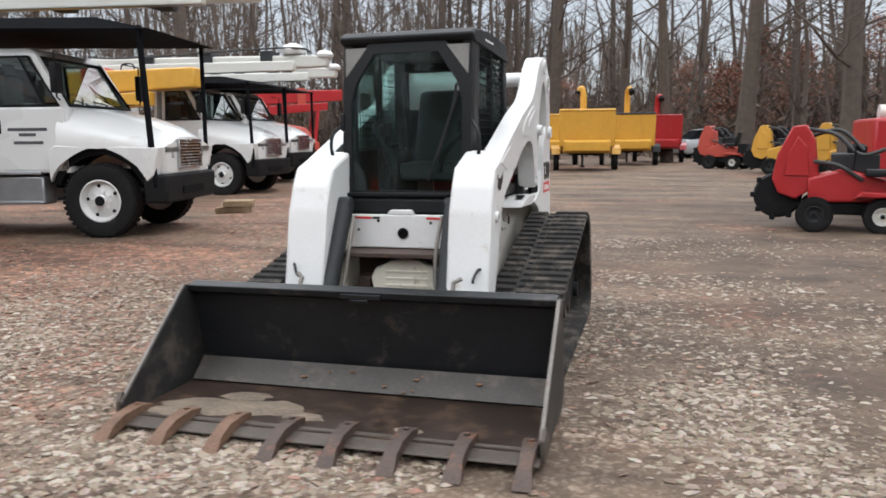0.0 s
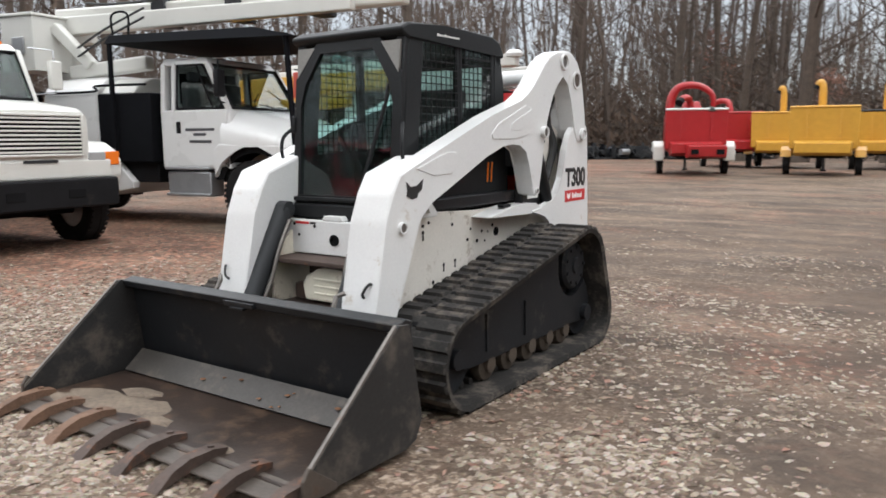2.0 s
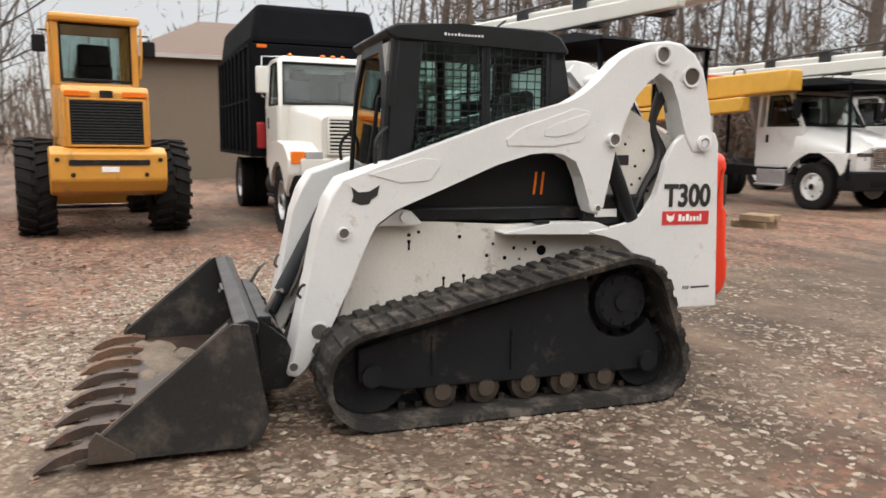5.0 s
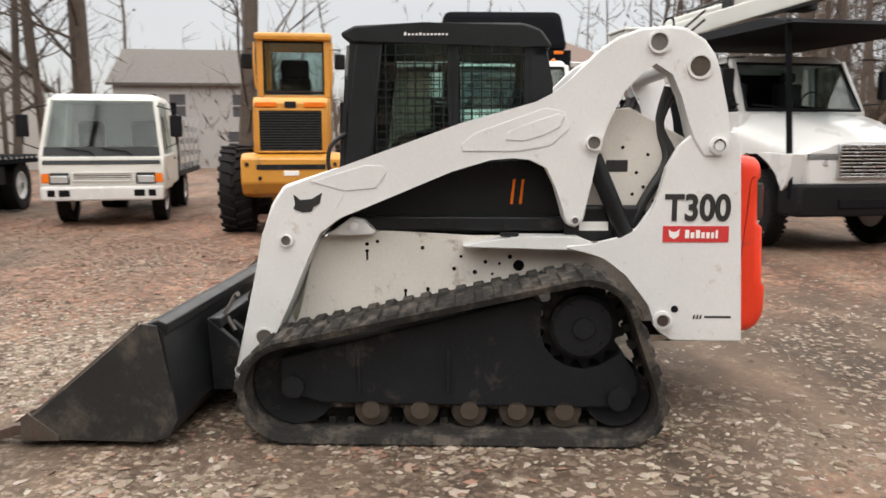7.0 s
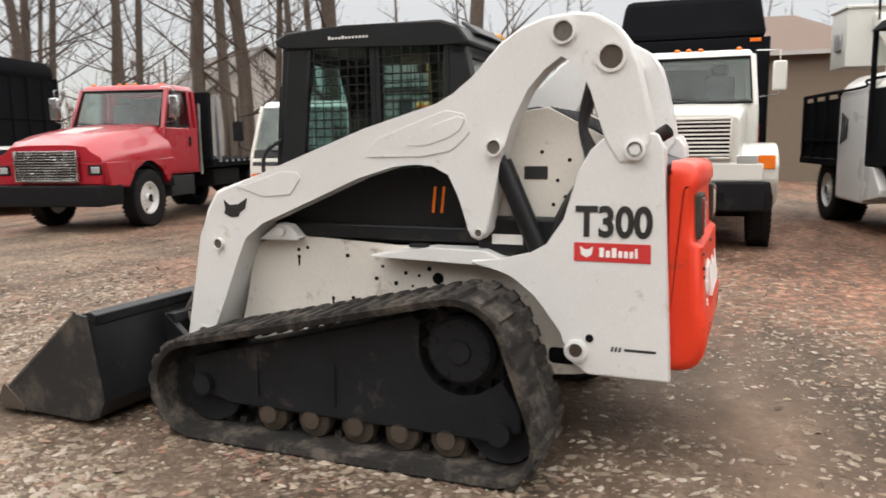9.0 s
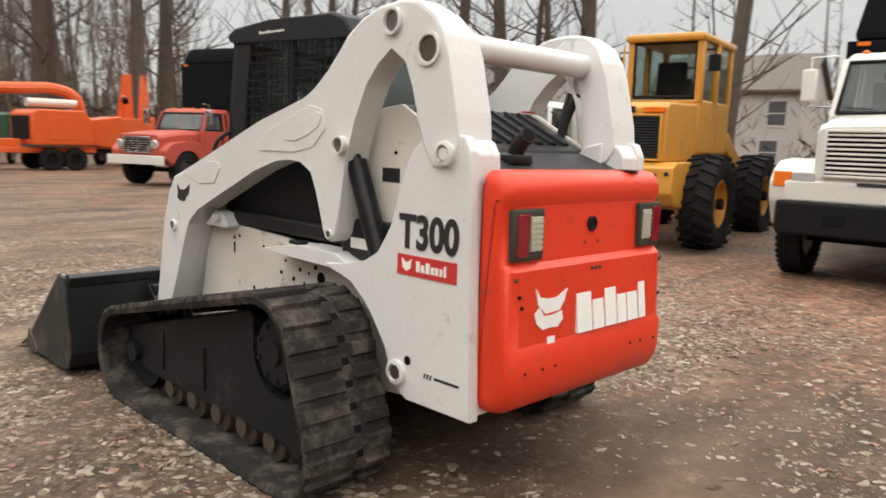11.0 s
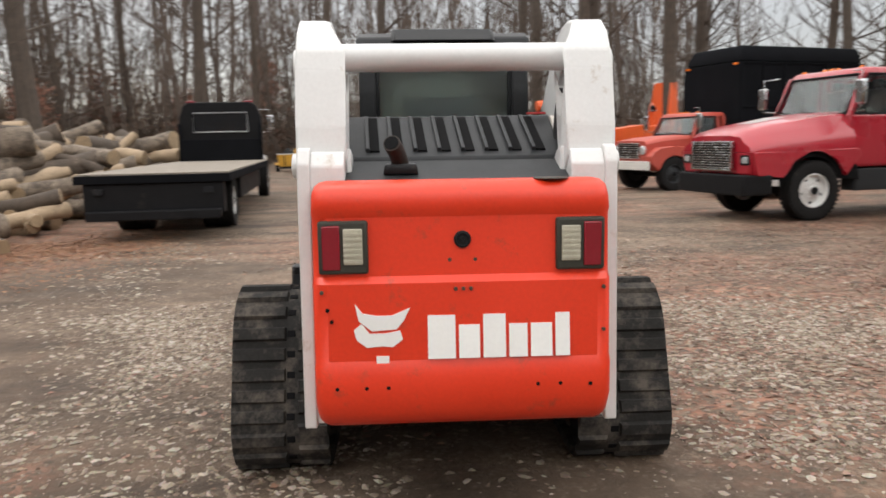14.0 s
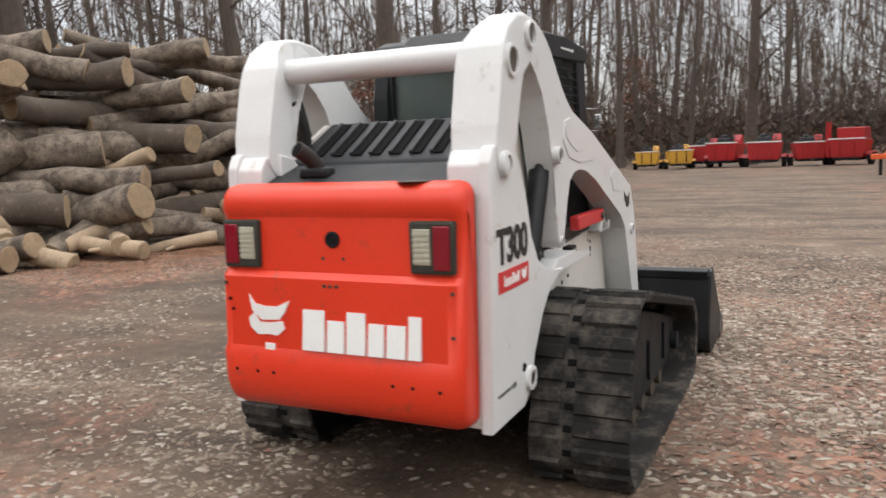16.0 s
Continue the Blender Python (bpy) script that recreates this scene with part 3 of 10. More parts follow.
# ---- woods round the yard ----
def grow(bm, r, p, d, rad, length, depth, n, leaves=None):
    """A limb that bends as it goes and forks into thinner ones."""
    k = 5 if depth > 1 else 3
    pts, rads = [Vector(p)], [rad]
    d = Vector(d).normalized()
    for i in range(k):
        d = (d + Vector((r.uniform(-1, 1), r.uniform(-1, 1), r.uniform(-0.4, 0.9))) * 0.16).normalized()
        pts.append(pts[-1] + d * length / k)
        rads.append(rad * (1 - 0.72 * (i + 1) / k))
    pipe(bm, pts, rads, n)
    if depth > 0:
        for _ in range(4 if depth > 1 else 3):
            i = r.randint(1, k)
            q = pts[i]
            side = Vector((r.uniform(-1, 1), r.uniform(-1, 1), r.uniform(0.0, 0.8))).normalized()
            grow(bm, r, q, (d * 0.5 + side).normalized(), rads[i] * 0.62 + 0.004, length * r.uniform(0.38, 0.62), depth - 1, 3)


def tree_thing(name, seed, height, rad, low):
    r = random.Random(seed)
    root = thing(name, 0, 0, -50, 0, "tall bare winter tree with grey-brown bark", "tree", "bare trees round the yard")
    bm = bmesh.new()
    pts, rads, p = [], [], Vector((0, 0, -0.4))
    lean = Vector((r.uniform(-0.05, 0.05), r.uniform(-0.05, 0.05), 1))
    for i in range(10):
        t = i / 9
        pts.append(p.copy())
        rads.append(rad * (1.35 if i == 0 else 1.0 - 0.72 * t))
        p = p + (lean + Vector((r.uniform(-0.04, 0.04), r.uniform(-0.04, 0.04), 0))) * height / 9
    pipe(bm, pts, rads, 9)
    part("trunk", bm, BARK, root)
    bm = bmesh.new()
    for k in range(16):
        t = low + (0.92 - low) * ((k + r.random()) / 16) ** 1.35
        f = t * 9
        i = min(8, int(f))
        q = pts[i].lerp(pts[i + 1], f - i)
        a = r.uniform(0, 2 * math.pi)
        grow(bm, r, q, (math.cos(a), math.sin(a), r.uniform(0.25, 0.8)), rad * (0.17 - 0.09 * t) + 0.012, height * r.uniform(0.16, 0.30) * (1.1 - 0.5 * t), 2, 4)
    part("crown", bm, BARK, root)
    return root


TREES = [tree_thing("bare_tree", 20 + k, *a) for k, a in enumerate(((22, 0.28, 0.15), (25, 0.36, 0.18), (19, 0.22, 0.12), (24, 0.26, 0.2), (17, 0.16, 0.1), (21, 0.31, 0.1)))]
rt = random.Random(31)


def plant(x, y, k, rz, first=[True] * 6):
    root = TREES[k]
    m = pose(x * S, y * S, ground_height(x, y) * S, 0, 0, rz)
    if first[k]:
        first[k] = False
        root.matrix_world = m
    else:
        copy_thing(root, m)


def edge_of_yard(a):
    """Distance of the wood's edge from the yard's middle, by bearing in degrees (0 along x)."""
    a = a % 360
    stops = [(0, 17.5), (40, 24), (70, 33), (110, 36), (140, 34), (165, 24), (185, 27), (215, 30), (245, 38), (270, 42), (300, 38), (330, 21), (360, 17.5)]
    for (a0, d0), (a1, d1) in zip(stops, stops[1:]):
        if a0 <= a <= a1:
            return d0 + (d1 - d0) * (a - a0) / (a1 - a0)


NEAR_TREES = ((-12.6, 45.5, 3), (-7.9, 42.5, 2), (1.0, 38, 3), (3.8, 33, 1), (5.6, 24, 0), (-1.3, 42, 3), (-18.1, 27.6, 0), (-10.2, 47.0, 2), (-11.8, 44.0, 0), (-4.9, 41.5, 1), (-23.6, -7.6, 1), (-22.4, -9.5, 4), (-22.6, -8.4, 4), (-21.8, -10.3, 5),
              (-20.8, -11.8, 0), (-19.4, -13.4, 4), (-22.5, -1.6, 5), (-18, -17, 2), (-29.6, -24, 4), (-25.6, -20.5, 0), (-24, -24.4, 3), (-14.3, -25.3, 1),
              (-9.6, -33.2, 1), (-8.1, -29.5, 5), (-22, -25.7, 3), (-16.1, -26.6, 1), (-24.9, -23.8, 2), (9.6, -14.0, 1), (-10.3, -26.5, 1), (-16.9, -26.9, 0), (6.2, -20, 3), (15.5, -2.0, 1), (14.2, -3.4, 1), (-0.6, -38, 1), (12, -9, 0), (-11.7, -28.5, 1))
for x, y, k in NEAR_TREES:
    plant(x, y, k, rt.uniform(0, 360))
for i in range(64):
    a = i * 5.6 + rt.uniform(-2.5, 2.5)
    thin = 165 < a % 360 < 246
    if thin and rt.random() < 0.7:
        continue
    d = edge_of_yard(a) + 4 + rt.uniform(0, 16)
    plant(-1.5 + d * math.cos(radians(a)), 5.5 + d * math.sin(radians(a)), rt.randrange(6), rt.uniform(0, 360))


def far_woods():
    """Deeper rows of the wood: stems with forking twigs, too many to count."""
    r = random.Random(77)
    verts, faces = [], []

    def stick(p, q, r0, r1):
        d = (Vector(q) - Vector(p)).normalized()
        u = d.orthogonal().normalized()
        w = d.cross(u)
        o = len(verts)
        for c, rr in ((p, r0), (q, r1)):
            for k in range(3):
                t = 2 * math.pi * k / 3
                verts.append(tuple((Vector(c) + (u * math.cos(t) + w * math.sin(t)) * rr) * S))
        for k in range(3):
            faces.append((o + k, o + (k + 1) % 3, o + 3 + (k + 1) % 3, o + 3 + k))
    for _ in range(760):
        a = r.uniform(0, 360)
        thin = 165 < a < 243
        if thin and r.random() < 0.86:
            continue
        d = edge_of_yard(a) + 6 + 55 * r.random() ** 1.3 + (25 if thin else 0)
        x, y = -1.5 + d * math.cos(radians(a)), 5.5 + d * math.sin(radians(a))
        z = ground_height(x, y)
        h, rad = r.uniform(11, 24), r.uniform(0.07, 0.24)
        lx, ly = r.uniform(-2.2, 2.2), r.uniform(-2.2, 2.2)
        base, top = Vector((x, y, z - 0.3)), Vector((x + lx, y + ly, z + h))
        mid = base.lerp(top, 0.5) + Vector((r.uniform(-0.7, 0.7), r.uniform(-0.7, 0.7), 0))
        stick(base, mid, rad, rad * 0.7)
        stick(mid, top, rad * 0.7, rad * 0.2)
        for _ in range(22):
            t = r.uniform(0.12, 1.0)
            q = base.lerp(top, t)
            g = r.uniform(0, 2 * math.pi)
            ln = r.uniform(1.0, 3.6) * (1.2 - 0.6 * t)
            e = q + Vector((math.cos(g) * ln, math.sin(g) * ln, ln * r.uniform(0.1, 0.9)))
            stick(q, e, rad * 0.22 + 0.008, 0.008)
            for _ in range(2):
                f = q.lerp(e, r.uniform(0.3, 0.9))
                stick(f, f + Vector((r.uniform(-1, 1), r.uniform(-1, 1), r.uniform(-0.2, 0.9))) * ln * 0.4, 0.016, 0.006)
    me = bpy.data.meshes.new("far_woods")
    me.from_pydata(verts, [], faces)
    me.materials.append(TWIG)
    return tagged(new("far_woods", me), "dense bare winter wood behind the yard", "woods", kind="stuff")


def brush():
    """Undergrowth and clinging dead leaves at the wood's edge: small bent leaf blades and twigs."""
    r = random.Random(78)
    verts, faces = [], []
    for _ in range(6200):
        a = r.uniform(0, 360)
        if 160 < a < 246 and r.random() < 0.93:
            continue
        d = edge_of_yard(a) + 6 + 42 * r.random()
        cx, cy = -1.5 + d * math.cos(radians(a)), 5.5 + d * math.sin(radians(a))
        h = r.uniform(1.5, 5.5) if r.random() < 0.55 or 48 < a < 97 else r.uniform(5, 15)
        w = r.uniform(0.8, 2.6)
        zc = ground_height(cx, cy)
        for _ in range(46):
            g = r.uniform(0, 2 * math.pi)
            q = w * math.sqrt(r.random())
            z = zc + h * r.random() ** 0.8
            p = Vector((cx + q * math.cos(g), cy + q * math.sin(g), z))
            u = Vector((r.uniform(-1, 1), r.uniform(-1, 1), r.uniform(0.2, 1.6))).normalized() * r.uniform(0.15, 0.6)
            t = u.orthogonal().normalized() * (r.uniform(0.012, 0.05) if z > zc + 3 else r.uniform(0.02, 0.09))
            o = len(verts)
            verts.extend(tuple(v * S) for v in (p - u, p + t, p + u, p - t))
            faces.append((o, o + 1, o + 2, o + 3))
    me = bpy.data.meshes.new("undergrowth")
    me.from_pydata(verts, [], faces)
    me.materials.append(BRUSHM)
    return tagged(new("undergrowth", me), "brown leafless undergrowth along the edge of the wood", "undergrowth", kind="stuff")


def deep_woods():
    """The far depth of the wood: upright stems and fine twigs without number, in clumps with sky between the crowns."""
    r = random.Random(79)
    verts, faces = [], []
    for _ in range(250000):
        a = r.uniform(0, 360)
        open_sky = 160 < a < 246
        if open_sky and r.random() < 0.80:
            continue
        d = edge_of_yard(a) + 20 + 75 * r.random()
        x, y = -1.5 + d * math.cos(radians(a)), 5.5 + d * math.sin(radians(a))
        top = 9.0 + 9.0 * noise.noise((a * 0.11, d * 0.04, 3.1)) + (15.0 if a > 246 or 104 < a < 160 else 4.0)
        if open_sky:
            top = 6.0
        elif 48 < a < 104:
            top = 7.5 + 4.0 * noise.noise((a * 0.2, d * 0.05, 7.7))
        h = max(3.0, top) * 1.3 * r.random() ** 1.45
        if h > 5 and noise.noise((a * 0.55, h * 0.16, 5.5)) + r.uniform(-0.12, 0.12) < -0.02:
            continue
        if r.random() < 0.62:
            u = Vector((r.uniform(-0.16, 0.16), r.uniform(-0.16, 0.16), 1)).normalized() * r.uniform(0.7, 2.4)
            w = r.uniform(0.03, 0.11)
        else:
            u = Vector((r.uniform(-1, 1), r.uniform(-1, 1), r.uniform(-0.2, 1.2))).normalized() * r.uniform(0.4, 1.3)
            w = r.uniform(0.02, 0.07)
        t = u.orthogonal().normalized() * w
        t.rotate(Matrix.Rotation(r.uniform(0, 6.28), 3, u))
        p = Vector((x, y, ground_height(x, y) + h))
        o = len(verts)
        verts.extend(tuple(v * S) for v in (p - u, p + t, p + u, p - t))
        faces.append((o, o + 1, o + 2, o + 3))
    me = bpy.data.meshes.new("deep_woods")
    me.from_pydata(verts, [], faces)
    me.materials.append(DEEPM)
    return tagged(new("deep_woods", me), "brown-grey tangle of stems deep in the bare wood", "woods", kind="stuff")


def oak_thing(seed, height):
    """A young oak that keeps its dead leaves."""
    r = random.Random(seed)
    root = thing("brown_leaved_oak", 0, 0, -50, 0, "young oak holding its dead russet leaves", "tree", "young oaks in the wood")
    bm = bmesh.new()
    pipe(bm, [(0, 0, -0.3), (0.1, 0.05, height * 0.3), (-0.1, 0.1, height * 0.6), (0, 0, height)], [0.11, 0.09, 0.06, 0.02], 7)
    part("trunk", bm, BARK, root)
    verts, faces = [], []
    for _ in range(60):
        t = r.uniform(0.12, 1.0)
        w = height * 0.30 * (1.15 - t) + 0.3
        g, q = r.uniform(0, 6.283), w * r.uniform(0.3, 1)
        cx, cy, cz = q * math.cos(g), q * math.sin(g), height * t
        for _ in range(46):
            p = Vector((cx + r.gauss(0, 0.38), cy + r.gauss(0, 0.38), cz + r.gauss(0, 0.2)))
            u = Vector((r.uniform(-1, 1), r.uniform(-1, 1), r.uniform(-1, 0.3))).normalized() * r.uniform(0.05, 0.12)
            v = u.orthogonal().normalized() * r.uniform(0.03, 0.07)
            o = len(verts)
            verts.extend(tuple(k * S) for k in (p - u, p + v, p + u, p - v))
            faces.append((o, o + 1, o + 2, o + 3))
    me = bpy.data.meshes.new("crown")
    me.from_pydata(verts, [], faces)
    me.materials.append(OAKM)
    crown = new("crown", me)
    crown.parent = root
    crown["label"] = "russet dead leaves"
    return root


OAKM = island("russet_dead_leaves", [(0.16, 0.065, 0.038), (0.24, 0.10, 0.06), (0.33, 0.15, 0.10), (0.22, 0.13, 0.085)], 0.85)
# deep wood lightened to brown-grey: the haze of distance is in these colours
DEEPM = island("misty_wood_brown", [(0.115, 0.086, 0.064), (0.165, 0.122, 0.092), (0.21, 0.156, 0.118), (0.14, 0.103, 0.078), (0.085, 0.063, 0.049)], 0.95)
OAKS = [oak_thing(140, 5.5), oak_thing(141, 8.0), oak_thing(142, 6.5)]
ro = random.Random(44)
for i, (a, d) in enumerate(((82, 44), (80, 49), (77, 46), (75, 52), (72, 47), (85, 53), (95, 52), (103, 49), (292, 52), (297, 46), (301, 50), (306, 47), (286, 55), (280, 58), (50, 38), (318, 40), (262, 56), (136, 50))):
    ox, oy = -1.5 + d * math.cos(radians(a)), 5.5 + d * math.sin(radians(a))
    om = pose(ox * S, oy * S, ground_height(ox, oy) * S, 0, 0, ro.uniform(0, 360))
    if i < 3:
        OAKS[i].matrix_world = om
    else:
        copy_thing(OAKS[i % 3], om)
deep_woods()
BRUSHM = island("dry_brown_undergrowth", [(0.055, 0.041, 0.032), (0.085, 0.062, 0.047), (0.105, 0.07, 0.048), (0.13, 0.078, 0.048), (0.075, 0.062, 0.05)], 0.9)
far_woods()
brush()

# ---- the tracked loader; its own axes: x to its left side, y backwards, z up ----
def hull_loop(circles, step):
    """Even points and tangents along a belt laid round three circles (y, z, r), from the bottom run forwards."""
    n = len(circles)
    way = []
    for i in range(n):
        (ay, az, ar), (by, bz, br), (py, pz, pr) = circles[i], circles[(i + 1) % n], circles[i - 1]

        def outward(y0, z0, r0, y1, z1, r1):
            d = Vector((y1 - y0, z1 - z0))
            turn = math.atan2(d.y, d.x)
            return turn - math.acos(max(-1, min(1, (r0 - r1) / d.length)))
        a0, a1 = outward(py, pz, pr, ay, az, ar), outward(ay, az, ar, by, bz, br)
        while a1 < a0:
            a1 += 2 * math.pi
        k = max(2, int((a1 - a0) / 0.08))
        way += [Vector((ay + ar * math.cos(a0 + (a1 - a0) * j / k), az + ar * math.sin(a0 + (a1 - a0) * j / k))) for j in range(k + 1)]
    way.append(way[0])
    run = [0.0]
    for p, q in zip(way, way[1:]):
        run.append(run[-1] + (q - p).length)
    count = int(round(run[-1] / step))
    out, j = [], 0
    for i in range(count):
        s = run[-1] * i / count
        while run[j + 1] < s:
            j += 1
        f = (s - run[j]) / max(1e-9, run[j + 1] - run[j])
        out.append((way[j].lerp(way[j + 1], f), (way[j + 1] - way[j]).normalized()))
    return out


def track_unit(root, side):
    x0, x1 = (0.61, 1.08) if side > 0 else (-1.08, -0.61)
    circles = [(-0.855, 0.275, 0.245), (0.845, 0.225, 0.195), (0.655, 0.60, 0.250)]
    loop = hull_loop(circles, 0.052)
    bm = bmesh.new()
    rings = []
    for p, t in loop:
        nrm = Vector((t.y, -t.x))
        a, b = p - nrm * 0.012, p + nrm * 0.022
        rings.append([bm.verts.new(v) for v in ((x0 + 0.01, a.x, a.y), (x1 - 0.01, a.x, a.y), (x1, b.x, b.y), (x0, b.x, b.y))])
    skin(bm, rings, closed=True)
    belt = part("rubber_track", bm, RUBBER, root, "dusty black rubber track with staggered tread blocks")
    # tread blocks, two staggered rows
    half = (x1 - x0) / 2
    blocks = []
    for w in (half * 1.12, half * 0.64):
        bm = bmesh.new()
        hexa(bm, [(-w / 2, -0.034, 0), (w / 2, -0.034, 0), (w / 2, 0.034, 0), (-w / 2, 0.034, 0),
                  (-w / 2 + 0.008, -0.026, 0.021), (w / 2 - 0.008, -0.026, 0.021), (w / 2 - 0.008, 0.026, 0.021), (-w / 2 + 0.008, 0.026, 0.021)])
        blocks.append((w, mesh_of("tread_block", bm, RUBBER)))
    fine = hull_loop(circles, 0.100)
    for i, (p, t) in enumerate(fine):
        for row, (w, me) in enumerate(blocks):
            q, u = (p, t) if row == 0 else (p.lerp(fine[(i + 1) % len(fine)][0], 0.45), t)
            nrm = Vector((u.y, -u.x))
            q = q + nrm * 0.02
            x = (x1 - w / 2 if row == 0 else x0 + w / 2) if side > 0 else (x0 + w / 2 if row == 0 else x1 - w / 2)
            m = Matrix(((1, 0, 0, x), (0, u.x, nrm.x, q.x), (0, u.y, nrm.y, q.y), (0, 0, 0, 1)))
            piece("tread_block", me, belt, m)
    # drive holes between the two rows, as raised plates coloured dark for their shade
    bm = bmesh.new()
    box(bm, -0.02, 0.02, -0.016, 0.016, 0.0, 0.006, 0.002)
    hole = mesh_of("drive_hole", bm, DARK)
    xm = x1 - blocks[0][0] - 0.024 if side > 0 else x0 + blocks[0][0] + 0.024
    for i, (p, t) in enumerate(fine):
        nrm = Vector((t.y, -t.x))
        q = p + nrm * 0.0195
        piece("drive_hole", hole, belt, Matrix(((1, 0, 0, xm), (0, t.x, nrm.x, q.x), (0, t.y, nrm.y, q.y), (0, 0, 0, 1))))
    # drive lugs inside the belt
    bm = bmesh.new()
    box(bm, -0.03, 0.03, -0.02, 0.02, -0.02, 0.02, 0.004)
    lug = mesh_of("drive_lug", bm, RUBBER)
    for p, t in hull_loop(circles, 0.1):
        nrm = Vector((t.y, -t.x))
        q = p - nrm * 0.03
        piece("drive_lug", lug, belt, Matrix(((1, 0, 0, (x0 + x1) / 2), (0, t.x, nrm.x, q.x), (0, t.y, nrm.y, q.y), (0, 0, 0, 1))))
    # side frame of the undercarriage
    inner = x0 + 0.10 if side > 0 else x1 - 0.10
    outer = x1 - 0.135 if side > 0 else x0 + 0.135
    lo, hi = min(inner, outer), max(inner, outer)
    bm = bmesh.new()
    arc = [(0.655 + 0.235 * math.cos(radians(a)), 0.60 + 0.235 * math.sin(radians(a))) for a in range(150, 331, 20)]
    prism(bm, [(-0.93, 0.235), (-0.70, 0.175), (0.80, 0.165), (0.95, 0.23), (0.95, 0.33), (0.90, 0.38)] + arc[::-1] + [(0.40, 0.755), (-0.93, 0.42)], "x", lo, hi, 0.012)
    fr = part("track_frame", bm, TRACKF, root, "dark grey steel undercarriage side frame")
    e = outer + 0.012 * (1 if side > 0 else -1)
    for y in (-0.52, -0.05):
        bm = bmesh.new()
        box(bm, min(outer, e) - 0.004, max(outer, e), y, y + 0.02, 0.24, 0.47, 0.004)
        part("weld_rib", bm, TRACKF, fr)
    # idlers, sprocket, rollers
    c = (x0 + x1) / 2
    for nm, (y, z, r) in (("front_idler", (-0.855, 0.275, 0.225)), ("rear_idler", (0.845, 0.225, 0.17))):
        bm = bmesh.new()
        for s in (-1, 1):
            lathe(bm, [(0.05, -0.02), (r, -0.03), (r, 0.03), (r * 0.8, 0.02), (0.05, 0.02)], (c - (0.07 if side > 0 else -0.07) + s * 0.10, y, z), "x", 28)
        tube(bm, (c - 0.14, y, z), (c + 0.14, y, z), 0.06)
        part(nm, bm, TRACKF, root)
    bm = bmesh.new()
    teeth = 15
    pts = []
    for i in range(teeth * 2):
        a = math.pi * i / teeth
        r = 0.232 if i % 2 else 0.198
        pts += [(0.655 + r * math.cos(a - 0.05), 0.60 + r * math.sin(a - 0.05)), (0.655 + r * math.cos(a + 0.05), 0.60 + r * math.sin(a + 0.05))]
    prism(bm, pts, "x", c - 0.03, c + 0.03)
    part("sprocket", bm, TRACKF, root)
    bm = bmesh.new()
    s = 1 if side > 0 else -1
    lathe(bm, [(0.17, 0), (0.17, s * 0.10), (0.15, s * 0.12), (0.06, s * 0.125), (0.055, s * 0.14)], (c, 0.655, 0.60), "x", 28)
    for k in range(9):
        a = 2 * math.pi * k / 9
        tube(bm, (c + s * 0.11, 0.655 + 0.13 * math.cos(a), 0.60 + 0.13 * math.sin(a)), (c + s * 0.132, 0.655 + 0.13 * math.cos(a), 0.60 + 0.13 * math.sin(a)), 0.014, n=6)
    part("drive_motor_hub", bm, TRACKF, root)
    for y in (-0.45, -0.19, 0.07, 0.32, 0.57):
        bm = bmesh.new()
        for sx in (-1, 1):
            lathe(bm, [(0.03, -0.03), (0.09, -0.035), (0.10, 0), (0.09, 0.035), (0.045, 0.045), (0.03, 0.05)], (c - (0.06 if side > 0 else -0.06) + sx * 0.09, y, 0.135), "x", 20)
        tube(bm, (c - 0.1, y, 0.145), (c + 0.1, y, 0.145), 0.05)
        part("track_roller", bm, ROLLER, root, "muddy steel track roller")


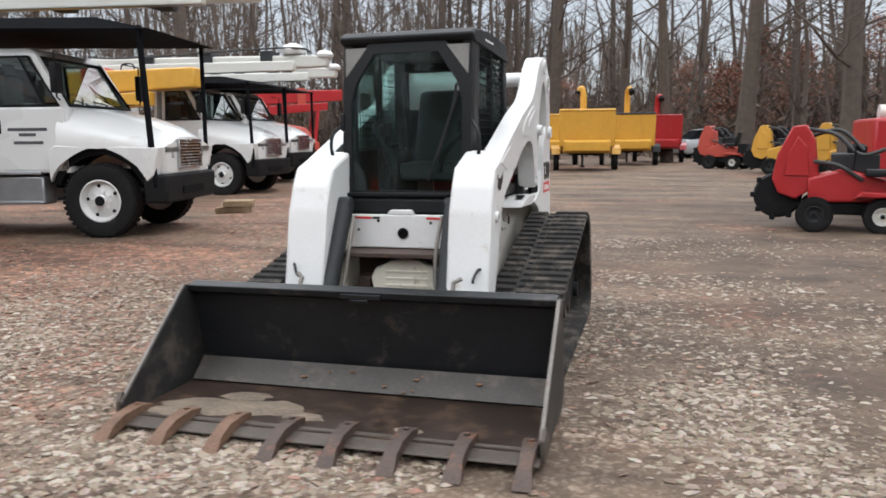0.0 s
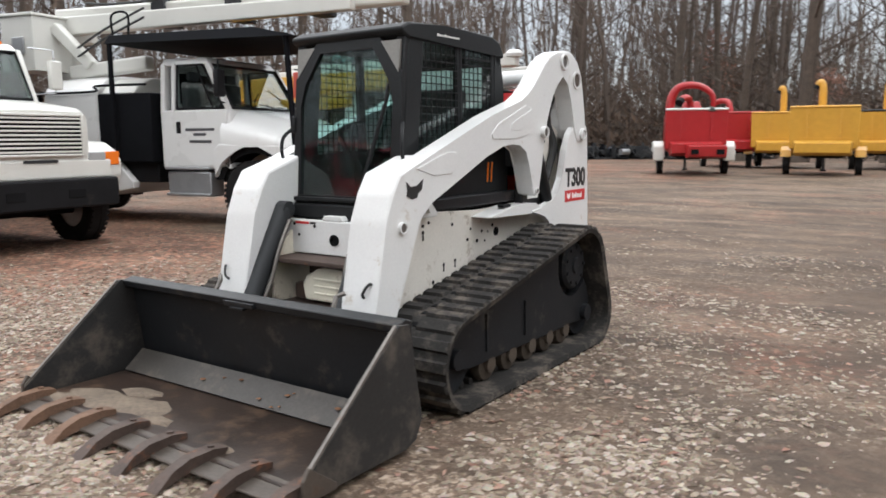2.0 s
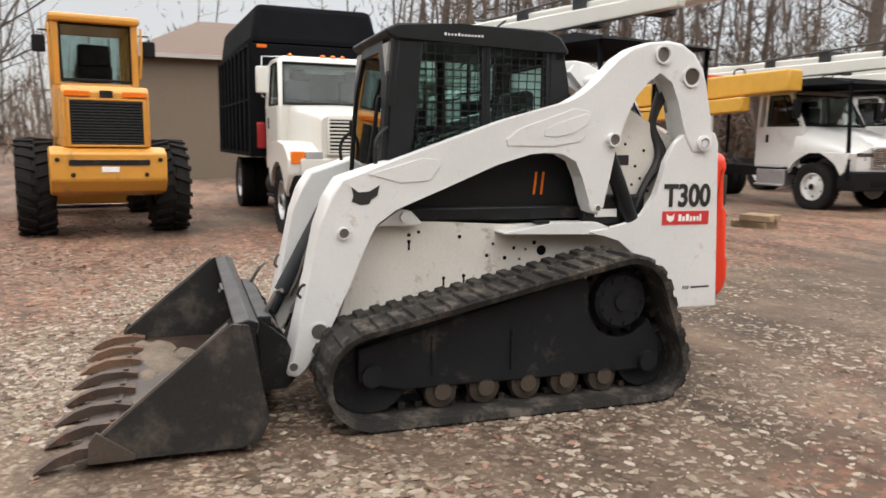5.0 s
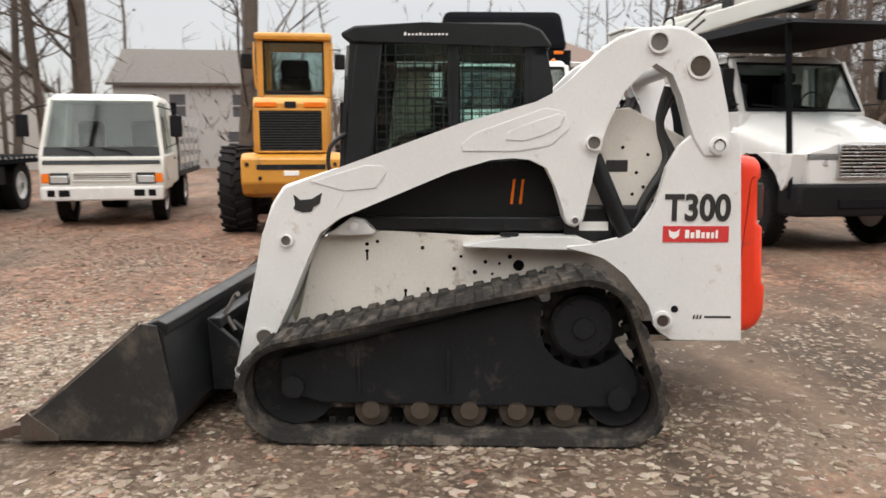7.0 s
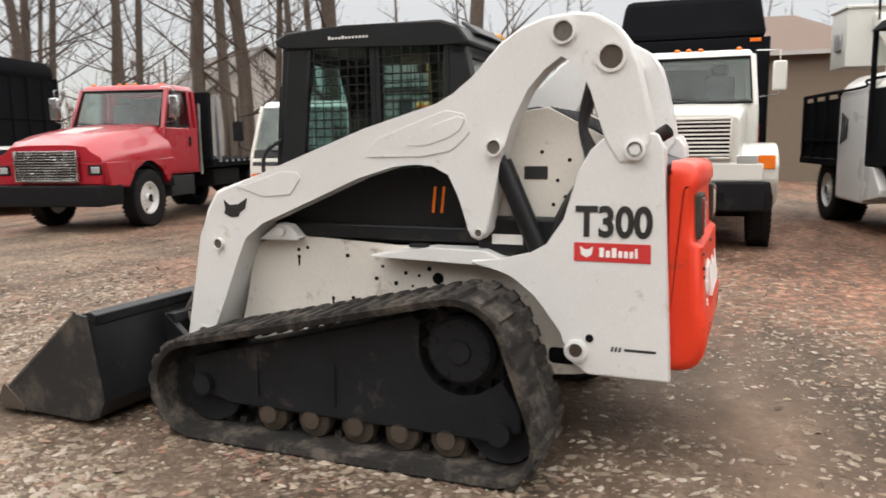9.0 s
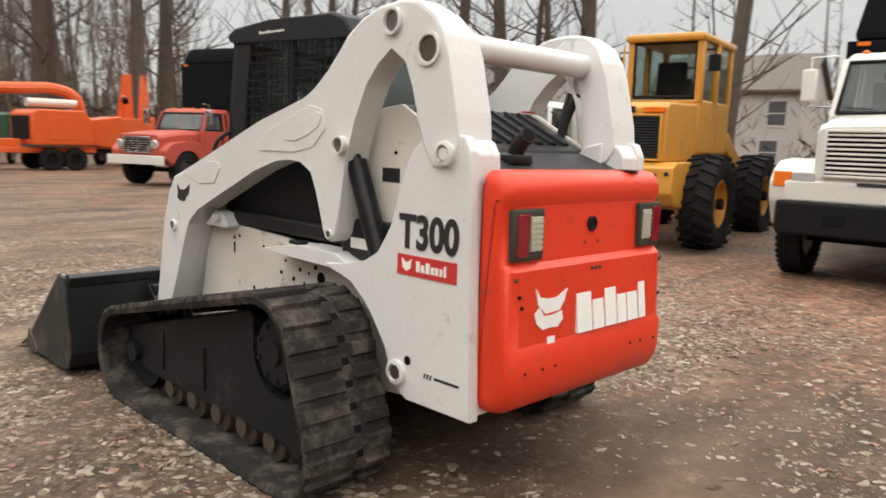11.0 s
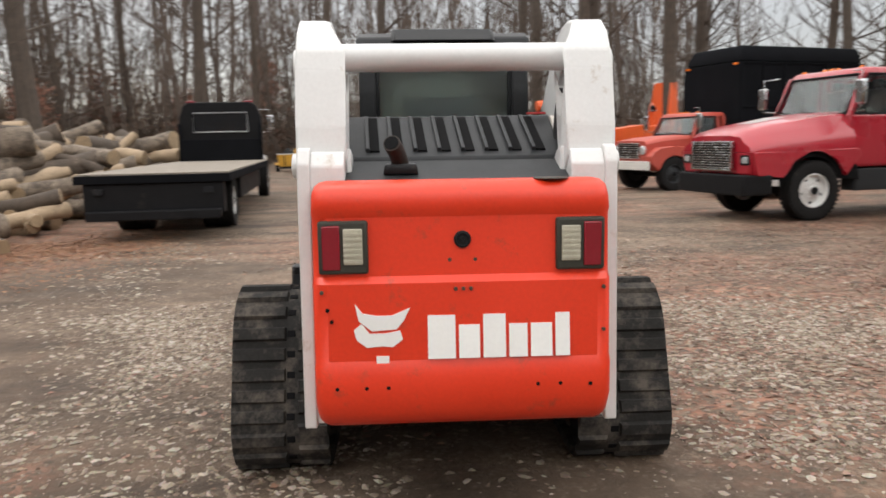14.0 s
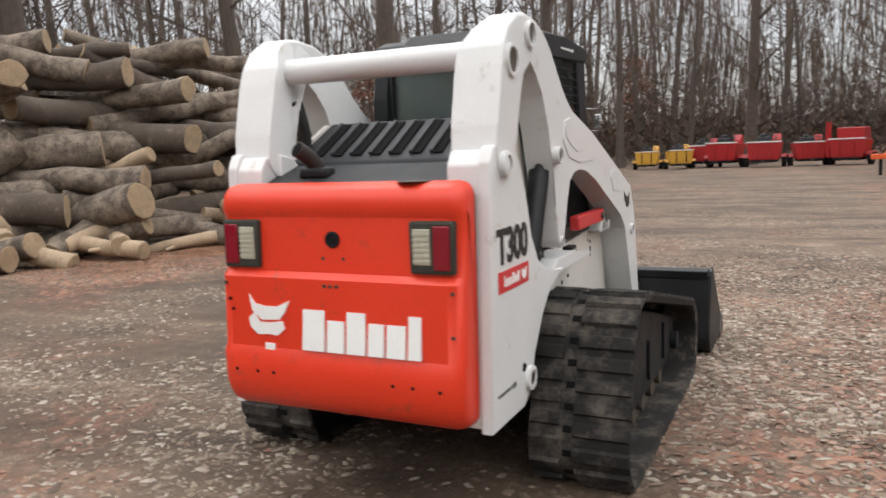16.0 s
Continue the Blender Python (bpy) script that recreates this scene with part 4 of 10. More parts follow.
def lift_arm(root, side):
    def span(a, b):
        return (a, b) if side > 0 else (-b, -a)
    bm = bmesh.new()
    top = [(-1.07, 1.06), (-1.02, 1.20), (-0.95, 1.31), (-0.65, 1.41), (0.02, 1.65), (0.42, 1.762), (0.52, 1.80), (0.61, 1.885), (0.75, 2.035), (0.85, 2.10), (0.97, 2.142), (1.10, 2.155), (1.20, 2.14),
           (1.30, 2.08), (1.36, 2.00), (1.385, 1.92), (1.44, 1.69), (1.46, 1.56), (1.42, 1.47), (1.32, 1.47), (1.26, 1.56)]
    hole = [(1.235, 1.65), (1.20, 1.80), (1.15, 1.91), (1.05, 1.975), (0.96, 1.91), (0.89, 1.815), (0.81, 1.655), (0.745, 1.49)]
    link = [(0.72, 1.30), (0.69, 1.13), (0.645, 1.085), (0.60, 1.10), (0.575, 1.15), (0.54, 1.32)]
    under = [(0.49, 1.42), (0.40, 1.465), (0.30, 1.475), (0.18, 1.452), (-0.03, 1.39), (-0.28, 1.285), (-0.65, 1.145), (-0.78, 1.02)]
    prism(bm, top + hole + link + under, "x", *span(0.525, 0.66), 0.012)
    arm = part("lift_arm", bm, WHITE, root, "white painted box-section lift arm")
    bm = bmesh.new()
    prism(bm, [(-1.27, 0.22), (-1.12, 0.845), (-1.078, 1.05), (-1.028, 1.203), (-0.955, 1.314), (-0.65, 1.414), (-0.57, 1.30), (-0.70, 1.135), (-0.77, 1.03), (-0.83, 0.905), (-0.91, 0.715), (-1.02, 0.475), (-1.15, 0.24), (-1.20, 0.20)], "x", *span(0.40, 0.6605), 0.02, 3)
    part("front_leg", bm, WHITE, arm)
    bm = bmesh.new()
    prism(bm, [(1.02, 2.065), (1.10, 2.158), (1.205, 2.143), (1.305, 2.083), (1.364, 2.002), (1.389, 1.92), (1.444, 1.69), (1.464, 1.56), (1.42, 1.50), (1.30, 1.50), (1.26, 1.60), (1.225, 1.80), (1.165, 1.92)], "x", *span(0.455, 0.6585), 0.010)
    for v in bm.verts:
        if abs(v.co.x) < 0.5 and v.co.z > 2.0:
            v.co.x += (v.co.z - 2.0) * (0.55 if v.co.x > 0 else -0.55)
    part("rear_box", bm, WHITE, arm)
    # pressed panels with a raised rim
    bm = bmesh.new()
    xo = 0.66
    prism(bm, [(0.03, 1.50), (0.02, 1.535), (0.10, 1.60), (0.47, 1.73), (0.57, 1.71), (0.60, 1.62), (0.50, 1.53), (0.33, 1.50)], "x", *span(xo - 0.002, xo + 0.005), 0.002)
    part("raised_panel", bm, WHITE, arm, sharp=12)
    bm = bmesh.new()
    prism(bm, [(0.26, 1.56), (0.27, 1.60), (0.33, 1.63), (0.54, 1.70), (0.575, 1.685), (0.55, 1.63), (0.47, 1.59), (0.36, 1.555)], "x", *span(xo + 0.004, xo + 0.009), 0.002)
    part("raised_panel", bm, WHITE, arm, sharp=12)
    bm = bmesh.new()
    prism(bm, [(-0.62, 1.285), (-0.80, 1.335), (-0.50, 1.425), (-0.40, 1.42), (-0.385, 1.385), (-0.45, 1.30)], "x", *span(xo - 0.002, xo + 0.005), 0.002)
    part("raised_panel", bm, WHITE, arm, sharp=12)
    # pins with round bosses
    for y, z, r, d in ((1.06, 2.07, 0.058, 0.018), (1.28, 1.945, 0.068, 0.012), (0.73, 1.545, 0.042, 0.035), (0.642, 1.125, 0.022, 0.012), (-0.945, 1.01, 0.034, 0.02), (-1.085, 0.46, 0.058, 0.006), (-1.23, 0.27, 0.03, 0.006)):
        bm = bmesh.new()
        s = 1 if side > 0 else -1
        lathe(bm, [(r, -s * 0.002), (r, s * d), (r * 0.80, s * d), (r * 0.76, -s * 0.002)], (s * xo, y, z), "x", 22, closed=True)
        pin = part("pin_boss", bm, WHITE, arm)
        bm = bmesh.new()
        tube(bm, (s * (xo - 0.01), y, z), (s * (xo + (d * 0.7 if r < 0.05 else 0.003)), y, z), r * 0.77, n=18)
        part("pin", bm, BARE if r < 0.06 else ROLLER, pin)
    # dark emblem, a plain mark
    bm = bmesh.new()
    prism(bm, [(-0.90, 1.265), (-0.86, 1.235), (-0.80, 1.24), (-0.74, 1.275), (-0.755, 1.215), (-0.79, 1.195), (-0.80, 1.17), (-0.85, 1.165), (-0.90, 1.185), (-0.89, 1.215)], "x", *span(xo + 0.0015, xo + 0.004))
    part("emblem", bm, DECALK, arm, "small black decal")
    # hydraulic lines along the inner face
    bm = bmesh.new()
    s = 1 if side > 0 else -1
    for k in range(2):
        pipe(bm, bend([(s * 0.50, 1.16 + 0.04 * k, 1.85), (s * 0.49, 1.12, 1.65), (s * 0.52, 1.16 + 0.03 * k, 1.45), (s * 0.54, 1.05, 1.25), (s * 0.53, 0.95, 1.02)], 5), 0.026)
    part("hydraulic_hose", bm, HOSE, arm)
    # lift cylinder
    bm = bmesh.new()
    tube(bm, (s * 0.585, 0.74, 1.47), (s * 0.585, 0.93, 1.04), 0.05, n=16)
    tube(bm, (s * 0.585, 0.70, 1.56), (s * 0.585, 0.745, 1.46), 0.028, n=12)
    part("lift_cylinder", bm, BLACKM, root, "black hydraulic lift cylinder")
    # tilt cylinder down the front leg
    bm = bmesh.new()
    tube(bm, (s * 0.37, -0.86, 1.07), (s * 0.385, -1.16, 0.50), 0.06, n=18)
    tube(bm, (s * 0.385, -1.16, 0.50), (s * 0.39, -1.23, 0.36), 0.033, n=12)
    lathe(bm, [(0.05, -0.05), (0.05, 0.05)], (s * 0.37, -0.86, 1.07), "x", 14)
    part("tilt_cylinder", bm, HOODM, root, "dark grey hydraulic tilt cylinder")
    bm = bmesh.new()
    pipe(bm, bend([(s * 0.30, -0.88, 1.0), (s * 0.29, -0.99, 0.82), (s * 0.30, -1.06, 0.62), (s * 0.33, -1.12, 0.48)], 5), 0.013)
    part("hydraulic_hose", bm, BARE, root)
    bm = bmesh.new()
    pipe(bm, bend([(s * 0.56, -1.13, 0.62), (s * 0.57, -1.19, 0.66), (s * 0.60, -1.16, 0.72), (s * 0.62, -1.12, 0.68)], 5), 0.008)
    part("grease_line", bm, HOSE, root)


def arm_support(root):
    """Red safety bar stowed under the right lift arm."""
    bm = bmesh.new()
    box(bm, -0.61, -0.55, -0.42, 0.14, 1.115, 1.195, 0.012)
    bar = part("arm_support_bar", bm, DECALR, root, "red safety bar stowed under the arm")
    bm = bmesh.new()
    tube(bm, (-0.625, -0.36, 1.155), (-0.53, -0.36, 1.155), 0.02, n=10)
    part("pin", bm, BARE, bar)


def rear_upright(root, side):
    def span(a, b):
        return (a, b) if side > 0 else (-b, -a)
    bm = bmesh.new()
    prism(bm, [(1.36, 1.62), (1.49, 1.60), (1.52, 1.54), (1.575, 0.455), (1.19, 0.455), (1.12, 0.50), (1.075, 0.58), (1.06, 0.665), (0.93, 0.82), (0.81, 0.925), (0.73, 0.95), (0.60, 0.965),
               (0.60, 0.985), (0.745, 0.995), (0.90, 1.025), (0.99, 1.075), (1.075, 1.20), (1.125, 1.41), (1.19, 1.53), (1.27, 1.60)], "x", *span(0.60, 0.652), 0.008)
    up = part("rear_upright", bm, WHITE, root, "white rear upright plate with model decal")
    bm = bmesh.new()
    prism(bm, [(1.38, 1.60), (1.48, 1.585), (1.515, 1.53), (1.56, 0.47), (1.50, 0.47), (1.40, 1.40)], "x", *span(0.462, 0.601), 0.008)
    part("upright_box", bm, WHITE, up)
    bm = bmesh.new()
    prism(bm, [(1.40, 1.60), (1.30, 1.58), (1.15, 1.44), (1.10, 1.20), (1.40, 1.10)], "x", *span(0.44, 0.47), 0.008)
    part("inner_plate", bm, WHITE, up)
    s = 1 if side > 0 else -1
    for y, z, r, d in ((1.395, 1.53, 0.05, 0.03), (1.135, 0.57, 0.055, 0.02)):
        bm = bmesh.new()
        lathe(bm, [(r, 0), (r, s * d), (r * 0.7, s * (d + 0.004)), (r * 0.7, s * 0.01), (0.001, s * 0.01)], (s * 0.65, y, z), "x", 22)
        pin = part("pin_boss", bm, WHITE, up)
        bm = bmesh.new()
        tube(bm, (s * 0.652, y, z), (s * (0.652 + d * 0.8), y, z), r * 0.55, n=6 if z > 1 else 16)
        part("pin", bm, WHITE if z > 1 else TOOTHM, pin)
    bm = bmesh.new()
    tube(bm, (s * 0.640, 1.20, 0.635), (s * 0.656, 1.20, 0.635), 0.02, n=14)
    part("bolt_hole", bm, DARK, up)
    # model mark and the plain red badge under it
    me = lettering("T300", 0.150, 0.355, "model_letters", 0.03)
    me.materials.append(DECALK)
    ob = new("model_letters", me)
    ob.parent = up
    ob["label"] = "bold black letters T300"
    if side > 0:
        ob.matrix_basis = Matrix(((0, 0, 1, 0.653 * S), (1, 0, 0, 1.125 * S), (0, 1, 0, 1.122 * S), (0, 0, 0, 1)))
    else:
        ob.matrix_basis = Matrix(((0, 0, -1, -0.653 * S), (-1, 0, 0, 1.480 * S), (0, 1, 0, 1.122 * S), (0, 0, 0, 1)))
    bm = bmesh.new()
    box(bm, *span(0.651, 0.655), 1.12, 1.475, 1.008, 1.096)
    badge = part("badge", bm, DECALR, up, "red badge with white marks")
    w = [0.022, 0.020, 0.022, 0.018, 0.018, 0.016, 0.012]
    y = 1.24
    for k, v in enumerate(w):
        bm = bmesh.new()
        box(bm, *span(0.6545, 0.657), y, y + v, 1.03, 1.075 if k in (0, 2, 6) else 1.062)
        part("badge_bar", bm, DECALW, badge)
        y += v + 0.008
    bm = bmesh.new()
    prism(bm, [(1.15, 1.08), (1.17, 1.065), (1.19, 1.065), (1.21, 1.08), (1.205, 1.04), (1.18, 1.025), (1.155, 1.04)], "x", *span(0.6545, 0.657))
    part("badge_emblem", bm, DECALW, badge)
    for k in range(3):
        bm = bmesh.new()
        prism(bm, [(1.30 + k * 0.018, 0.58), (1.31 + k * 0.018, 0.58), (1.316 + k * 0.018, 0.603), (1.306 + k * 0.018, 0.603)], "x", *span(0.651, 0.6535))
        part("small_mark", bm, HOODM, up)
    bm = bmesh.new()
    box(bm, *span(0.651, 0.6535), 1.365, 1.51, 0.586, 0.598)
    part("small_mark", bm, HOODM, up)


def loader_bucket(root):
    b = thing("bucket", 0, 0, 0)
    b.parent = root
    b["label"] = "black steel bucket with eight worn teeth, resting on the gravel"
    x0, x1 = -1.115, 1.125
    # shell: floor, heel and back as one bent plate
    prof = [(-2.20, 0.05), (-1.56, 0.052), (-1.48, 0.085), (-1.44, 0.16), (-1.475, 0.42), (-1.50, 0.60), (-1.545, 0.625)]
    thick = [(-1.535, 0.645), (-1.475, 0.61), (-1.45, 0.42), (-1.41, 0.15), (-1.465, 0.055), (-1.55, 0.027), (-2.20, 0.030)]
    bm = bmesh.new()
    prism(bm, prof + thick, "x", x0, x1)
    part("shell", bm, BLACKM, b, "black painted bent steel plate")
    # worn floor plate and the lighter wear strip at the heel
    bm = bmesh.new()
    hexa(bm, [(x0 + 0.02, -2.19, 0.052), (x1 - 0.02, -2.19, 0.052), (x1 - 0.02, -1.60, 0.054), (x0 + 0.02, -1.60, 0.054), (x0 + 0.02, -2.19, 0.058), (x1 - 0.02, -2.19, 0.058), (x1 - 0.02, -1.60, 0.060), (x0 + 0.02, -1.60, 0.060)])
    part("worn_floor", bm, WORN, b, "rusty brown floor scraped bare, with dried mud")
    bm = bmesh.new()
    hexa(bm, [(x0 + 0.03, -1.60, 0.066), (x1 - 0.03, -1.60, 0.066), (x1 - 0.03, -1.465, 0.172), (x0 + 0.03, -1.465, 0.172), (x0 + 0.03, -1.605, 0.072), (x1 - 0.03, -1.605, 0.072), (x1 - 0.03, -1.47, 0.180), (x0 + 0.03, -1.47, 0.180)])
    part("heel_plate", bm, HEELM, b, "greyish heel strip worn smooth")
    # thin cakes of dried mud on the floor, towards the right front corner
    rm = random.Random(17)
    for cx, cy, ra, rb in ((-0.72, -1.98, 0.30, 0.15), (-0.40, -1.94, 0.26, 0.12), (-0.88, -2.10, 0.16, 0.08), (-0.15, -2.02, 0.13, 0.06), (-0.60, -1.80, 0.17, 0.08), (0.45, -2.08, 0.09, 0.04)):
        bm = bmesh.new()
        ring = [(cx + ra * math.cos(k * 0.449) * rm.uniform(0.65, 1.15), cy + rb * math.sin(k * 0.449) * rm.uniform(0.65, 1.15)) for k in range(14)]
        low, top = [bm.verts.new((x, y, 0.058)) for x, y in ring], [bm.verts.new((cx + (x - cx) * 0.8, cy + (y - cy) * 0.8, 0.066 + rm.uniform(0, 0.005))) for x, y in ring]
        mid = bm.verts.new((cx, cy, 0.074))
        for k in range(14):
            bm.faces.new((low[k], low[(k + 1) % 14], top[(k + 1) % 14], top[k]))
            bm.faces.new((top[k], top[(k + 1) % 14], mid))
        part("mud_cake", bm, DRYMUD, b, "dried tan mud")
    # rolled top lip
    bm = bmesh.new()
    prism(bm, [(-1.56, 0.60), (-1.57, 0.64), (-1.50, 0.66), (-1.45, 0.64), (-1.46, 0.58), (-1.49, 0.575)], "x", x0 + 0.01, x1 - 0.01, 0.008)
    part("top_lip", bm, BLACKM, b)
    bm = bmesh.new()
    box(bm, -0.11, 0.13, -1.585, -1.55, 0.60, 0.628, 0.004)
    box(bm, -0.05, 0.06, -1.595, -1.56, 0.585, 0.60, 0.004)
    part("stamped_plate", bm, BLACKM, b)
    for k, x in enumerate((x0, x1)):
        s = -1 if k == 0 else 1
        bm = bmesh.new()
        prism(bm, [(-2.22, 0.035), (-1.55, 0.027), (-1.46, 0.055), (-1.41, 0.15), (-1.50, 0.635), (-1.58, 0.645), (-2.20, 0.125)], "x", x - 0.011, x + 0.011, 0.003)
        sp = part("side_plate", bm, SIDEP, b, "black side plate with a bright worn front edge")
        bm = bmesh.new()
        hexa(bm, [(x - 0.009, -2.215, 0.115), (x + 0.009, -2.215, 0.115), (x + 0.009, -1.60, 0.632), (x - 0.009, -1.60, 0.632),
                  (x - 0.009, -2.212, 0.134), (x + 0.009, -2.212, 0.134), (x + 0.009, -1.597, 0.651), (x - 0.009, -1.597, 0.651)])
        part("worn_edge", bm, BARE, sp)
        bm = bmesh.new()
        prism(bm, [(-2.23, 0.03), (-2.03, 0.03), (-2.03, 0.06), (-2.19, 0.18), (-2.225, 0.13)], "x", min(x, x + s * 0.02), max(x, x + s * 0.02), 0.003)
        part("side_cutter", bm, EDGEM, sp)
    # cutting edge
    bm = bmesh.new()
    hexa(bm, [(x0, -2.29, 0.032), (x1, -2.29, 0.032), (x1, -2.14, 0.024), (x0, -2.14, 0.024), (x0, -2.285, 0.042), (x1, -2.285, 0.042), (x1, -2.14, 0.062), (x0, -2.14, 0.062)], 0.003)
    part("cutting_edge", bm, EDGEM, b, "dark worn steel cutting edge")
    # teeth, all alike: a shank bolted over the edge and a tapering point
    def tooth_mesh(m):
        bm = bmesh.new()
        prism(bm, [(0.10, 0.040), (0.02, 0.056), (-0.10, 0.050), (-0.19, 0.020), (-0.255, -0.022), (-0.285, -0.045), (-0.235, -0.036), (-0.15, -0.018), (-0.05, -0.006), (0.10, -0.004)], "x", -0.038, 0.038)
        for v in bm.verts:
            if v.co.y < -0.2:
                v.co.x *= 1.12
            elif v.co.y < -0.05:
                v.co.x *= 0.82
        tube(bm, (0, 0.03, 0.045), (0, 0.03, 0.064), 0.016, n=8)
        return mesh_of("tooth", bm, m)
    dark_tooth, rusty_tooth = tooth_mesh(TOOTHM), tooth_mesh(RUSTT)
    for k in range(8):
        piece("tooth", rusty_tooth if k < 3 else dark_tooth, b, pose(x0 + 0.055 + k * 0.3043, -2.18, 0.045, 0, 0, (k * 37 % 5 - 2) * 0.8))
    # coupler frame behind the bucket
    bm = bmesh.new()
    box(bm, -0.62, 0.62, -1.42, -1.34, 0.50, 0.56, 0.01)
    box(bm, -0.62, 0.62, -1.40, -1.30, 0.14, 0.22, 0.01)
    for x in (-0.60, -0.38, 0.38, 0.60):
        prism(bm, [(-1.40, 0.14), (-1.42, 0.56), (-1.26, 0.42), (-1.18, 0.24), (-1.26, 0.14)], "x", x - 0.025, x + 0.025, 0.006)
    part("coupler_frame", bm, BLACKM, root, "dark greasy attachment coupler")
    for s in (-1, 1):
        bm = bmesh.new()
        pipe(bm, [(s * 0.5, -1.30, 0.46), (s * 0.49, -1.36, 0.56), (s * 0.48, -1.30, 0.66), (s * 0.52, -1.27, 0.68)], 0.014)
        part("coupler_lever", bm, BARE, root)
    r = random.Random(5)
    for k in range(9):
        bm = bmesh.new()
        x, y = r.uniform(-0.4, 0.75), r.uniform(-1.60, -1.50)
        lathe(bm, [(0.003, -0.003), (r.uniform(0.010, 0.022), 0.0), (0.003, 0.004)], (x, y, 0.085 + (y + 1.60) * 0.75), "z", 6)
        part("dry_leaf", bm, LEAFB, b)


def loader_cab(root):
    cab = thing("cab", 0, 0, 0)
    cab.parent = root
    cab["label"] = "black steel-framed operator cab with green tinted glass and wire side screens"
    xw, yr, zr = 0.445, 0.50, 2.20
    # roof with a soft visor edge
    bm = bmesh.new()
    prism(bm, [(-0.645, 2.125), (-0.66, 2.155), (-0.58, 2.195), (-0.2, 2.21), (0.36, 2.205), (0.46, 2.17), (0.525, 2.08), (0.50, 2.06), (0.36, 2.09), (-0.58, 2.095)], "x", -xw - 0.015, xw + 0.015, 0.02, 3)
    part("cab_roof", bm, BLACKP, cab, "black moulded roof panel")
    bm = bmesh.new()
    hexa(bm, [(-0.28, 0.40, 2.208), (0.28, 0.40, 2.208), (0.28, 0.49, 2.14), (-0.28, 0.49, 2.14), (-0.26, 0.41, 2.222), (0.26, 0.41, 2.222), (0.26, 0.51, 2.15), (-0.26, 0.51, 2.15)], 0.01)
    part("roof_moulding", bm, BLACKP, cab)
    # posts and sills
    for s in (-1, 1):
        bm = bmesh.new()
        hexa(bm, [(s * 0.38, -0.70, 1.02), (s * xw, -0.70, 1.02), (s * xw, -0.60, 1.02), (s * 0.38, -0.60, 1.02), (s * 0.38, -0.61, 2.12), (s * xw, -0.61, 2.12), (s * xw, -0.52, 2.12), (s * 0.38, -0.52, 2.12)], 0.01)
        part("front_post", bm, BLACKP, cab)
        bm = bmesh.new()
        prism(bm, [(0.37, 1.40), (0.37, 2.10), (0.49, 2.10), (0.53, 1.88), (0.56, 1.40)], "x", *sorted((s * 0.36, s * xw)), 0.012)
        part("rear_post", bm, BLACKP, cab)
        bm = bmesh.new()
        prism(bm, [(-0.66, 1.38), (-0.50, 1.38), (-0.42, 2.11), (-0.575, 2.11)], "x", *sorted((s * 0.405, s * (xw + 0.004))), 0.012)
        part("door_pillar", bm, BLACKP, cab)
        bm = bmesh.new()
        prism(bm, [(-0.05, 1.42), (-0.06, 2.10), (0.0, 2.10), (0.01, 1.42)], "x", *sorted((s * 0.40, s * xw)), 0.006)
        part("middle_post", bm, BLACKP, cab)
        bm = bmesh.new()
        prism(bm, [(-0.66, 1.03), (-0.66, 1.40), (0.56, 1.46), (0.60, 1.30), (0.60, 1.03)], "x", *sorted((s * 0.40, s * xw)), 0.01)
        part("side_sill", bm, BLACKP, cab)
        bm = bmesh.new()
        box(bm, *sorted((s * 0.452, s * 0.50)), -0.52, 0.62, 1.05, 1.13, 0.012)
        part("foot_rail", bm, BLACKM, cab)
        bm = bmesh.new()
        for k in range(2):
            prism(bm, [(0.30 + k * 0.05, 1.20), (0.315 + k * 0.05, 1.20), (0.33 + k * 0.05, 1.34), (0.315 + k * 0.05, 1.34)], "x", *sorted((s * 0.444, s * 0.449)))
        part("warning_stripe", bm, AMBER, cab)
        bm = bmesh.new()
        box(bm, *sorted((s * 0.425, s * 0.432)), -0.58, 0.44, 1.38, 2.09)
        pane = part("side_window", bm, CABG, cab)
        pane.visible_shadow = False
        # wire screen of flat bars
        screen = new("side_screen")
        screen.parent = cab
        screen["label"] = "black wire screen over the side window"
        for k in range(14):
            z = 1.42 + k * 0.047
            bm = bmesh.new()
            box(bm, *sorted((s * 0.436, s * 0.444)), -0.58, 0.44, z, z + 0.006)
            part("screen_bar", bm, BLACKP, screen)
        for k in range(17):
            y = -0.46 + k * 0.054
            bm = bmesh.new()
            tube(bm, (s * 0.447, y, 1.40), (s * 0.447, y, 2.09), 0.0035, n=6)
            part("screen_wire", bm, BLACKP, screen)
        bm = bmesh.new()
        pipe(bm, bend([(s * 0.44, -0.62, 1.30), (s * 0.50, -0.72, 1.38), (s * 0.50, -0.72, 1.52), (s * 0.44, -0.64, 1.60)], 5), 0.012)
        part("grab_handle", bm, BLACKP, cab)
        # corner lamp window over the door
        bm = bmesh.new()
        v = [(s * 0.425, -0.628, 2.09), (s * 0.275, -0.628, 2.09), (s * 0.42, -0.648, 1.90)]
        fr = [bm.verts.new(p) for p in v] + [bm.verts.new((p[0], p[1] + 0.02, p[2])) for p in v]
        bm.faces.new(fr[:3]), bm.faces.new(fr[3:][::-1])
        for i in range(3):
            bm.faces.new((fr[i], fr[(i + 1) % 3], fr[(i + 1) % 3 + 3], fr[i + 3]))
        part("corner_lens", bm, GREYL, cab, "cloudy triangular lamp window")
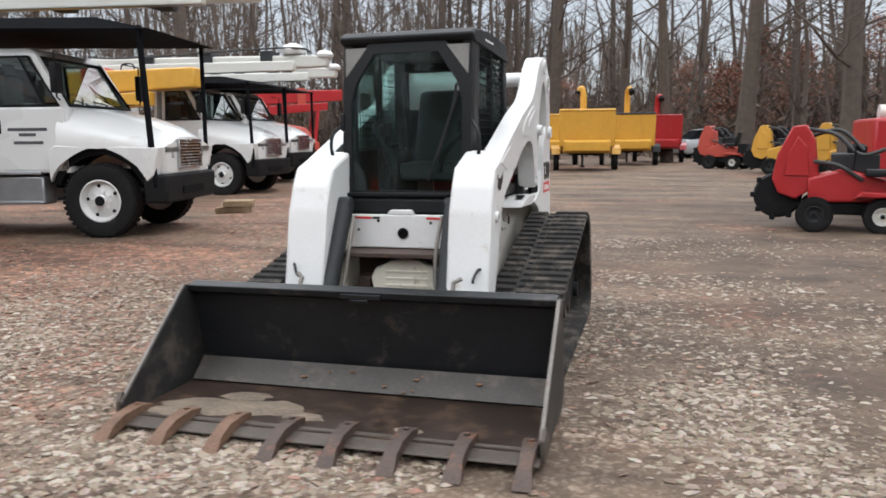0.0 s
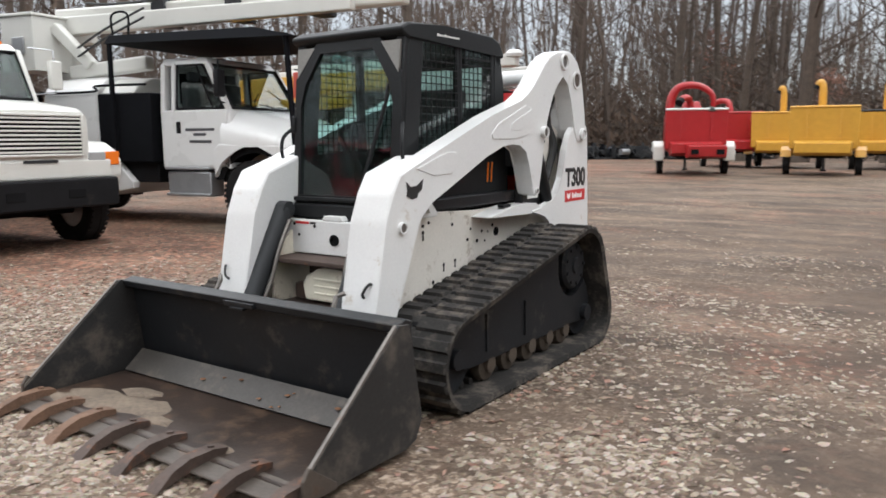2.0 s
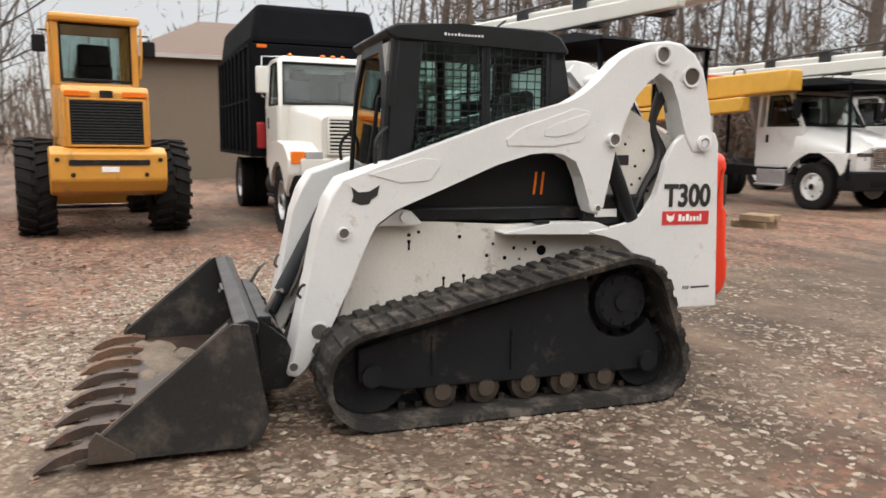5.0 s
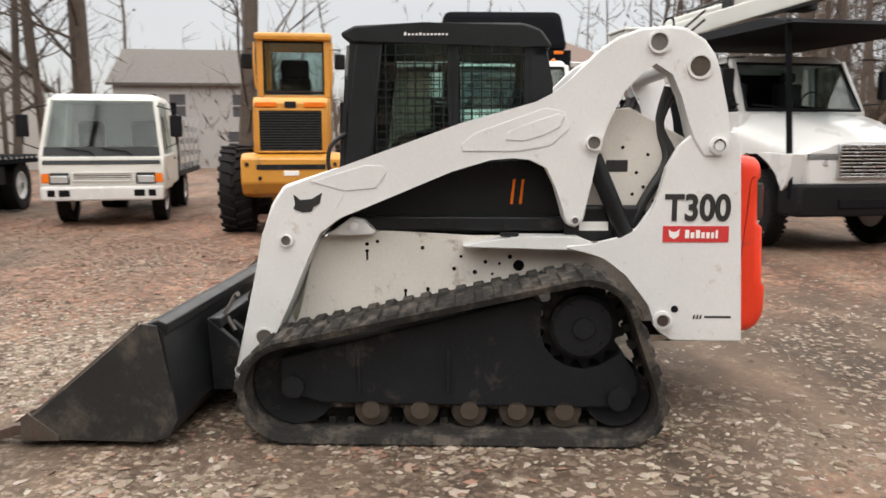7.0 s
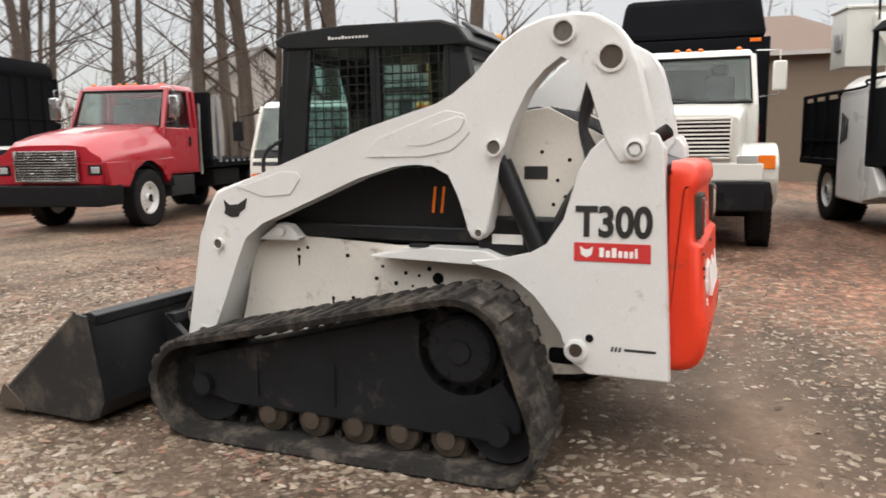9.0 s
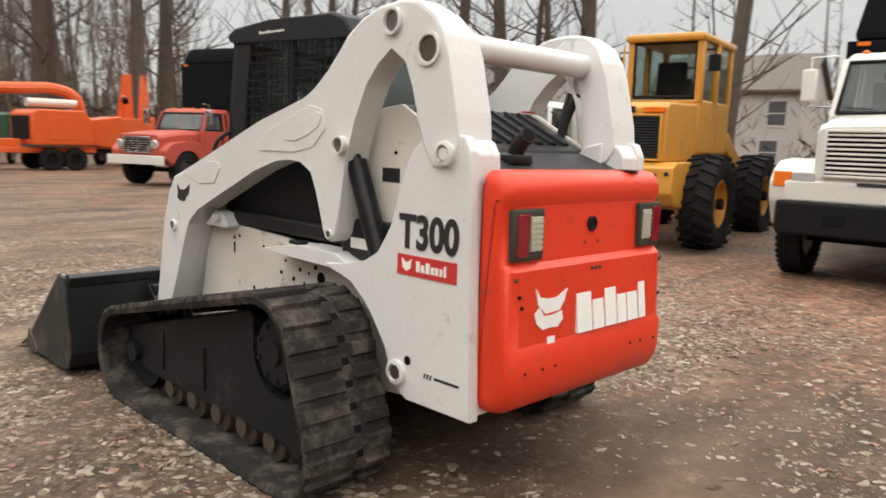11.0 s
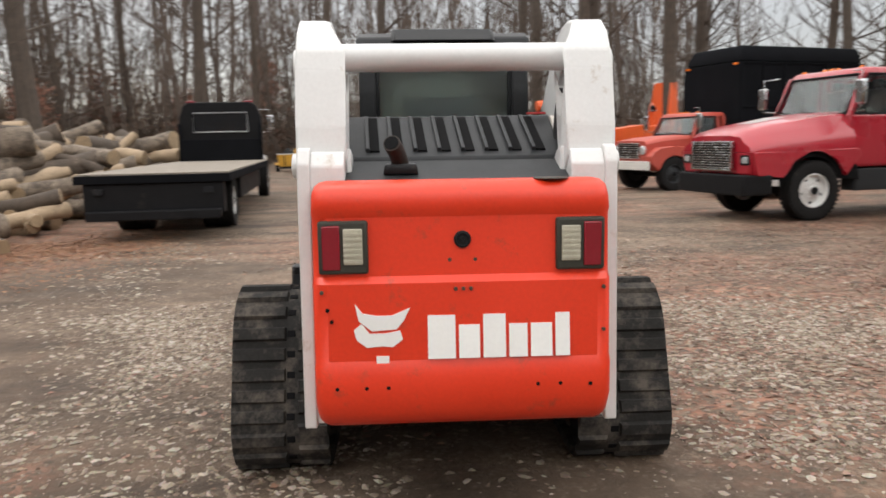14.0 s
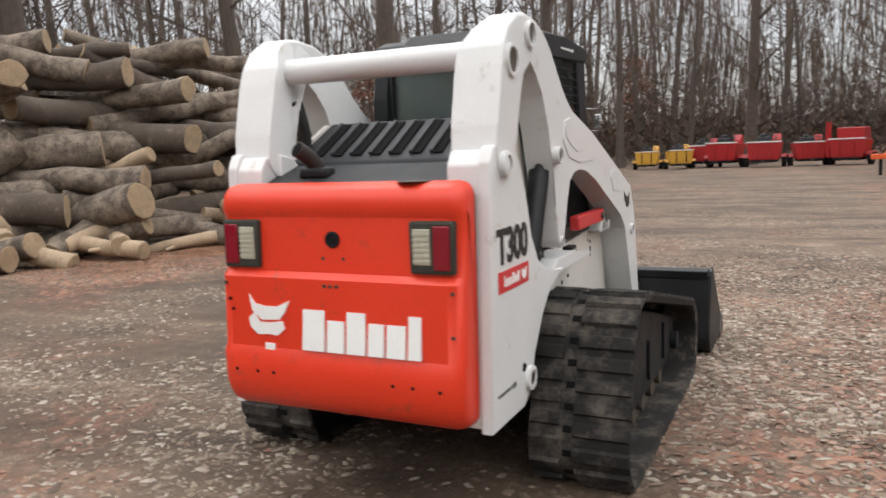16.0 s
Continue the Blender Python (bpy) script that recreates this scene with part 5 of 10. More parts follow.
    for y0, y1, z0, z1 in ((-0.56, -0.50, 2.05, 2.12), (0.42, 0.50, 2.02, 2.10), (0.44, 0.56, 1.40, 1.72)):
        bm = bmesh.new()
        box(bm, -xw, xw, y0, y1, z0, z1, 0.01)
        part("cross_member", bm, BLACKP, cab)
    # front door: frame with cut corners, glass, lower panel
    def front(x, z):
        return (x, -0.705 + (z - 1.0) * 0.0755, z)
    outer = [(-0.44, 1.05), (0.44, 1.05), (0.445, 2.13), (-0.445, 2.13)]
    inner = [(-0.375, 1.15), (0.375, 1.15), (0.385, 1.72), (0.345, 1.86), (0.22, 2.05), (-0.22, 2.05), (-0.345, 1.86), (-0.385, 1.72)]
    bm = bmesh.new()
    near = [[bm.verts.new(Vector(front(x, z)) + Vector((0, d, 0))) for x, z in inner] for d in (-0.012, 0.03)]
    oct_outer = [(-0.445, 1.05), (0.445, 1.05), (0.445, 1.72), (0.44, 1.90), (0.26, 2.12), (-0.26, 2.12), (-0.44, 1.90), (-0.445, 1.72)]
    far = [[bm.verts.new(Vector(front(x, z)) + Vector((0, d, 0))) for x, z in oct_outer] for d in (-0.004, 0.03)]
    for i in range(8):
        j = (i + 1) % 8
        bm.faces.new((near[0][i], near[0][j], far[0][j], far[0][i]))
        bm.faces.new((near[1][j], near[1][i], far[1][i], far[1][j]))
        bm.faces.new((near[0][j], near[0][i], near[1][i], near[1][j]))
        bm.faces.new((far[0][i], far[0][j], far[1][j], far[1][i]))
    door = part("front_door", bm, BLACKP, cab, "black framed glass front door")
    bm = bmesh.new()
    a = [bm.verts.new(Vector(front(x * 1.01, z)) + Vector((0, 0.002, 0))) for x, z in inner]
    b = [bm.verts.new(Vector(front(x * 1.01, z)) + Vector((0, 0.008, 0))) for x, z in inner]
    bm.faces.new(a), bm.faces.new(b[::-1])
    for i in range(8):
        bm.faces.new((a[i], a[(i + 1) % 8], b[(i + 1) % 8], b[i]))
    pane = part("windscreen", bm, CABG, door, "green tinted windscreen")
    pane.visible_shadow = False
    bm = bmesh.new()
    pipe(bm, [front(0.34, 1.84), Vector(front(0.33, 1.7)) + Vector((0, -0.02, 0)), Vector(front(0.16, 1.22)) + Vector((0, -0.02, 0))], 0.009)
    tube(bm, Vector(front(0.36, 1.78)) + Vector((0, -0.024, 0)), Vector(front(0.22, 1.36)) + Vector((0, -0.024, 0)), 0.012)
    part("wiper", bm, BLACKP, door)
    for a in ((0.40, 0.445, -0.70, -0.66, 1.20, 1.36), (-0.46, -0.43, -0.68, -0.64, 1.55, 1.66)):
        bm = bmesh.new()
        box(bm, *a, 0.008)
        part("latch", bm, BLACKP, door)
    bm = bmesh.new()
    box(bm, -0.43, 0.43, -0.74, -0.68, 1.00, 1.10, 0.015)
    box(bm, -0.40, 0.40, -0.745, -0.70, 1.115, 1.14, 0.006)
    part("lower_panel", bm, BLACKP, cab)
    # rear window
    bm = bmesh.new()
    box(bm, -0.36, 0.36, 0.47, 0.478, 1.70, 2.03)
    pane = part("rear_window", bm, REARG, cab)
    pane.visible_shadow = False
    bm = bmesh.new()
    for x0, x1, z0, z1 in ((-0.40, -0.34, 1.68, 2.05), (0.34, 0.40, 1.68, 2.05), (-0.36, 0.36, 1.66, 1.72), (-0.36, 0.36, 2.01, 2.06)):
        box(bm, x0, x1, 0.465, 0.50, z0, z1, 0.006)
    part("rear_window_frame", bm, BLACKP, cab)
    # inside: floor, seat, side consoles, levers
    bm = bmesh.new()
    box(bm, -0.40, 0.40, -0.62, 0.46, 1.02, 1.06)
    box(bm, -0.40, -0.26, -0.15, 0.40, 1.06, 1.42, 0.02)
    box(bm, 0.26, 0.40, -0.15, 0.40, 1.06, 1.42, 0.02)
    part("cab_floor", bm, DARK, cab)
    bm = bmesh.new()
    box(bm, -0.25, 0.25, -0.12, 0.34, 1.18, 1.32, 0.05)
    hexa(bm, [(-0.25, 0.24, 1.28), (0.25, 0.24, 1.28), (0.25, 0.38, 1.28), (-0.25, 0.38, 1.28), (-0.21, 0.32, 1.86), (0.21, 0.32, 1.86), (0.21, 0.42, 1.86), (-0.21, 0.42, 1.86)], 0.04)
    part("seat", bm, SEATM, cab, "dark grey vinyl seat")
    for s in (-1, 1):
        bm = bmesh.new()
        pipe(bm, bend([(s * 0.30, -0.18, 1.30), (s * 0.30, -0.26, 1.42), (s * 0.27, -0.27, 1.54)], 4), 0.014)
        lathe(bm, [(0.012, -0.05), (0.026, -0.03), (0.028, 0.03), (0.012, 0.05)], (s * 0.27, -0.27, 1.56), "z", 10)
        part("joystick", bm, BLACKP, cab)
        bm = bmesh.new()
        pipe(bm, bend([(s * 0.36, -0.10, 1.62), (s * 0.34, -0.34, 1.56), (s * 0.20, -0.42, 1.40), (s * 0.16, -0.44, 1.26)], 5), 0.02)
        part("lap_bar", bm, BLACKP, cab)
    # small maker's line on the roof edge, plain bar
    for s in (-1, 1):
        for k in range(12):
            bm = bmesh.new()
            box(bm, *sorted((s * (xw + 0.013), s * (xw + 0.018))), -0.30 + k * 0.021, -0.288 + k * 0.021, 2.138, 2.149 + (0.006 if k in (0, 4) else 0))
            part("small_mark", bm, DECALW, cab)


def loader_chassis(root):
    for s in (-1, 1):
        bm = bmesh.new()
        prism(bm, [(-0.95, 0.42), (-0.94, 0.52), (-0.88, 0.68), (-0.83, 0.99), (-0.62, 1.06), (0.10, 1.02), (0.74, 1.02), (1.30, 1.30), (1.45, 1.30), (1.50, 0.48), (1.1, 0.40), (0.4, 0.34), (-0.8, 0.32)], "x", *sorted((s * 0.455, s * 0.49)), 0.008)
        side = part("chassis_side", bm, AGEDW, root, "dirty white chassis side plate with bolt holes")
        r = random.Random(11)
        for y, z in ((-0.30, 0.70), (-0.17, 0.71), (-0.42, 0.60), (-0.52, 0.93), (-0.52, 0.97), (-0.20, 0.95), (0.02, 0.90), (0.16, 0.87), (-0.02, 0.83), (0.10, 0.81), (0.2, 0.80), (-0.46, 0.985), (0.24, 0.86), (0.30, 0.90)):
            bm = bmesh.new()
            tube(bm, (s * 0.488, y, z), (s * 0.4925, y, z), r.uniform(0.008, 0.015), n=8)
            part("bolt_hole", bm, DARK, side)
        for y, z in ((-0.30, 0.675), (-0.17, 0.685), (-0.52, 0.90)):
            bm = bmesh.new()
            box(bm, *sorted((s * 0.488, s * 0.4925)), y - 0.006, y + 0.006, z - 0.022, z + 0.022)
            part("key_slot", bm, DARK, side)
        bm = bmesh.new()
        tube(bm, (s * 0.488, 0.35, 0.85), (s * 0.4935, 0.35, 0.85), 0.032, n=16)
        part("access_hole", bm, DARK, side)
        # cylinder pivot bracket
        bm = bmesh.new()
        prism(bm, [(-0.74, 1.03), (-0.60, 1.13), (-0.53, 1.12), (-0.46, 1.05), (-0.48, 1.03)], "x", *sorted((s * 0.49, s * 0.57)), 0.01)
        tube(bm, (s * 0.57, -0.575, 1.085), (s * 0.60, -0.575, 1.085), 0.026, n=14)
        part("pivot_bracket", bm, WHITE, root)
        # ledge over the track
        bm = bmesh.new()
        prism(bm, [(0.03, 0.975), (0.03, 0.985), (0.35, 1.035), (0.66, 1.035), (0.78, 0.985), (0.78, 0.955)], "x", *sorted((s * 0.49, s * 0.645)), 0.004)
        part("ledge", bm, WHITE, root)
        bm = bmesh.new()
        box(bm, *sorted((s * 0.57, s * 0.62)), 0.24, 0.34, 1.03, 1.05, 0.004)
        part("ledge_clip", bm, BLACKP, root)
        # white inner bulkhead seen through the arm's opening
        bm = bmesh.new()
        prism(bm, [(0.66, 1.0), (0.68, 1.45), (0.80, 1.72), (0.95, 1.74), (1.36, 1.52), (1.36, 1.05)], "x", *sorted((s * 0.48, s * 0.50)), 0.006)
        bulk = part("bulkhead", bm, AGEDW, root)
        for y, z in ((1.0, 1.38), (1.04, 1.30), (0.98, 1.26), (1.1, 1.22), (0.92, 1.52), (1.06, 1.48)):
            bm = bmesh.new()
            tube(bm, (s * 0.498, y, z), (s * 0.503, y, z), 0.010, n=8)
            part("bolt_hole", bm, DARK, bulk)
        bm = bmesh.new()
        box(bm, *sorted((s * 0.499, s * 0.504)), 0.83, 0.95, 1.385, 1.45, 0.002)
        part("data_plate", bm, DECALK, bulk)
        bm = bmesh.new()
        box(bm, *sorted((s * 0.49, s * 0.56)), 0.60, 1.05, 1.00, 1.20, 0.02)
        part("dark_bracket", bm, BLACKM, root)
        bm = bmesh.new()
        box(bm, *sorted((s * 0.561, s * 0.564)), 0.68, 0.84, 1.06, 1.11)
        part("warning_plate", bm, DECALW, root)
    # belly and front
    # belly and rear guard near black: shade between the tracks put into colour
    bm = bmesh.new()
    box(bm, -0.455, 0.455, -0.60, 1.40, 0.40, 1.00, 0.02)
    box(bm, -0.46, 0.46, -0.88, -0.60, 0.34, 0.44, 0.02)
    part("belly", bm, DARK, root)
    bm = bmesh.new()
    box(bm, -0.50, 0.50, 0.95, 1.28, 0.44, 0.54, 0.03)
    part("rear_guard", bm, DARK, root)
    bm = bmesh.new()
    box(bm, -0.42, 0.42, -0.80, -0.76, 0.78, 1.00, 0.01)
    plate = part("front_plate", bm, WHITE, root, "scuffed white front plate")
    bm = bmesh.new()
    lathe(bm, [(0.036, 0), (0.036, -0.012), (0.022, -0.014), (0.02, -0.002)], (0.01, -0.80, 0.88), "y", 18)
    part("port_ring", bm, DARK, plate)
    for x, z in ((-0.30, 0.90), (-0.16, 0.96), (0.20, 0.95), (0.30, 0.86), (-0.34, 0.97)):
        bm = bmesh.new()
        tube(bm, (x, -0.798, z), (x, -0.804, z), 0.010, n=8)
        part("bolt_hole", bm, DARK, plate)
    for x, w, m in ((-0.33, 0.12, DECALR), (0.17, 0.14, DECALR), (-0.20, 0.05, DECALK)):
        bm = bmesh.new()
        box(bm, x, x + w, -0.803, -0.799, 0.972, 0.986)
        part("warning_label", bm, m, plate)
    bm = bmesh.new()
    prism(bm, [(-0.10, 1.0), (0.08, 1.0), (0.06, 1.03), (-0.08, 1.03)], "y", -0.80, -0.74, 0.006)
    part("front_tab", bm, WHITE, plate)
    bm = bmesh.new()
    box(bm, -0.36, 0.36, -1.00, -0.76, 0.745, 0.775, 0.006)
    hexa(bm, [(-0.38, -0.98, 0.45), (0.38, -0.98, 0.45), (0.38, -0.78, 0.45), (-0.38, -0.78, 0.45), (-0.38, -0.98, 0.48), (0.38, -0.98, 0.48), (0.38, -0.78, 0.48), (-0.38, -0.78, 0.48)], 0.006)
    part("rusty_step", bm, TOOTHM, root, "rusty bare steel step plate")
    for s in (-1, 1):
        bm = bmesh.new()
        prism(bm, [(-0.98, 0.46), (-0.98, 0.76), (-0.78, 0.95), (-0.62, 0.95), (-0.62, 0.44)], "x", *sorted((s * 0.36, s * 0.385)), 0.006)
        part("front_cheek", bm, CREAM, root)
    bm = bmesh.new()
    box(bm, -0.38, 0.38, -0.66, -0.62, 0.44, 0.80)
    part("front_recess", bm, TOOTHM, root)
    bm = bmesh.new()
    prism(bm, [(-0.17, 0.50), (0.27, 0.50), (0.285, 0.62), (0.23, 0.69), (0.13, 0.70), (0.10, 0.735), (0.0, 0.735), (-0.04, 0.69), (-0.15, 0.67), (-0.19, 0.60)], "y", -0.90, -0.80, 0.02)
    for k in range(3):
        box(bm, -0.08, 0.20, -0.908, -0.895, 0.545 + k * 0.045, 0.56 + k * 0.045, 0.004)
    part("cover_box", bm, CREAM, root, "yellowed white cover between the arms")
    bm = bmesh.new()
    box(bm, -0.30, -0.20, -0.86, -0.72, 0.49, 0.60, 0.02)
    part("dirt_clump", bm, TOOTHM, root)


def loader_rear(root):
    # engine cover: sloping louvred lid and lower apron
    bm = bmesh.new()
    prism(bm, [(0.56, 1.30), (0.56, 1.70), (0.90, 1.745), (1.27, 1.555), (1.28, 1.30)], "x", -0.485, 0.485, 0.012)
    lid = part("engine_cover", bm, HOODM, root, "dark grey louvred engine cover")
    d = Vector((0, 0.37, -0.19)).normalized()
    nrm = Vector((0, 0.19, 0.37)).normalized()
    for k in range(8):
        x = -0.36 + k * 0.105
        bm = bmesh.new()
        o = Vector((x, 0.93, 1.731)) + nrm * 0.002
        c = [o + Vector((-0.030, 0, 0)), o + Vector((0.012, 0, 0)), o + Vector((-0.006, 0, 0)) + d * 0.33, o + Vector((-0.048, 0, 0)) + d * 0.33]
        hexa(bm, [p - nrm * 0.004 for p in c] + [p + nrm * 0.005 for p in c])
        part("louvre_slot", bm, DARK, lid)
        bm = bmesh.new()
        c = [o + Vector((0.012, 0, 0)), o + Vector((0.03, 0, 0)), o + Vector((0.012, 0, 0)) + d * 0.33, o + Vector((-0.006, 0, 0)) + d * 0.33]
        hexa(bm, [p - nrm * 0.004 for p in c] + [p + nrm * 0.016 for p in c], 0.003)
        part("louvre_rib", bm, HOODM, lid)
    bm = bmesh.new()
    prism(bm, [(1.27, 1.545), (1.52, 1.46), (1.52, 1.20), (1.27, 1.20)], "x", -0.50, 0.50, 0.008)
    part("rear_apron", bm, HOODM, root)
    bm = bmesh.new()
    box(bm, -0.46, -0.37, 0.93, 0.96, 1.745, 1.755, 0.003)
    part("ribbon_tag", bm, DECALR, root)
    # exhaust stub
    bm = bmesh.new()
    pipe(bm, bend([(0.235, 1.38, 1.40), (0.235, 1.40, 1.52), (0.25, 1.44, 1.58), (0.27, 1.50, 1.62)], 5), 0.036, 16)
    ex = part("exhaust_pipe", bm, SOOT, root, "sooty dark brown exhaust stub")
    bm = bmesh.new()
    tube(bm, (0.266, 1.488, 1.612), (0.271, 1.503, 1.622), 0.03, n=16)
    part("exhaust_bore", bm, DARK, ex)
    bm = bmesh.new()
    prism(bm, [(0.16, 1.49), (0.31, 1.49), (0.30, 1.535), (0.17, 1.535)], "y", 1.36, 1.45, 0.01)
    part("exhaust_guard", bm, BLACKM, ex)
    # cross tube between the arms
    bm = bmesh.new()
    tube(bm, (-0.53, 1.215, 1.985), (0.53, 1.215, 1.985), 0.06, n=24)
    part("cross_tube", bm, WHITE, root, "white round cross tube")
    # tailgate
    bm = bmesh.new()
    prof = [(1.525, 0.485), (1.525, 1.475), (1.575, 1.475), (1.612, 1.466), (1.636, 1.444), (1.648, 1.41), (1.650, 1.36), (1.635, 1.335), (1.645, 1.105), (1.672, 1.08), (1.685, 0.775), (1.703, 0.745), (1.702, 0.62), (1.692, 0.565), (1.665, 0.52), (1.625, 0.494), (1.58, 0.485)]
    rings = []
    for x, e in ((-0.590, 0.060), (-0.588, 0.040), (-0.578, 0.020), (-0.558, 0.006), (-0.53, 0.0), (0.53, 0.0), (0.558, 0.006), (0.578, 0.020), (0.588, 0.040), (0.590, 0.060)):
        rings.append([bm.verts.new((x, y if y < 1.53 else y - e, z - e if z > 1.4 else (z + e if z < 0.6 else z))) for y, z in prof])
    skin(bm, rings)
    gate = part("tailgate", bm, ORANGE, root, "orange-red tailgate with a white word and emblem")
    gate.location.y = 0.022 * S
    for s in (-1, 1):
        lamp = thing("tail_lamp", 0, 0, 0)
        lamp.parent = gate
        x0, x1 = sorted((s * 0.368, s * 0.560))
        bm = bmesh.new()
        box(bm, x0, x1, 1.60, 1.664, 1.118, 1.325, 0.01)
        part("lamp_frame", bm, LAMPF, lamp)
        lamp["label"] = "rectangular tail lamp, red and clear"
        xr = sorted((s * 0.475, s * 0.545))
        bm = bmesh.new()
        box(bm, *xr, 1.655, 1.672, 1.135, 1.308, 0.005)
        part("red_lens", bm, REDL, lamp)
        xc = sorted((s * 0.388, s * 0.462))
        bm = bmesh.new()
        box(bm, *xc, 1.655, 1.670, 1.155, 1.295, 0.004)
        part("clear_lens", bm, CLEARL, lamp)
        for k in range(6):
            bm = bmesh.new()
            box(bm, *xc, 1.6695, 1.673, 1.165 + k * 0.021, 1.175 + k * 0.021)
            part("lens_rib", bm, CLEARL, lamp)
    bm = bmesh.new()
    lathe(bm, [(0.034, 0.0), (0.034, 0.010), (0.026, 0.012), (0.024, 0.004), (0.012, 0.004), (0.010, 0.008)], (0.0, 1.638, 1.245), "y", 22)
    part("lock", bm, BLACKP, gate)
    bolts = [(-0.05, 1.165), (0.05, 1.165), (0.0, 1.055), (-0.555, 1.05), (0.55, 1.05), (-0.03, 1.055), (0.03, 1.055), (-0.555, 0.88)]
    holes = [(0.53, 0.98), (0.515, 0.935), (0.50, 0.67), (0.385, 0.67), (0.30, 0.67), (-0.29, 0.67), (-0.38, 0.67), (-0.50, 0.665)]
    for grp, m in ((bolts, ROLLER), (holes, DARK)):
        for x, z in grp:
            y = 1.64 if z > 1.1 else (1.675 + (1.08 - z) * 0.04 if z > 0.76 else 1.7)
            bm = bmesh.new()
            tube(bm, (x, y - 0.004, z), (x, y + 0.0045, z), 0.008, n=8)
            part("bolt" if m is ROLLER else "bolt_hole", bm, m, gate)
    bm = bmesh.new()
    lathe(bm, [(0.07, 0.0), (0.07, 0.002), (0.065, 0.003)], (-0.36, 1.575, 1.4745), "z", 20)
    part("filler_pad", bm, ROLLER, gate)
    # the white word as plain blocks, and the emblem as a plain head-like shape
    x = 0.142
    for w, h in ((0.118, 0.17), (0.092, 0.13), (0.098, 0.17), (0.082, 0.13), (0.094, 0.13), (0.066, 0.17)):
        bm = bmesh.new()
        hexa(bm, [(x - w + 0.010, 1.675, 0.782), (x, 1.675, 0.782), (x, 1.70, 0.782), (x - w + 0.010, 1.70, 0.782), (x - w + 0.010, 1.668, 0.782 + h), (x, 1.668, 0.782 + h), (x, 1.688 - 0.012 * h / 0.17 + 0.004, 0.782 + h), (x - w + 0.010, 1.688 - 0.012 * h / 0.17 + 0.004, 0.782 + h)])
        part("word_block", bm, DECALW, gate, "white painted block")
        x -= w + 0.004
    bm = bmesh.new()

    def slab(pts, y=1.6895):
        a = [bm.verts.new((p[0], y - (p[1] - 0.78) * 0.040, p[1])) for p in pts]
        b = [bm.verts.new((p[0], 1.66, p[1])) for p in pts]
        bm.faces.new(a), bm.faces.new(b[::-1])
        for i in range(len(pts)):
            bm.faces.new((a[i], a[(i + 1) % len(pts)], b[(i + 1) % len(pts)], b[i]))
    slab([(0.425, 1.005), (0.395, 0.965), (0.34, 0.955), (0.28, 0.955), (0.245, 0.97), (0.21, 0.985), (0.235, 0.935), (0.265, 0.90), (0.36, 0.895), (0.41, 0.935)])
    slab([(0.43, 0.90), (0.40, 0.925), (0.37, 0.885), (0.31, 0.885), (0.25, 0.895), (0.24, 0.86), (0.28, 0.83), (0.32, 0.835), (0.38, 0.83), (0.42, 0.86)])
    slab([(0.345, 0.795), (0.345, 0.765), (0.295, 0.765), (0.295, 0.795)])
    part("white_emblem", bm, DECALW, gate, "plain white emblem")


loader = thing("compact_track_loader", -1.512, 5.5, 0.0, -0.8, "white compact track loader with orange tailgate and black bucket", "track loader")
loader.matrix_world = pose(-1.512 * S, 5.5 * S, 0.0, 0, -0.4, -0.8)
for side in (1, -1):
    track_unit(loader, side)
    lift_arm(loader, side)
    rear_upright(loader, side)
arm_support(loader)
loader_chassis(loader)
loader_cab(loader)
loader_rear(loader)
loader_bucket(loader)

# ---- vehicles; own axes: x forwards, y to their left, z up, from the ground under the front axle ----
WHEELS = {}


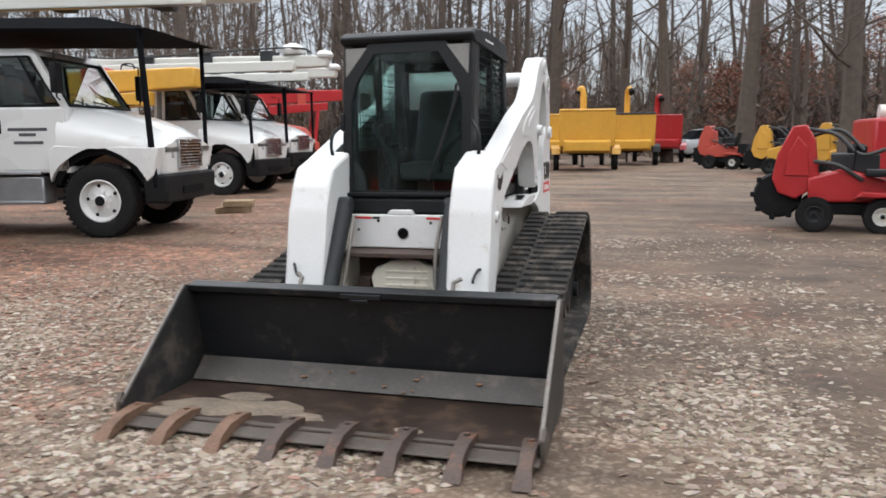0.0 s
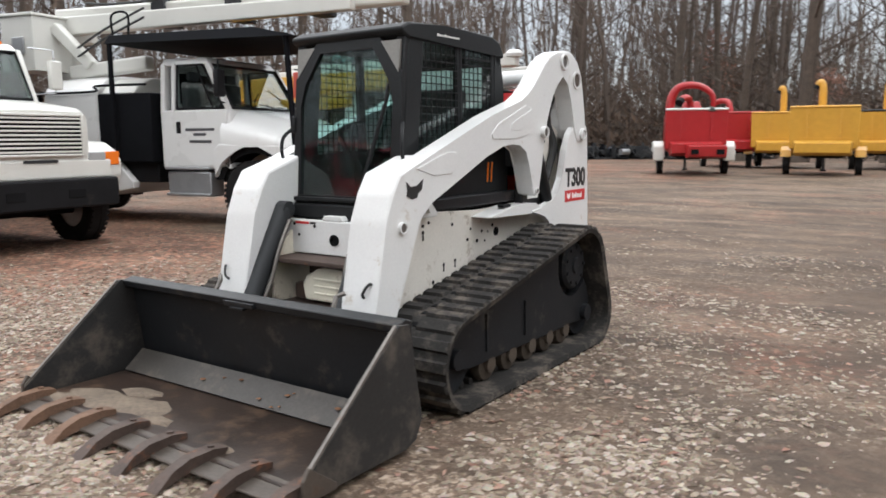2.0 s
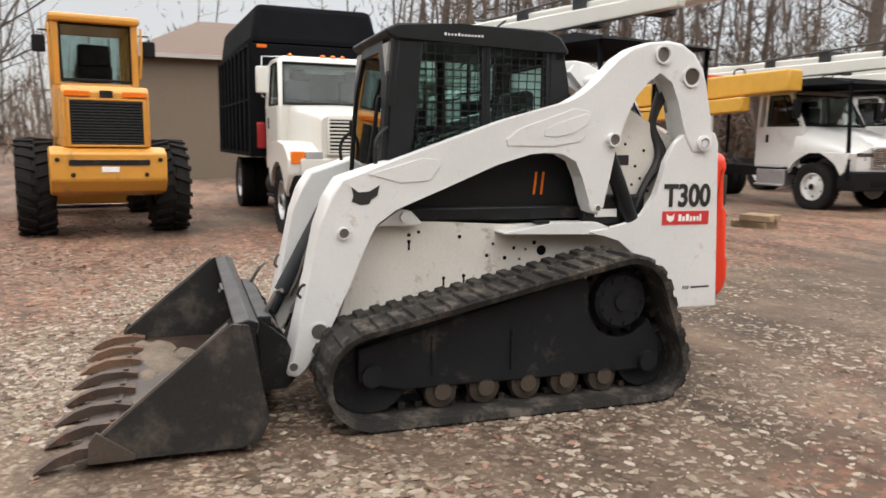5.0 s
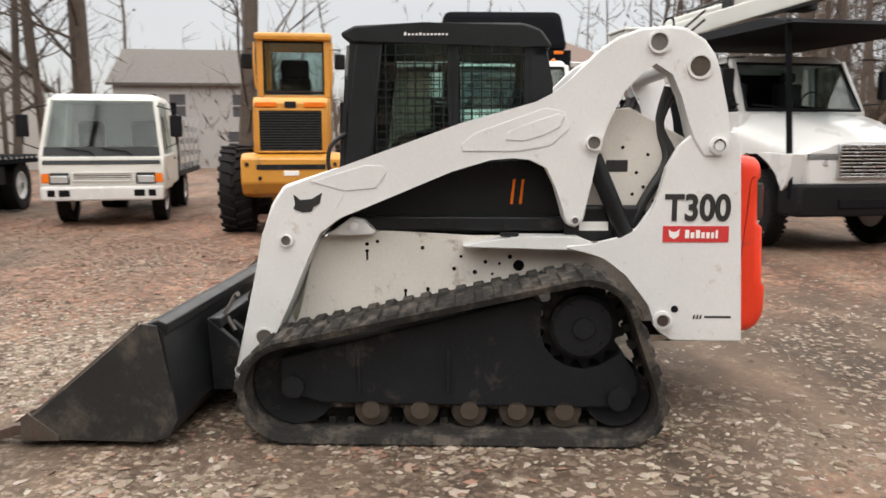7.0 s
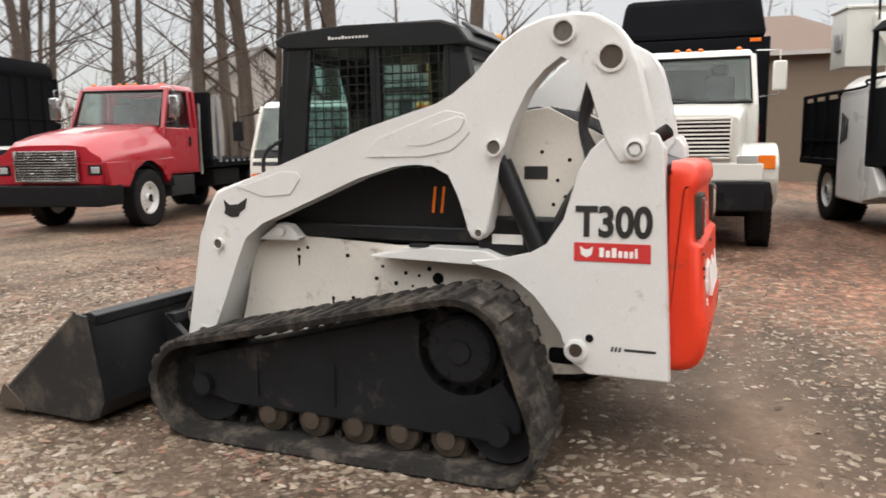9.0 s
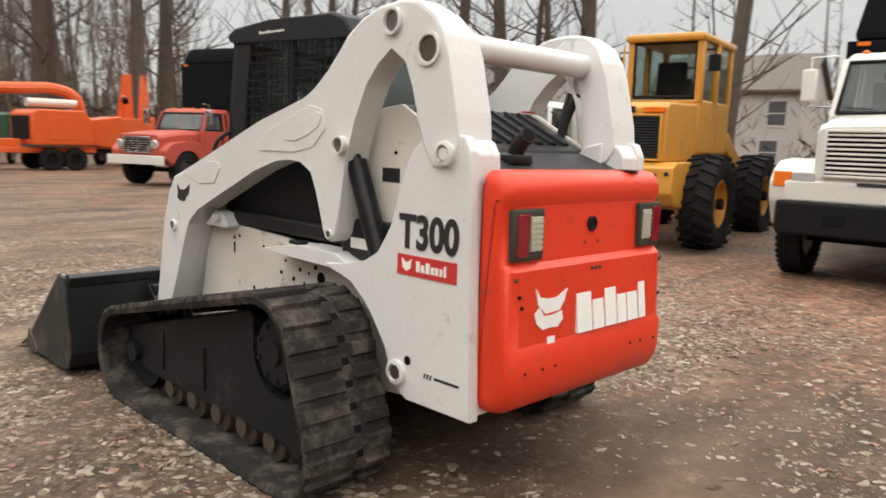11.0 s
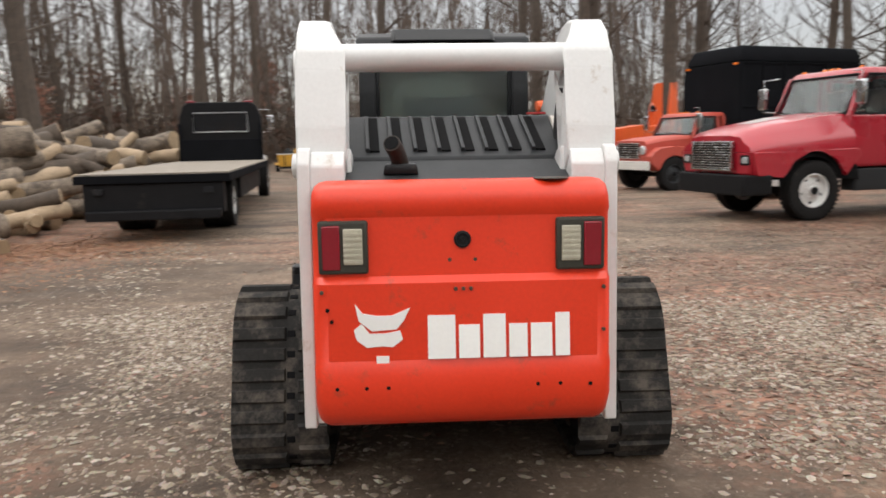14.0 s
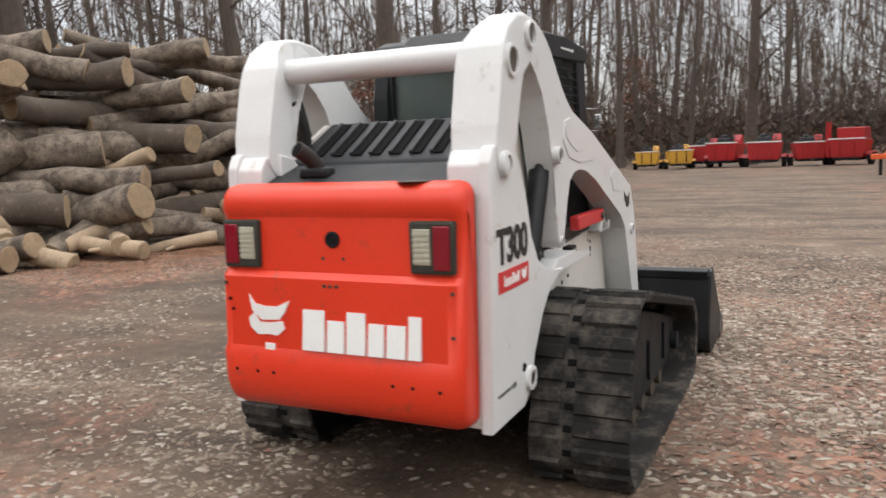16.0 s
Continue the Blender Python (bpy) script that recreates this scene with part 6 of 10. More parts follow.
def wheel(parent, x, y, r, w, rim, style="truck", dual=False):
    """A tyre with its rim; the outer face points away from the middle line."""
    key = (r, w, rim.name, style)
    if key not in WHEELS:
        bm = bmesh.new()
        k = r * 0.57 if style == "truck" else r * 0.52
        lathe(bm, [(k, -w * 0.40), (r * 0.80, -w * 0.52), (r * 0.95, -w * 0.47), (r, -w * 0.36), (r, -w * 0.10), (r * 0.985, -w * 0.09), (r * 0.985, w * 0.09), (r, w * 0.10), (r, w * 0.36), (r * 0.95, w * 0.47), (r * 0.80, w * 0.52), (k, w * 0.40)], (0, 0, 0), "y", 36, closed=True)
        if style == "tractor":
            pass
        else:
            for i in range(40):
                a = 2 * math.pi * i / 40
                c, e = Vector((math.cos(a), 0, math.sin(a))), Vector((-math.sin(a), 0, math.cos(a)))
                for s in (-1, 1):
                    q = [c * r * 0.985 + e * d + Vector((0, s * u * w, 0)) for d, u in ((-0.025, 0.30), (0.025, 0.30), (0.025, 0.49), (-0.025, 0.49))]
                    hexa(bm, q + [p + c * r * 0.028 for p in q])
        tyre = mesh_of("tyre", bm, TYRE)
        bm = bmesh.new()
        if style == "truck":
            lathe(bm, [(k * 1.02, -w * 0.3), (k * 1.02, w * 0.40), (k * 0.95, w * 0.42), (k * 0.90, w * 0.22), (k * 0.80, w * 0.12), (k * 0.62, w * 0.16), (k * 0.42, w * 0.30), (k * 0.30, w * 0.30), (k * 0.28, w * 0.42), (k * 0.22, w * 0.46), (0.001, w * 0.46)], (0, 0, 0), "y", 32)
            for i in range(10):
                a = 2 * math.pi * i / 10
                p = Vector((math.cos(a) * k * 0.46, 0, math.sin(a) * k * 0.46))
                tube(bm, p + Vector((0, w * 0.25, 0)), p + Vector((0, w * 0.36, 0)), 0.016, n=6)
        else:
            lathe(bm, [(k * 1.02, -w * 0.3), (k * 1.02, w * 0.38), (k * 0.92, w * 0.40), (k * 0.86, w * 0.10), (k * 0.4, w * 0.04), (k * 0.38, w * 0.2), (0.001, w * 0.22)], (0, 0, 0), "y", 32)
        rm = mesh_of("rim", bm, rim)
        bm = bmesh.new()
        if style == "truck":
            tube(bm, (0, w * 0.10, 0), (0, w * 0.165, 0), k * 0.085, n=12)
            hand = mesh_of("hand_hole", bm, CHASSIS)
            bm = bmesh.new()
        else:
            hand = None
        lathe(bm, [(k * 0.24, w * 0.30), (k * 0.24, w * 0.47), (0.001, w * 0.48)], (0, 0, 0), "y", 16)
        hole = mesh_of("hub", bm, CHASSIS)
        WHEELS[key] = (tyre, rm, hole, hand)
    tyre, rm, hole, hand = WHEELS[key]
    wh = new("wheel")
    wh.parent = parent
    if style == "tractor":
        for s in (-1, 1):
            if ("lug", s, r, w) not in WHEELS:
                bm = bmesh.new()
                q = [Vector((r * 0.97, s * w * u, d + sk)) for u, sk, d in ((0.02, 0.0, -0.035), (0.52, -0.10, -0.035), (0.52, -0.10, 0.035), (0.02, 0.0, 0.035))]
                hexa(bm, q + [p + Vector((r * (0.09 if i in (0, 3) else 0.05), 0, 0)) for i, p in enumerate(q)])
                WHEELS[("lug", s, r, w)] = mesh_of("tyre_lug", bm, TYRE)
            for i in range(22):
                piece("tyre_lug", WHEELS[("lug", s, r, w)], wh, pose(0, 0, 0, 0, 360 * (i + (0.5 if s > 0 else 0)) / 22, 0))
    wh.matrix_basis = pose(x * S, y * S, r * S * 0.985, 0, RNG.uniform(0, 90), 0 if y > 0 else 180)
    piece("tyre", tyre, wh), piece("rim", rm, wh), piece("hub", hole, wh)
    if hand:
        k = r * 0.57 * 0.72
        for i in range(5):
            a = 2 * math.pi * (i + 0.5) / 5
            piece("hand_hole", hand, wh, pose(k * math.cos(a), 0, k * math.sin(a)))
    if dual:
        piece("tyre", tyre, wh, pose(0, -w * 1.12, 0))
    return wh


def loft(bm, sections, cut=0.12):
    """Bonnet-like body through sections (x, half width, top, bottom) with chamfered shoulders."""
    rings = []
    for x, w, zt, zb in sections:
        c = min(cut, w * 0.4)
        rings.append([bm.verts.new(p) for p in ((x, -w, zb), (x, w, zb), (x, w, zt - c), (x, w - c * 0.35, zt - c * 0.35), (x, w - c, zt), (x, 0, zt + 0.02), (x, -w + c, zt), (x, -w + c * 0.35, zt - c * 0.35), (x, -w, zt - c))])
    skin(bm, rings)


def beam(bm, p, q, a, b):
    """A square bar between two points, a wide along y or x, b the other way."""
    d = (Vector(q) - Vector(p)).normalized()
    u = d.cross(Vector((0, 0, 1)))
    u = Vector((0, 1, 0)) if u.length < 0.05 else u.normalized()
    w = u.cross(d).normalized()
    lo = [Vector(p) + u * sx * a / 2 + w * sy * b / 2 for sx, sy in ((-1, -1), (1, -1), (1, 1), (-1, 1))]
    hi = [Vector(q) + u * sx * a / 2 + w * sy * b / 2 for sx, sy in ((-1, -1), (1, -1), (1, 1), (-1, 1))]
    hexa(bm, lo + hi, min(a, b) * 0.15)


def sheet(bm, p, t=0.012):
    """A pane from four corners."""
    p = [Vector(v) for v in p]
    nrm = (p[1] - p[0]).cross(p[3] - p[0]).normalized() * t
    hexa(bm, p + [v - nrm for v in p])


def truck_cab(root, paint, xr, xb, xt, wb, wt, z0, zb, zt, door_label="", mirror="bracket"):
    """Day cab: lower shell, posts, roof, glass, two doors with handles, mirrors, seats.
    xr rear, xb foot and xt head of the windscreen, half widths at belt and roof, floor, belt and roof heights."""
    cab = new("cab")
    cab.parent = root
    bm = bmesh.new()
    hexa(bm, [(xr, -wb, z0), (xb, -wb, z0), (xb, wb, z0), (xr, wb, z0), (xr, -wb, zb), (xb, -wb, zb), (xb, wb, zb), (xr, wb, zb)], 0.035)
    part("lower_shell", bm, paint, cab)
    bm = bmesh.new()
    hexa(bm, [(xr, -wt, zt - 0.13), (xt, -wt, zt - 0.13), (xt, wt, zt - 0.13), (xr, wt, zt - 0.13), (xr + 0.03, -wt + 0.05, zt), (xt - 0.10, -wt + 0.08, zt), (xt - 0.10, wt - 0.08, zt), (xr + 0.03, wt - 0.05, zt)], 0.04)
    part("roof", bm, paint, cab)
    zr = zt - 0.10
    for s in (-1, 1):
        bm = bmesh.new()
        beam(bm, (xb - 0.04, s * (wb - 0.04), zb - 0.05), (xt - 0.04, s * (wt - 0.04), zr), 0.08, 0.10)
        part("windscreen_post", bm, paint, cab)
        bm = bmesh.new()
        beam(bm, (xr + 0.30, s * (wb - 0.04), zb - 0.05), (xr + 0.30, s * (wt - 0.04), zr), 0.08, 0.12)
        beam(bm, (xr + 0.06, s * (wb - 0.05), zb - 0.05), (xr + 0.06, s * (wt - 0.05), zr), 0.09, 0.12)
        part("door_post", bm, paint, cab)
        # side glass with a black gasket
        bm = bmesh.new()
        y0, y1 = s * (wb - 0.05), s * (wt - 0.05)
        sheet(bm, [(xr + 0.34, y0, zb - 0.02), (xb - 0.09, y0, zb - 0.02), (xt - 0.10, y1, zr - 0.02), (xr + 0.34, y1, zr - 0.02)])
        pane = part("side_glass", bm, TRKG, cab)
        pane.visible_shadow = False
        bm = bmesh.new()
        pipe(bm, [(xr + 0.36, s * (wb - 0.015), zb + 0.02), (xb - 0.12, s * (wb - 0.015), zb + 0.02), (xt - 0.13, s * (wt - 0.012), zr - 0.03), (xr + 0.36, s * (wt - 0.012), zr - 0.03), (xr + 0.36, s * (wb - 0.015), zb + 0.02)], 0.022, 6)
        part("gasket", bm, CHASSIS, cab)
        bm = bmesh.new()
        beam(bm, (xb - 0.36, s * (wb - 0.03), zb), (xt - 0.30, s * (wt - 0.03), zr), 0.02, 0.025)
        part("vent_bar", bm, CHASSIS, cab)
        # door skin
        bm = bmesh.new()
        y0, y1 = sorted((s * (wb - 0.002), s * (wb + 0.014)))
        prism(bm, [(xr + 0.31, z0 + 0.05), (xb - 0.16, z0 + 0.05), (xb - 0.06, z0 + 0.35), (xb - 0.06, zb - 0.03), (xr + 0.31, zb - 0.03)], "y", y0, y1, 0.006)
        door = part("door", bm, paint, cab, door_label)
        bm = bmesh.new()
        box(bm, xr + 0.36, xr + 0.45, *sorted((s * (wb + 0.01), s * (wb + 0.03))), zb - 0.40, zb - 0.20, 0.01)
        part("handle", bm, CHASSIS, door)
        # mirror on its bracket
        m = new("mirror")
        m.parent = cab
        bm = bmesh.new()
        ym = s * (wb + 0.28)
        pipe(bm, [(xb - 0.10, s * wb, zb + 0.10), (xb + 0.02, ym, zb + 0.12), (xb + 0.02, ym, zb + 0.78), (xb - 0.10, s * wt, zb + 0.80)], 0.014, 6)
        part("bracket", bm, CHASSIS if mirror == "black" else CHROME, m)
        bm = bmesh.new()
        box(bm, xb - 0.02, xb + 0.08, *sorted((ym - 0.10, ym + 0.10)), zb + 0.18, zb + 0.62, 0.025)
        part("mirror_head", bm, CHASSIS if mirror == "black" else (TRUCKC if paint is TRUCKC else CHROME), m)
    # windscreen and rear window
    bm = bmesh.new()
    sheet(bm, [(xb - 0.02, -wb + 0.07, zb - 0.02), (xb - 0.02, wb - 0.07, zb - 0.02), (xt - 0.03, wt - 0.06, zr - 0.02), (xt - 0.03, -wt + 0.06, zr - 0.02)])
    ws = part("windscreen", bm, TRKG, cab)
    ws.visible_shadow = False
    bm = bmesh.new()
    pipe(bm, [(xb + 0.0, -wb + 0.09, zb + 0.02), (xb + 0.0, wb - 0.09, zb + 0.02), (xt - 0.01, wt - 0.08, zr - 0.03), (xt - 0.01, -wt + 0.08, zr - 0.03), (xb + 0.0, -wb + 0.09, zb + 0.02)], 0.024, 6)
    part("gasket", bm, CHASSIS, ws)
    for y in (-0.45, 0.15):
        bm = bmesh.new()
        pipe(bm, [(xb + 0.05, y + 0.02, zb - 0.01), (xb + 0.01, y - 0.04, zb + 0.06), (xb + 0.0, y - 0.42, zb + 0.10)], 0.012, 5)
        part("wiper", bm, CHASSIS, cab)
    bm = bmesh.new()
    box(bm, xr - 0.004, xr + 0.05, -wt + 0.05, wt - 0.05, zb - 0.02, zr, 0.0)
    part("rear_wall", bm, paint, cab)
    bm = bmesh.new()
    box(bm, xr - 0.012, xr + 0.056, -wt * 0.6, wt * 0.6, zb + 0.12, zr - 0.12, 0.01)
    part("rear_window", bm, DARK, cab)
    bm = bmesh.new()
    box(bm, xb - 0.40, xb - 0.12, -wb + 0.1, wb - 0.1, zb - 0.05, zb + 0.07, 0.03)
    part("dashboard", bm, DARK, cab)
    bm = bmesh.new()
    lathe(bm, [(0.20, -0.012), (0.215, 0.0), (0.20, 0.012), (0.19, 0.0)], (xb - 0.50, wb * 0.45, zb + 0.12), "x", 20, closed=True)
    part("steering_wheel", bm, CHASSIS, cab)
    for y in (-wb * 0.48, wb * 0.48):
        bm = bmesh.new()
        box(bm, xr + 0.20, xr + 0.36, y - 0.24, y + 0.24, zb - 0.2, zb + 0.50, 0.05)
        box(bm, xr + 0.24, xr + 0.32, y - 0.13, y + 0.13, zb + 0.52, zb + 0.68, 0.03)
        part("seat", bm, SEATM, cab)
    return cab


def fender(root, paint, s, w0, w1, r, zaxle, front, rear, top, low):
    """Arched wing over a front wheel."""
    arc = [(r * math.cos(radians(a)), zaxle + r * math.sin(radians(a))) for a in range(8, 173, 12)]
    bm = bmesh.new()
    prism(bm, [(front, low), (front + 0.02, low + (top - low) * 0.45), (front - 0.10, top - 0.14), (front * 0.62, top - 0.03), (0.0, top), (rear * 0.72, top - 0.03), (rear, top - 0.20), (rear, low)] + arc[::-1], "y", *sorted((s * w0, s * w1)), 0.035)
    part("fender", bm, paint, root)
    bm = bmesh.new()
    prism(bm, [(front - 0.06, low + 0.02), (front - 0.1, top - 0.22), (0.0, top - 0.07), (rear + 0.08, top - 0.24), (rear + 0.05, low + 0.02)] + [(p[0] * 1.03, zaxle + (p[1] - zaxle) * 1.03) for p in arc[::-1]], "y", *sorted((s * (w0 - 0.02), s * (w0 + 0.02))))
    part("wheel_well", bm, CHASSIS, root)


def grille(root, x, w, z0, z1, bars, frame, bar, lean=0.0):
    g = new("grille")
    g.parent = root
    bm = bmesh.new()
    box(bm, x - 0.06, x + 0.004, -w, w, z0, z1)
    part("grille_back", bm, DARK, g)
    bm = bmesh.new()
    t = 0.035
    for y0, y1, a, b in ((-w - t, -w, z0 - t, z1 + t), (w, w + t, z0 - t, z1 + t), (-w, w, z1, z1 + t), (-w, w, z0 - t, z0)):
        box(bm, x - 0.03, x + 0.03, y0, y1, a, b, 0.008)
    part("grille_frame", bm, frame, g)
    h = (z1 - z0) / bars
    for k in range(bars):
        bm = bmesh.new()
        box(bm, x - 0.005, x + 0.022, -w, w, z0 + (k + 0.25) * h, z0 + (k + 0.72) * h, 0.004)
        part("grille_bar", bm, bar, g)


def running_gear(root, tail, wf, wr, r, rim, axles=(-5.2,)):
    bm = bmesh.new()
    for s in (-1, 1):
        box(bm, tail, 0.7, s * 0.43 - 0.05, s * 0.43 + 0.05, 0.72, 0.98, 0.008)
    for k in range(4):
        x = -0.8 + (tail + 1.0) * k / 3
        box(bm, x - 0.06, x + 0.06, -0.42, 0.42, 0.76, 0.92)
    tube(bm, (0, -wf, r * 0.9), (0, wf, r * 0.9), 0.07)
    for a in axles:
        tube(bm, (a, -wr, r), (a, wr, r), 0.09)
        lathe(bm, [(0.08, -0.2), (0.22, 0), (0.08, 0.2)], (a, 0, r), "y", 14)
    part("chassis_frame", bm, CHASSIS, root)
    for s in (-1, 1):
        wheel(root, 0.0, s * wf, r, 0.30, rim)
        for a in axles:
            wheel(root, a, s * wr, r, 0.28, rim, dual=True)


def roof_markers(root, x, z, w):
    for y in (-w, -0.18, 0, 0.18, w):
        bm = bmesh.new()
        lathe(bm, [(0.05, 0), (0.048, 0.03), (0.02, 0.05)], (x, y, z), "z", 10)
        part("roof_marker", bm, AMBER, root)


def marks(root, m, x0, rows, y, s, h=0.05):
    """Unreadable lines of writing as plain bars on a side facing y."""
    for z, a, b in rows:
        bm = bmesh.new()
        box(bm, x0 + a, x0 + b, *sorted((y, y + s * 0.004)), z, z + h)
        part("writing_bar", bm, m, root)


def clamshell(t, paint, sections, ra, za, low):
    """Bonnet and wings in one shell: sections (x, half width at the wing, at the top, shoulder height, top height)."""
    bm = bmesh.new()
    rings = []
    for px, wl, wt, zs, zt in sections:
        half = [(wl, low), (wl, zs - 0.10), (wl - 0.05, zs), (wt + 0.10, zs + (zt - zs) * 0.42), (wt, zt - 0.02), (wt * 0.55, zt + 0.015)]
        rings.append([bm.verts.new((px, q, zz)) for q, zz in half] + [bm.verts.new((px, -q, zz)) for q, zz in half[::-1]])
    skin(bm, rings)
    part("bonnet", bm, paint, t, sharp=50)
    rear, front, w = sections[0][0], sections[-1][0], sections[1][1]
    arc = [(ra * math.cos(radians(a)), za + ra * math.sin(radians(a))) for a in range(20, 161, 10)]
    for s in (-1, 1):
        bm = bmesh.new()
        prism(bm, [(front - 0.10, low - 0.42), (front - 0.01, low), (rear - 0.04, low + 0.04), (rear - 0.16, low - 0.06)] + arc[::-1], "y", *sorted((s * (w - 0.27), s * (w + 0.002))), 0.02)
        part("fender", bm, paint, t)
        bm = bmesh.new()
        prism(bm, [(front - 0.12, low - 0.46), (front - 0.16, low + 0.01), (rear - 0.08, low + 0.01), (rear - 0.18, low - 0.56)] + [(q * 0.86, za + (zz - za) * 0.86) for q, zz in arc[::-1]], "y", *sorted((s * (w - 0.55), s * (w - 0.08))))
        part("wheel_well", bm, DARK, t)


def bonnet_truck(name, x, y, rz, label, paint=TRUCKW, text=False, axle=-5.0):
    """Modern short-nosed conventional truck with sloping bonnet."""
    t = thing(name, x, y, ground_height(x, y), rz, label, "truck")
    clamshell(t, paint, ((-0.62, 1.12, 0.90, 1.74, 1.97), (-0.25, 1.13, 0.86, 1.66, 1.93), (0.2, 1.13, 0.78, 1.58, 1.83), (0.60, 1.10, 0.66, 1.50, 1.70), (0.84, 1.02, 0.55, 1.44, 1.58), (0.96, 0.90, 0.50, 1.38, 1.50)), 0.80, 0.565, 1.36)
    for s in (-1, 1):
        bm = bmesh.new()
        hexa(bm, [(0.80, s * 0.60, 1.20), (0.985, s * 0.58, 1.18), (0.80, s * 1.10, 1.24), (0.62, s * 1.12, 1.26), (0.78, s * 0.60, 1.36), (0.955, s * 0.60, 1.36), (0.80, s * 1.09, 1.37), (0.62, s * 1.125, 1.36)], 0.02)
        part("headlamp", bm, HEADL, t)
        bm = bmesh.new()
        box(bm, -1.85, -0.90, *sorted((s * 0.72, s * 1.06)), 0.50, 0.93, 0.03)
        part("step_tank", bm, ALU, t, "aluminium tank with step")
        for zz in (0.96, 0.51):
            bm = bmesh.new()
            box(bm, -1.85, -0.90, *sorted((s * 0.98, s * 1.12)), zz, zz + 0.045, 0.01)
            part("step", bm, ALU, t)
    bm = bmesh.new()
    hexa(bm, [(0.70, -0.95, 0.94), (0.95, -0.86, 0.94), (0.95, 0.86, 0.94), (0.70, 0.95, 0.94), (0.70, -0.98, 1.37), (0.955, -0.90, 1.37), (0.955, 0.90, 1.37), (0.70, 0.98, 1.37)], 0.03)
    part("nose_panel", bm, paint, t)
    grille(t, 0.98, 0.42, 1.06, 1.45, 8, CHROME, CHROME)
    bm = bmesh.new()
    hexa(bm, [(0.70, -1.15, 0.52), (1.00, -1.0, 0.50), (1.00, 1.0, 0.50), (0.70, 1.15, 0.52), (0.70, -1.15, 0.95), (1.02, -1.0, 0.94), (1.02, 1.0, 0.94), (0.70, 1.15, 0.95)], 0.04)
    bp = part("bumper", bm, CHASSIS, t, "black steel bumper")
    bm = bmesh.new()
    box(bm, 1.01, 1.025, -0.42, 0.42, 0.62, 0.74, 0.005)
    part("bumper_slot", bm, DARK, bp)
    cab = truck_cab(t, paint, -1.95, -0.45, -0.92, 1.05, 0.99, 0.98, 1.98, 2.86, mirror="black")
    if text:
        for s in (-1, 1):
            marks(cab, SEATM, -1.40, [(1.62, 0.0, 0.62), (1.54, 0.17, 0.44), (1.42, 0.08, 0.55)], s * 1.066, s, 0.045)
    running_gear(t, -6.8, 1.0, 0.97, 0.565, TRUCKW, (axle,))
    return t


def canopy(t, x0, x1, w, z, post_x):
    """Black sheet-metal roof over the cab on thin posts."""
    c = new("canopy")
    c.parent = t
    bm = bmesh.new()
    hexa(bm, [(x0, -w, z), (x1, -w * 0.96, z - 0.06), (x1, w * 0.96, z - 0.06), (x0, w, z), (x0, -w + 0.15, z + 0.16), (x1 - 0.9, -w * 0.85, z + 0.14), (x1 - 0.9, w * 0.85, z + 0.14), (x0, w - 0.15, z + 0.16)], 0.015)
    part("canopy_sheet", bm, BOXK, c, "black metal canopy over the cab")
    for s in (-1, 1):
        bm = bmesh.new()
        beam(bm, (post_x, s * (w - 0.12), z), (post_x + 0.05, s * 1.05, 0.75), 0.07, 0.07)
        part("canopy_post", bm, BOXK, c)
        bm = bmesh.new()
        beam(bm, (x0 + 0.1, s * (w - 0.05), z), (x0 + 0.1, s * (w - 0.05), 1.3), 0.07, 0.07)
        part("canopy_post", bm, BOXK, c)
    bm = bmesh.new()
    pipe(bm, bend([(x0 + 0.2, -w + 0.05, z + 0.15), (x0 + 0.2, -w + 0.05, z + 0.48), (x0 + 0.55, -w + 0.05, z + 0.48), (x0 + 0.55, -w + 0.05, z + 0.12)], 4), 0.02)
    part("rail_loop", bm, BOXK, c)


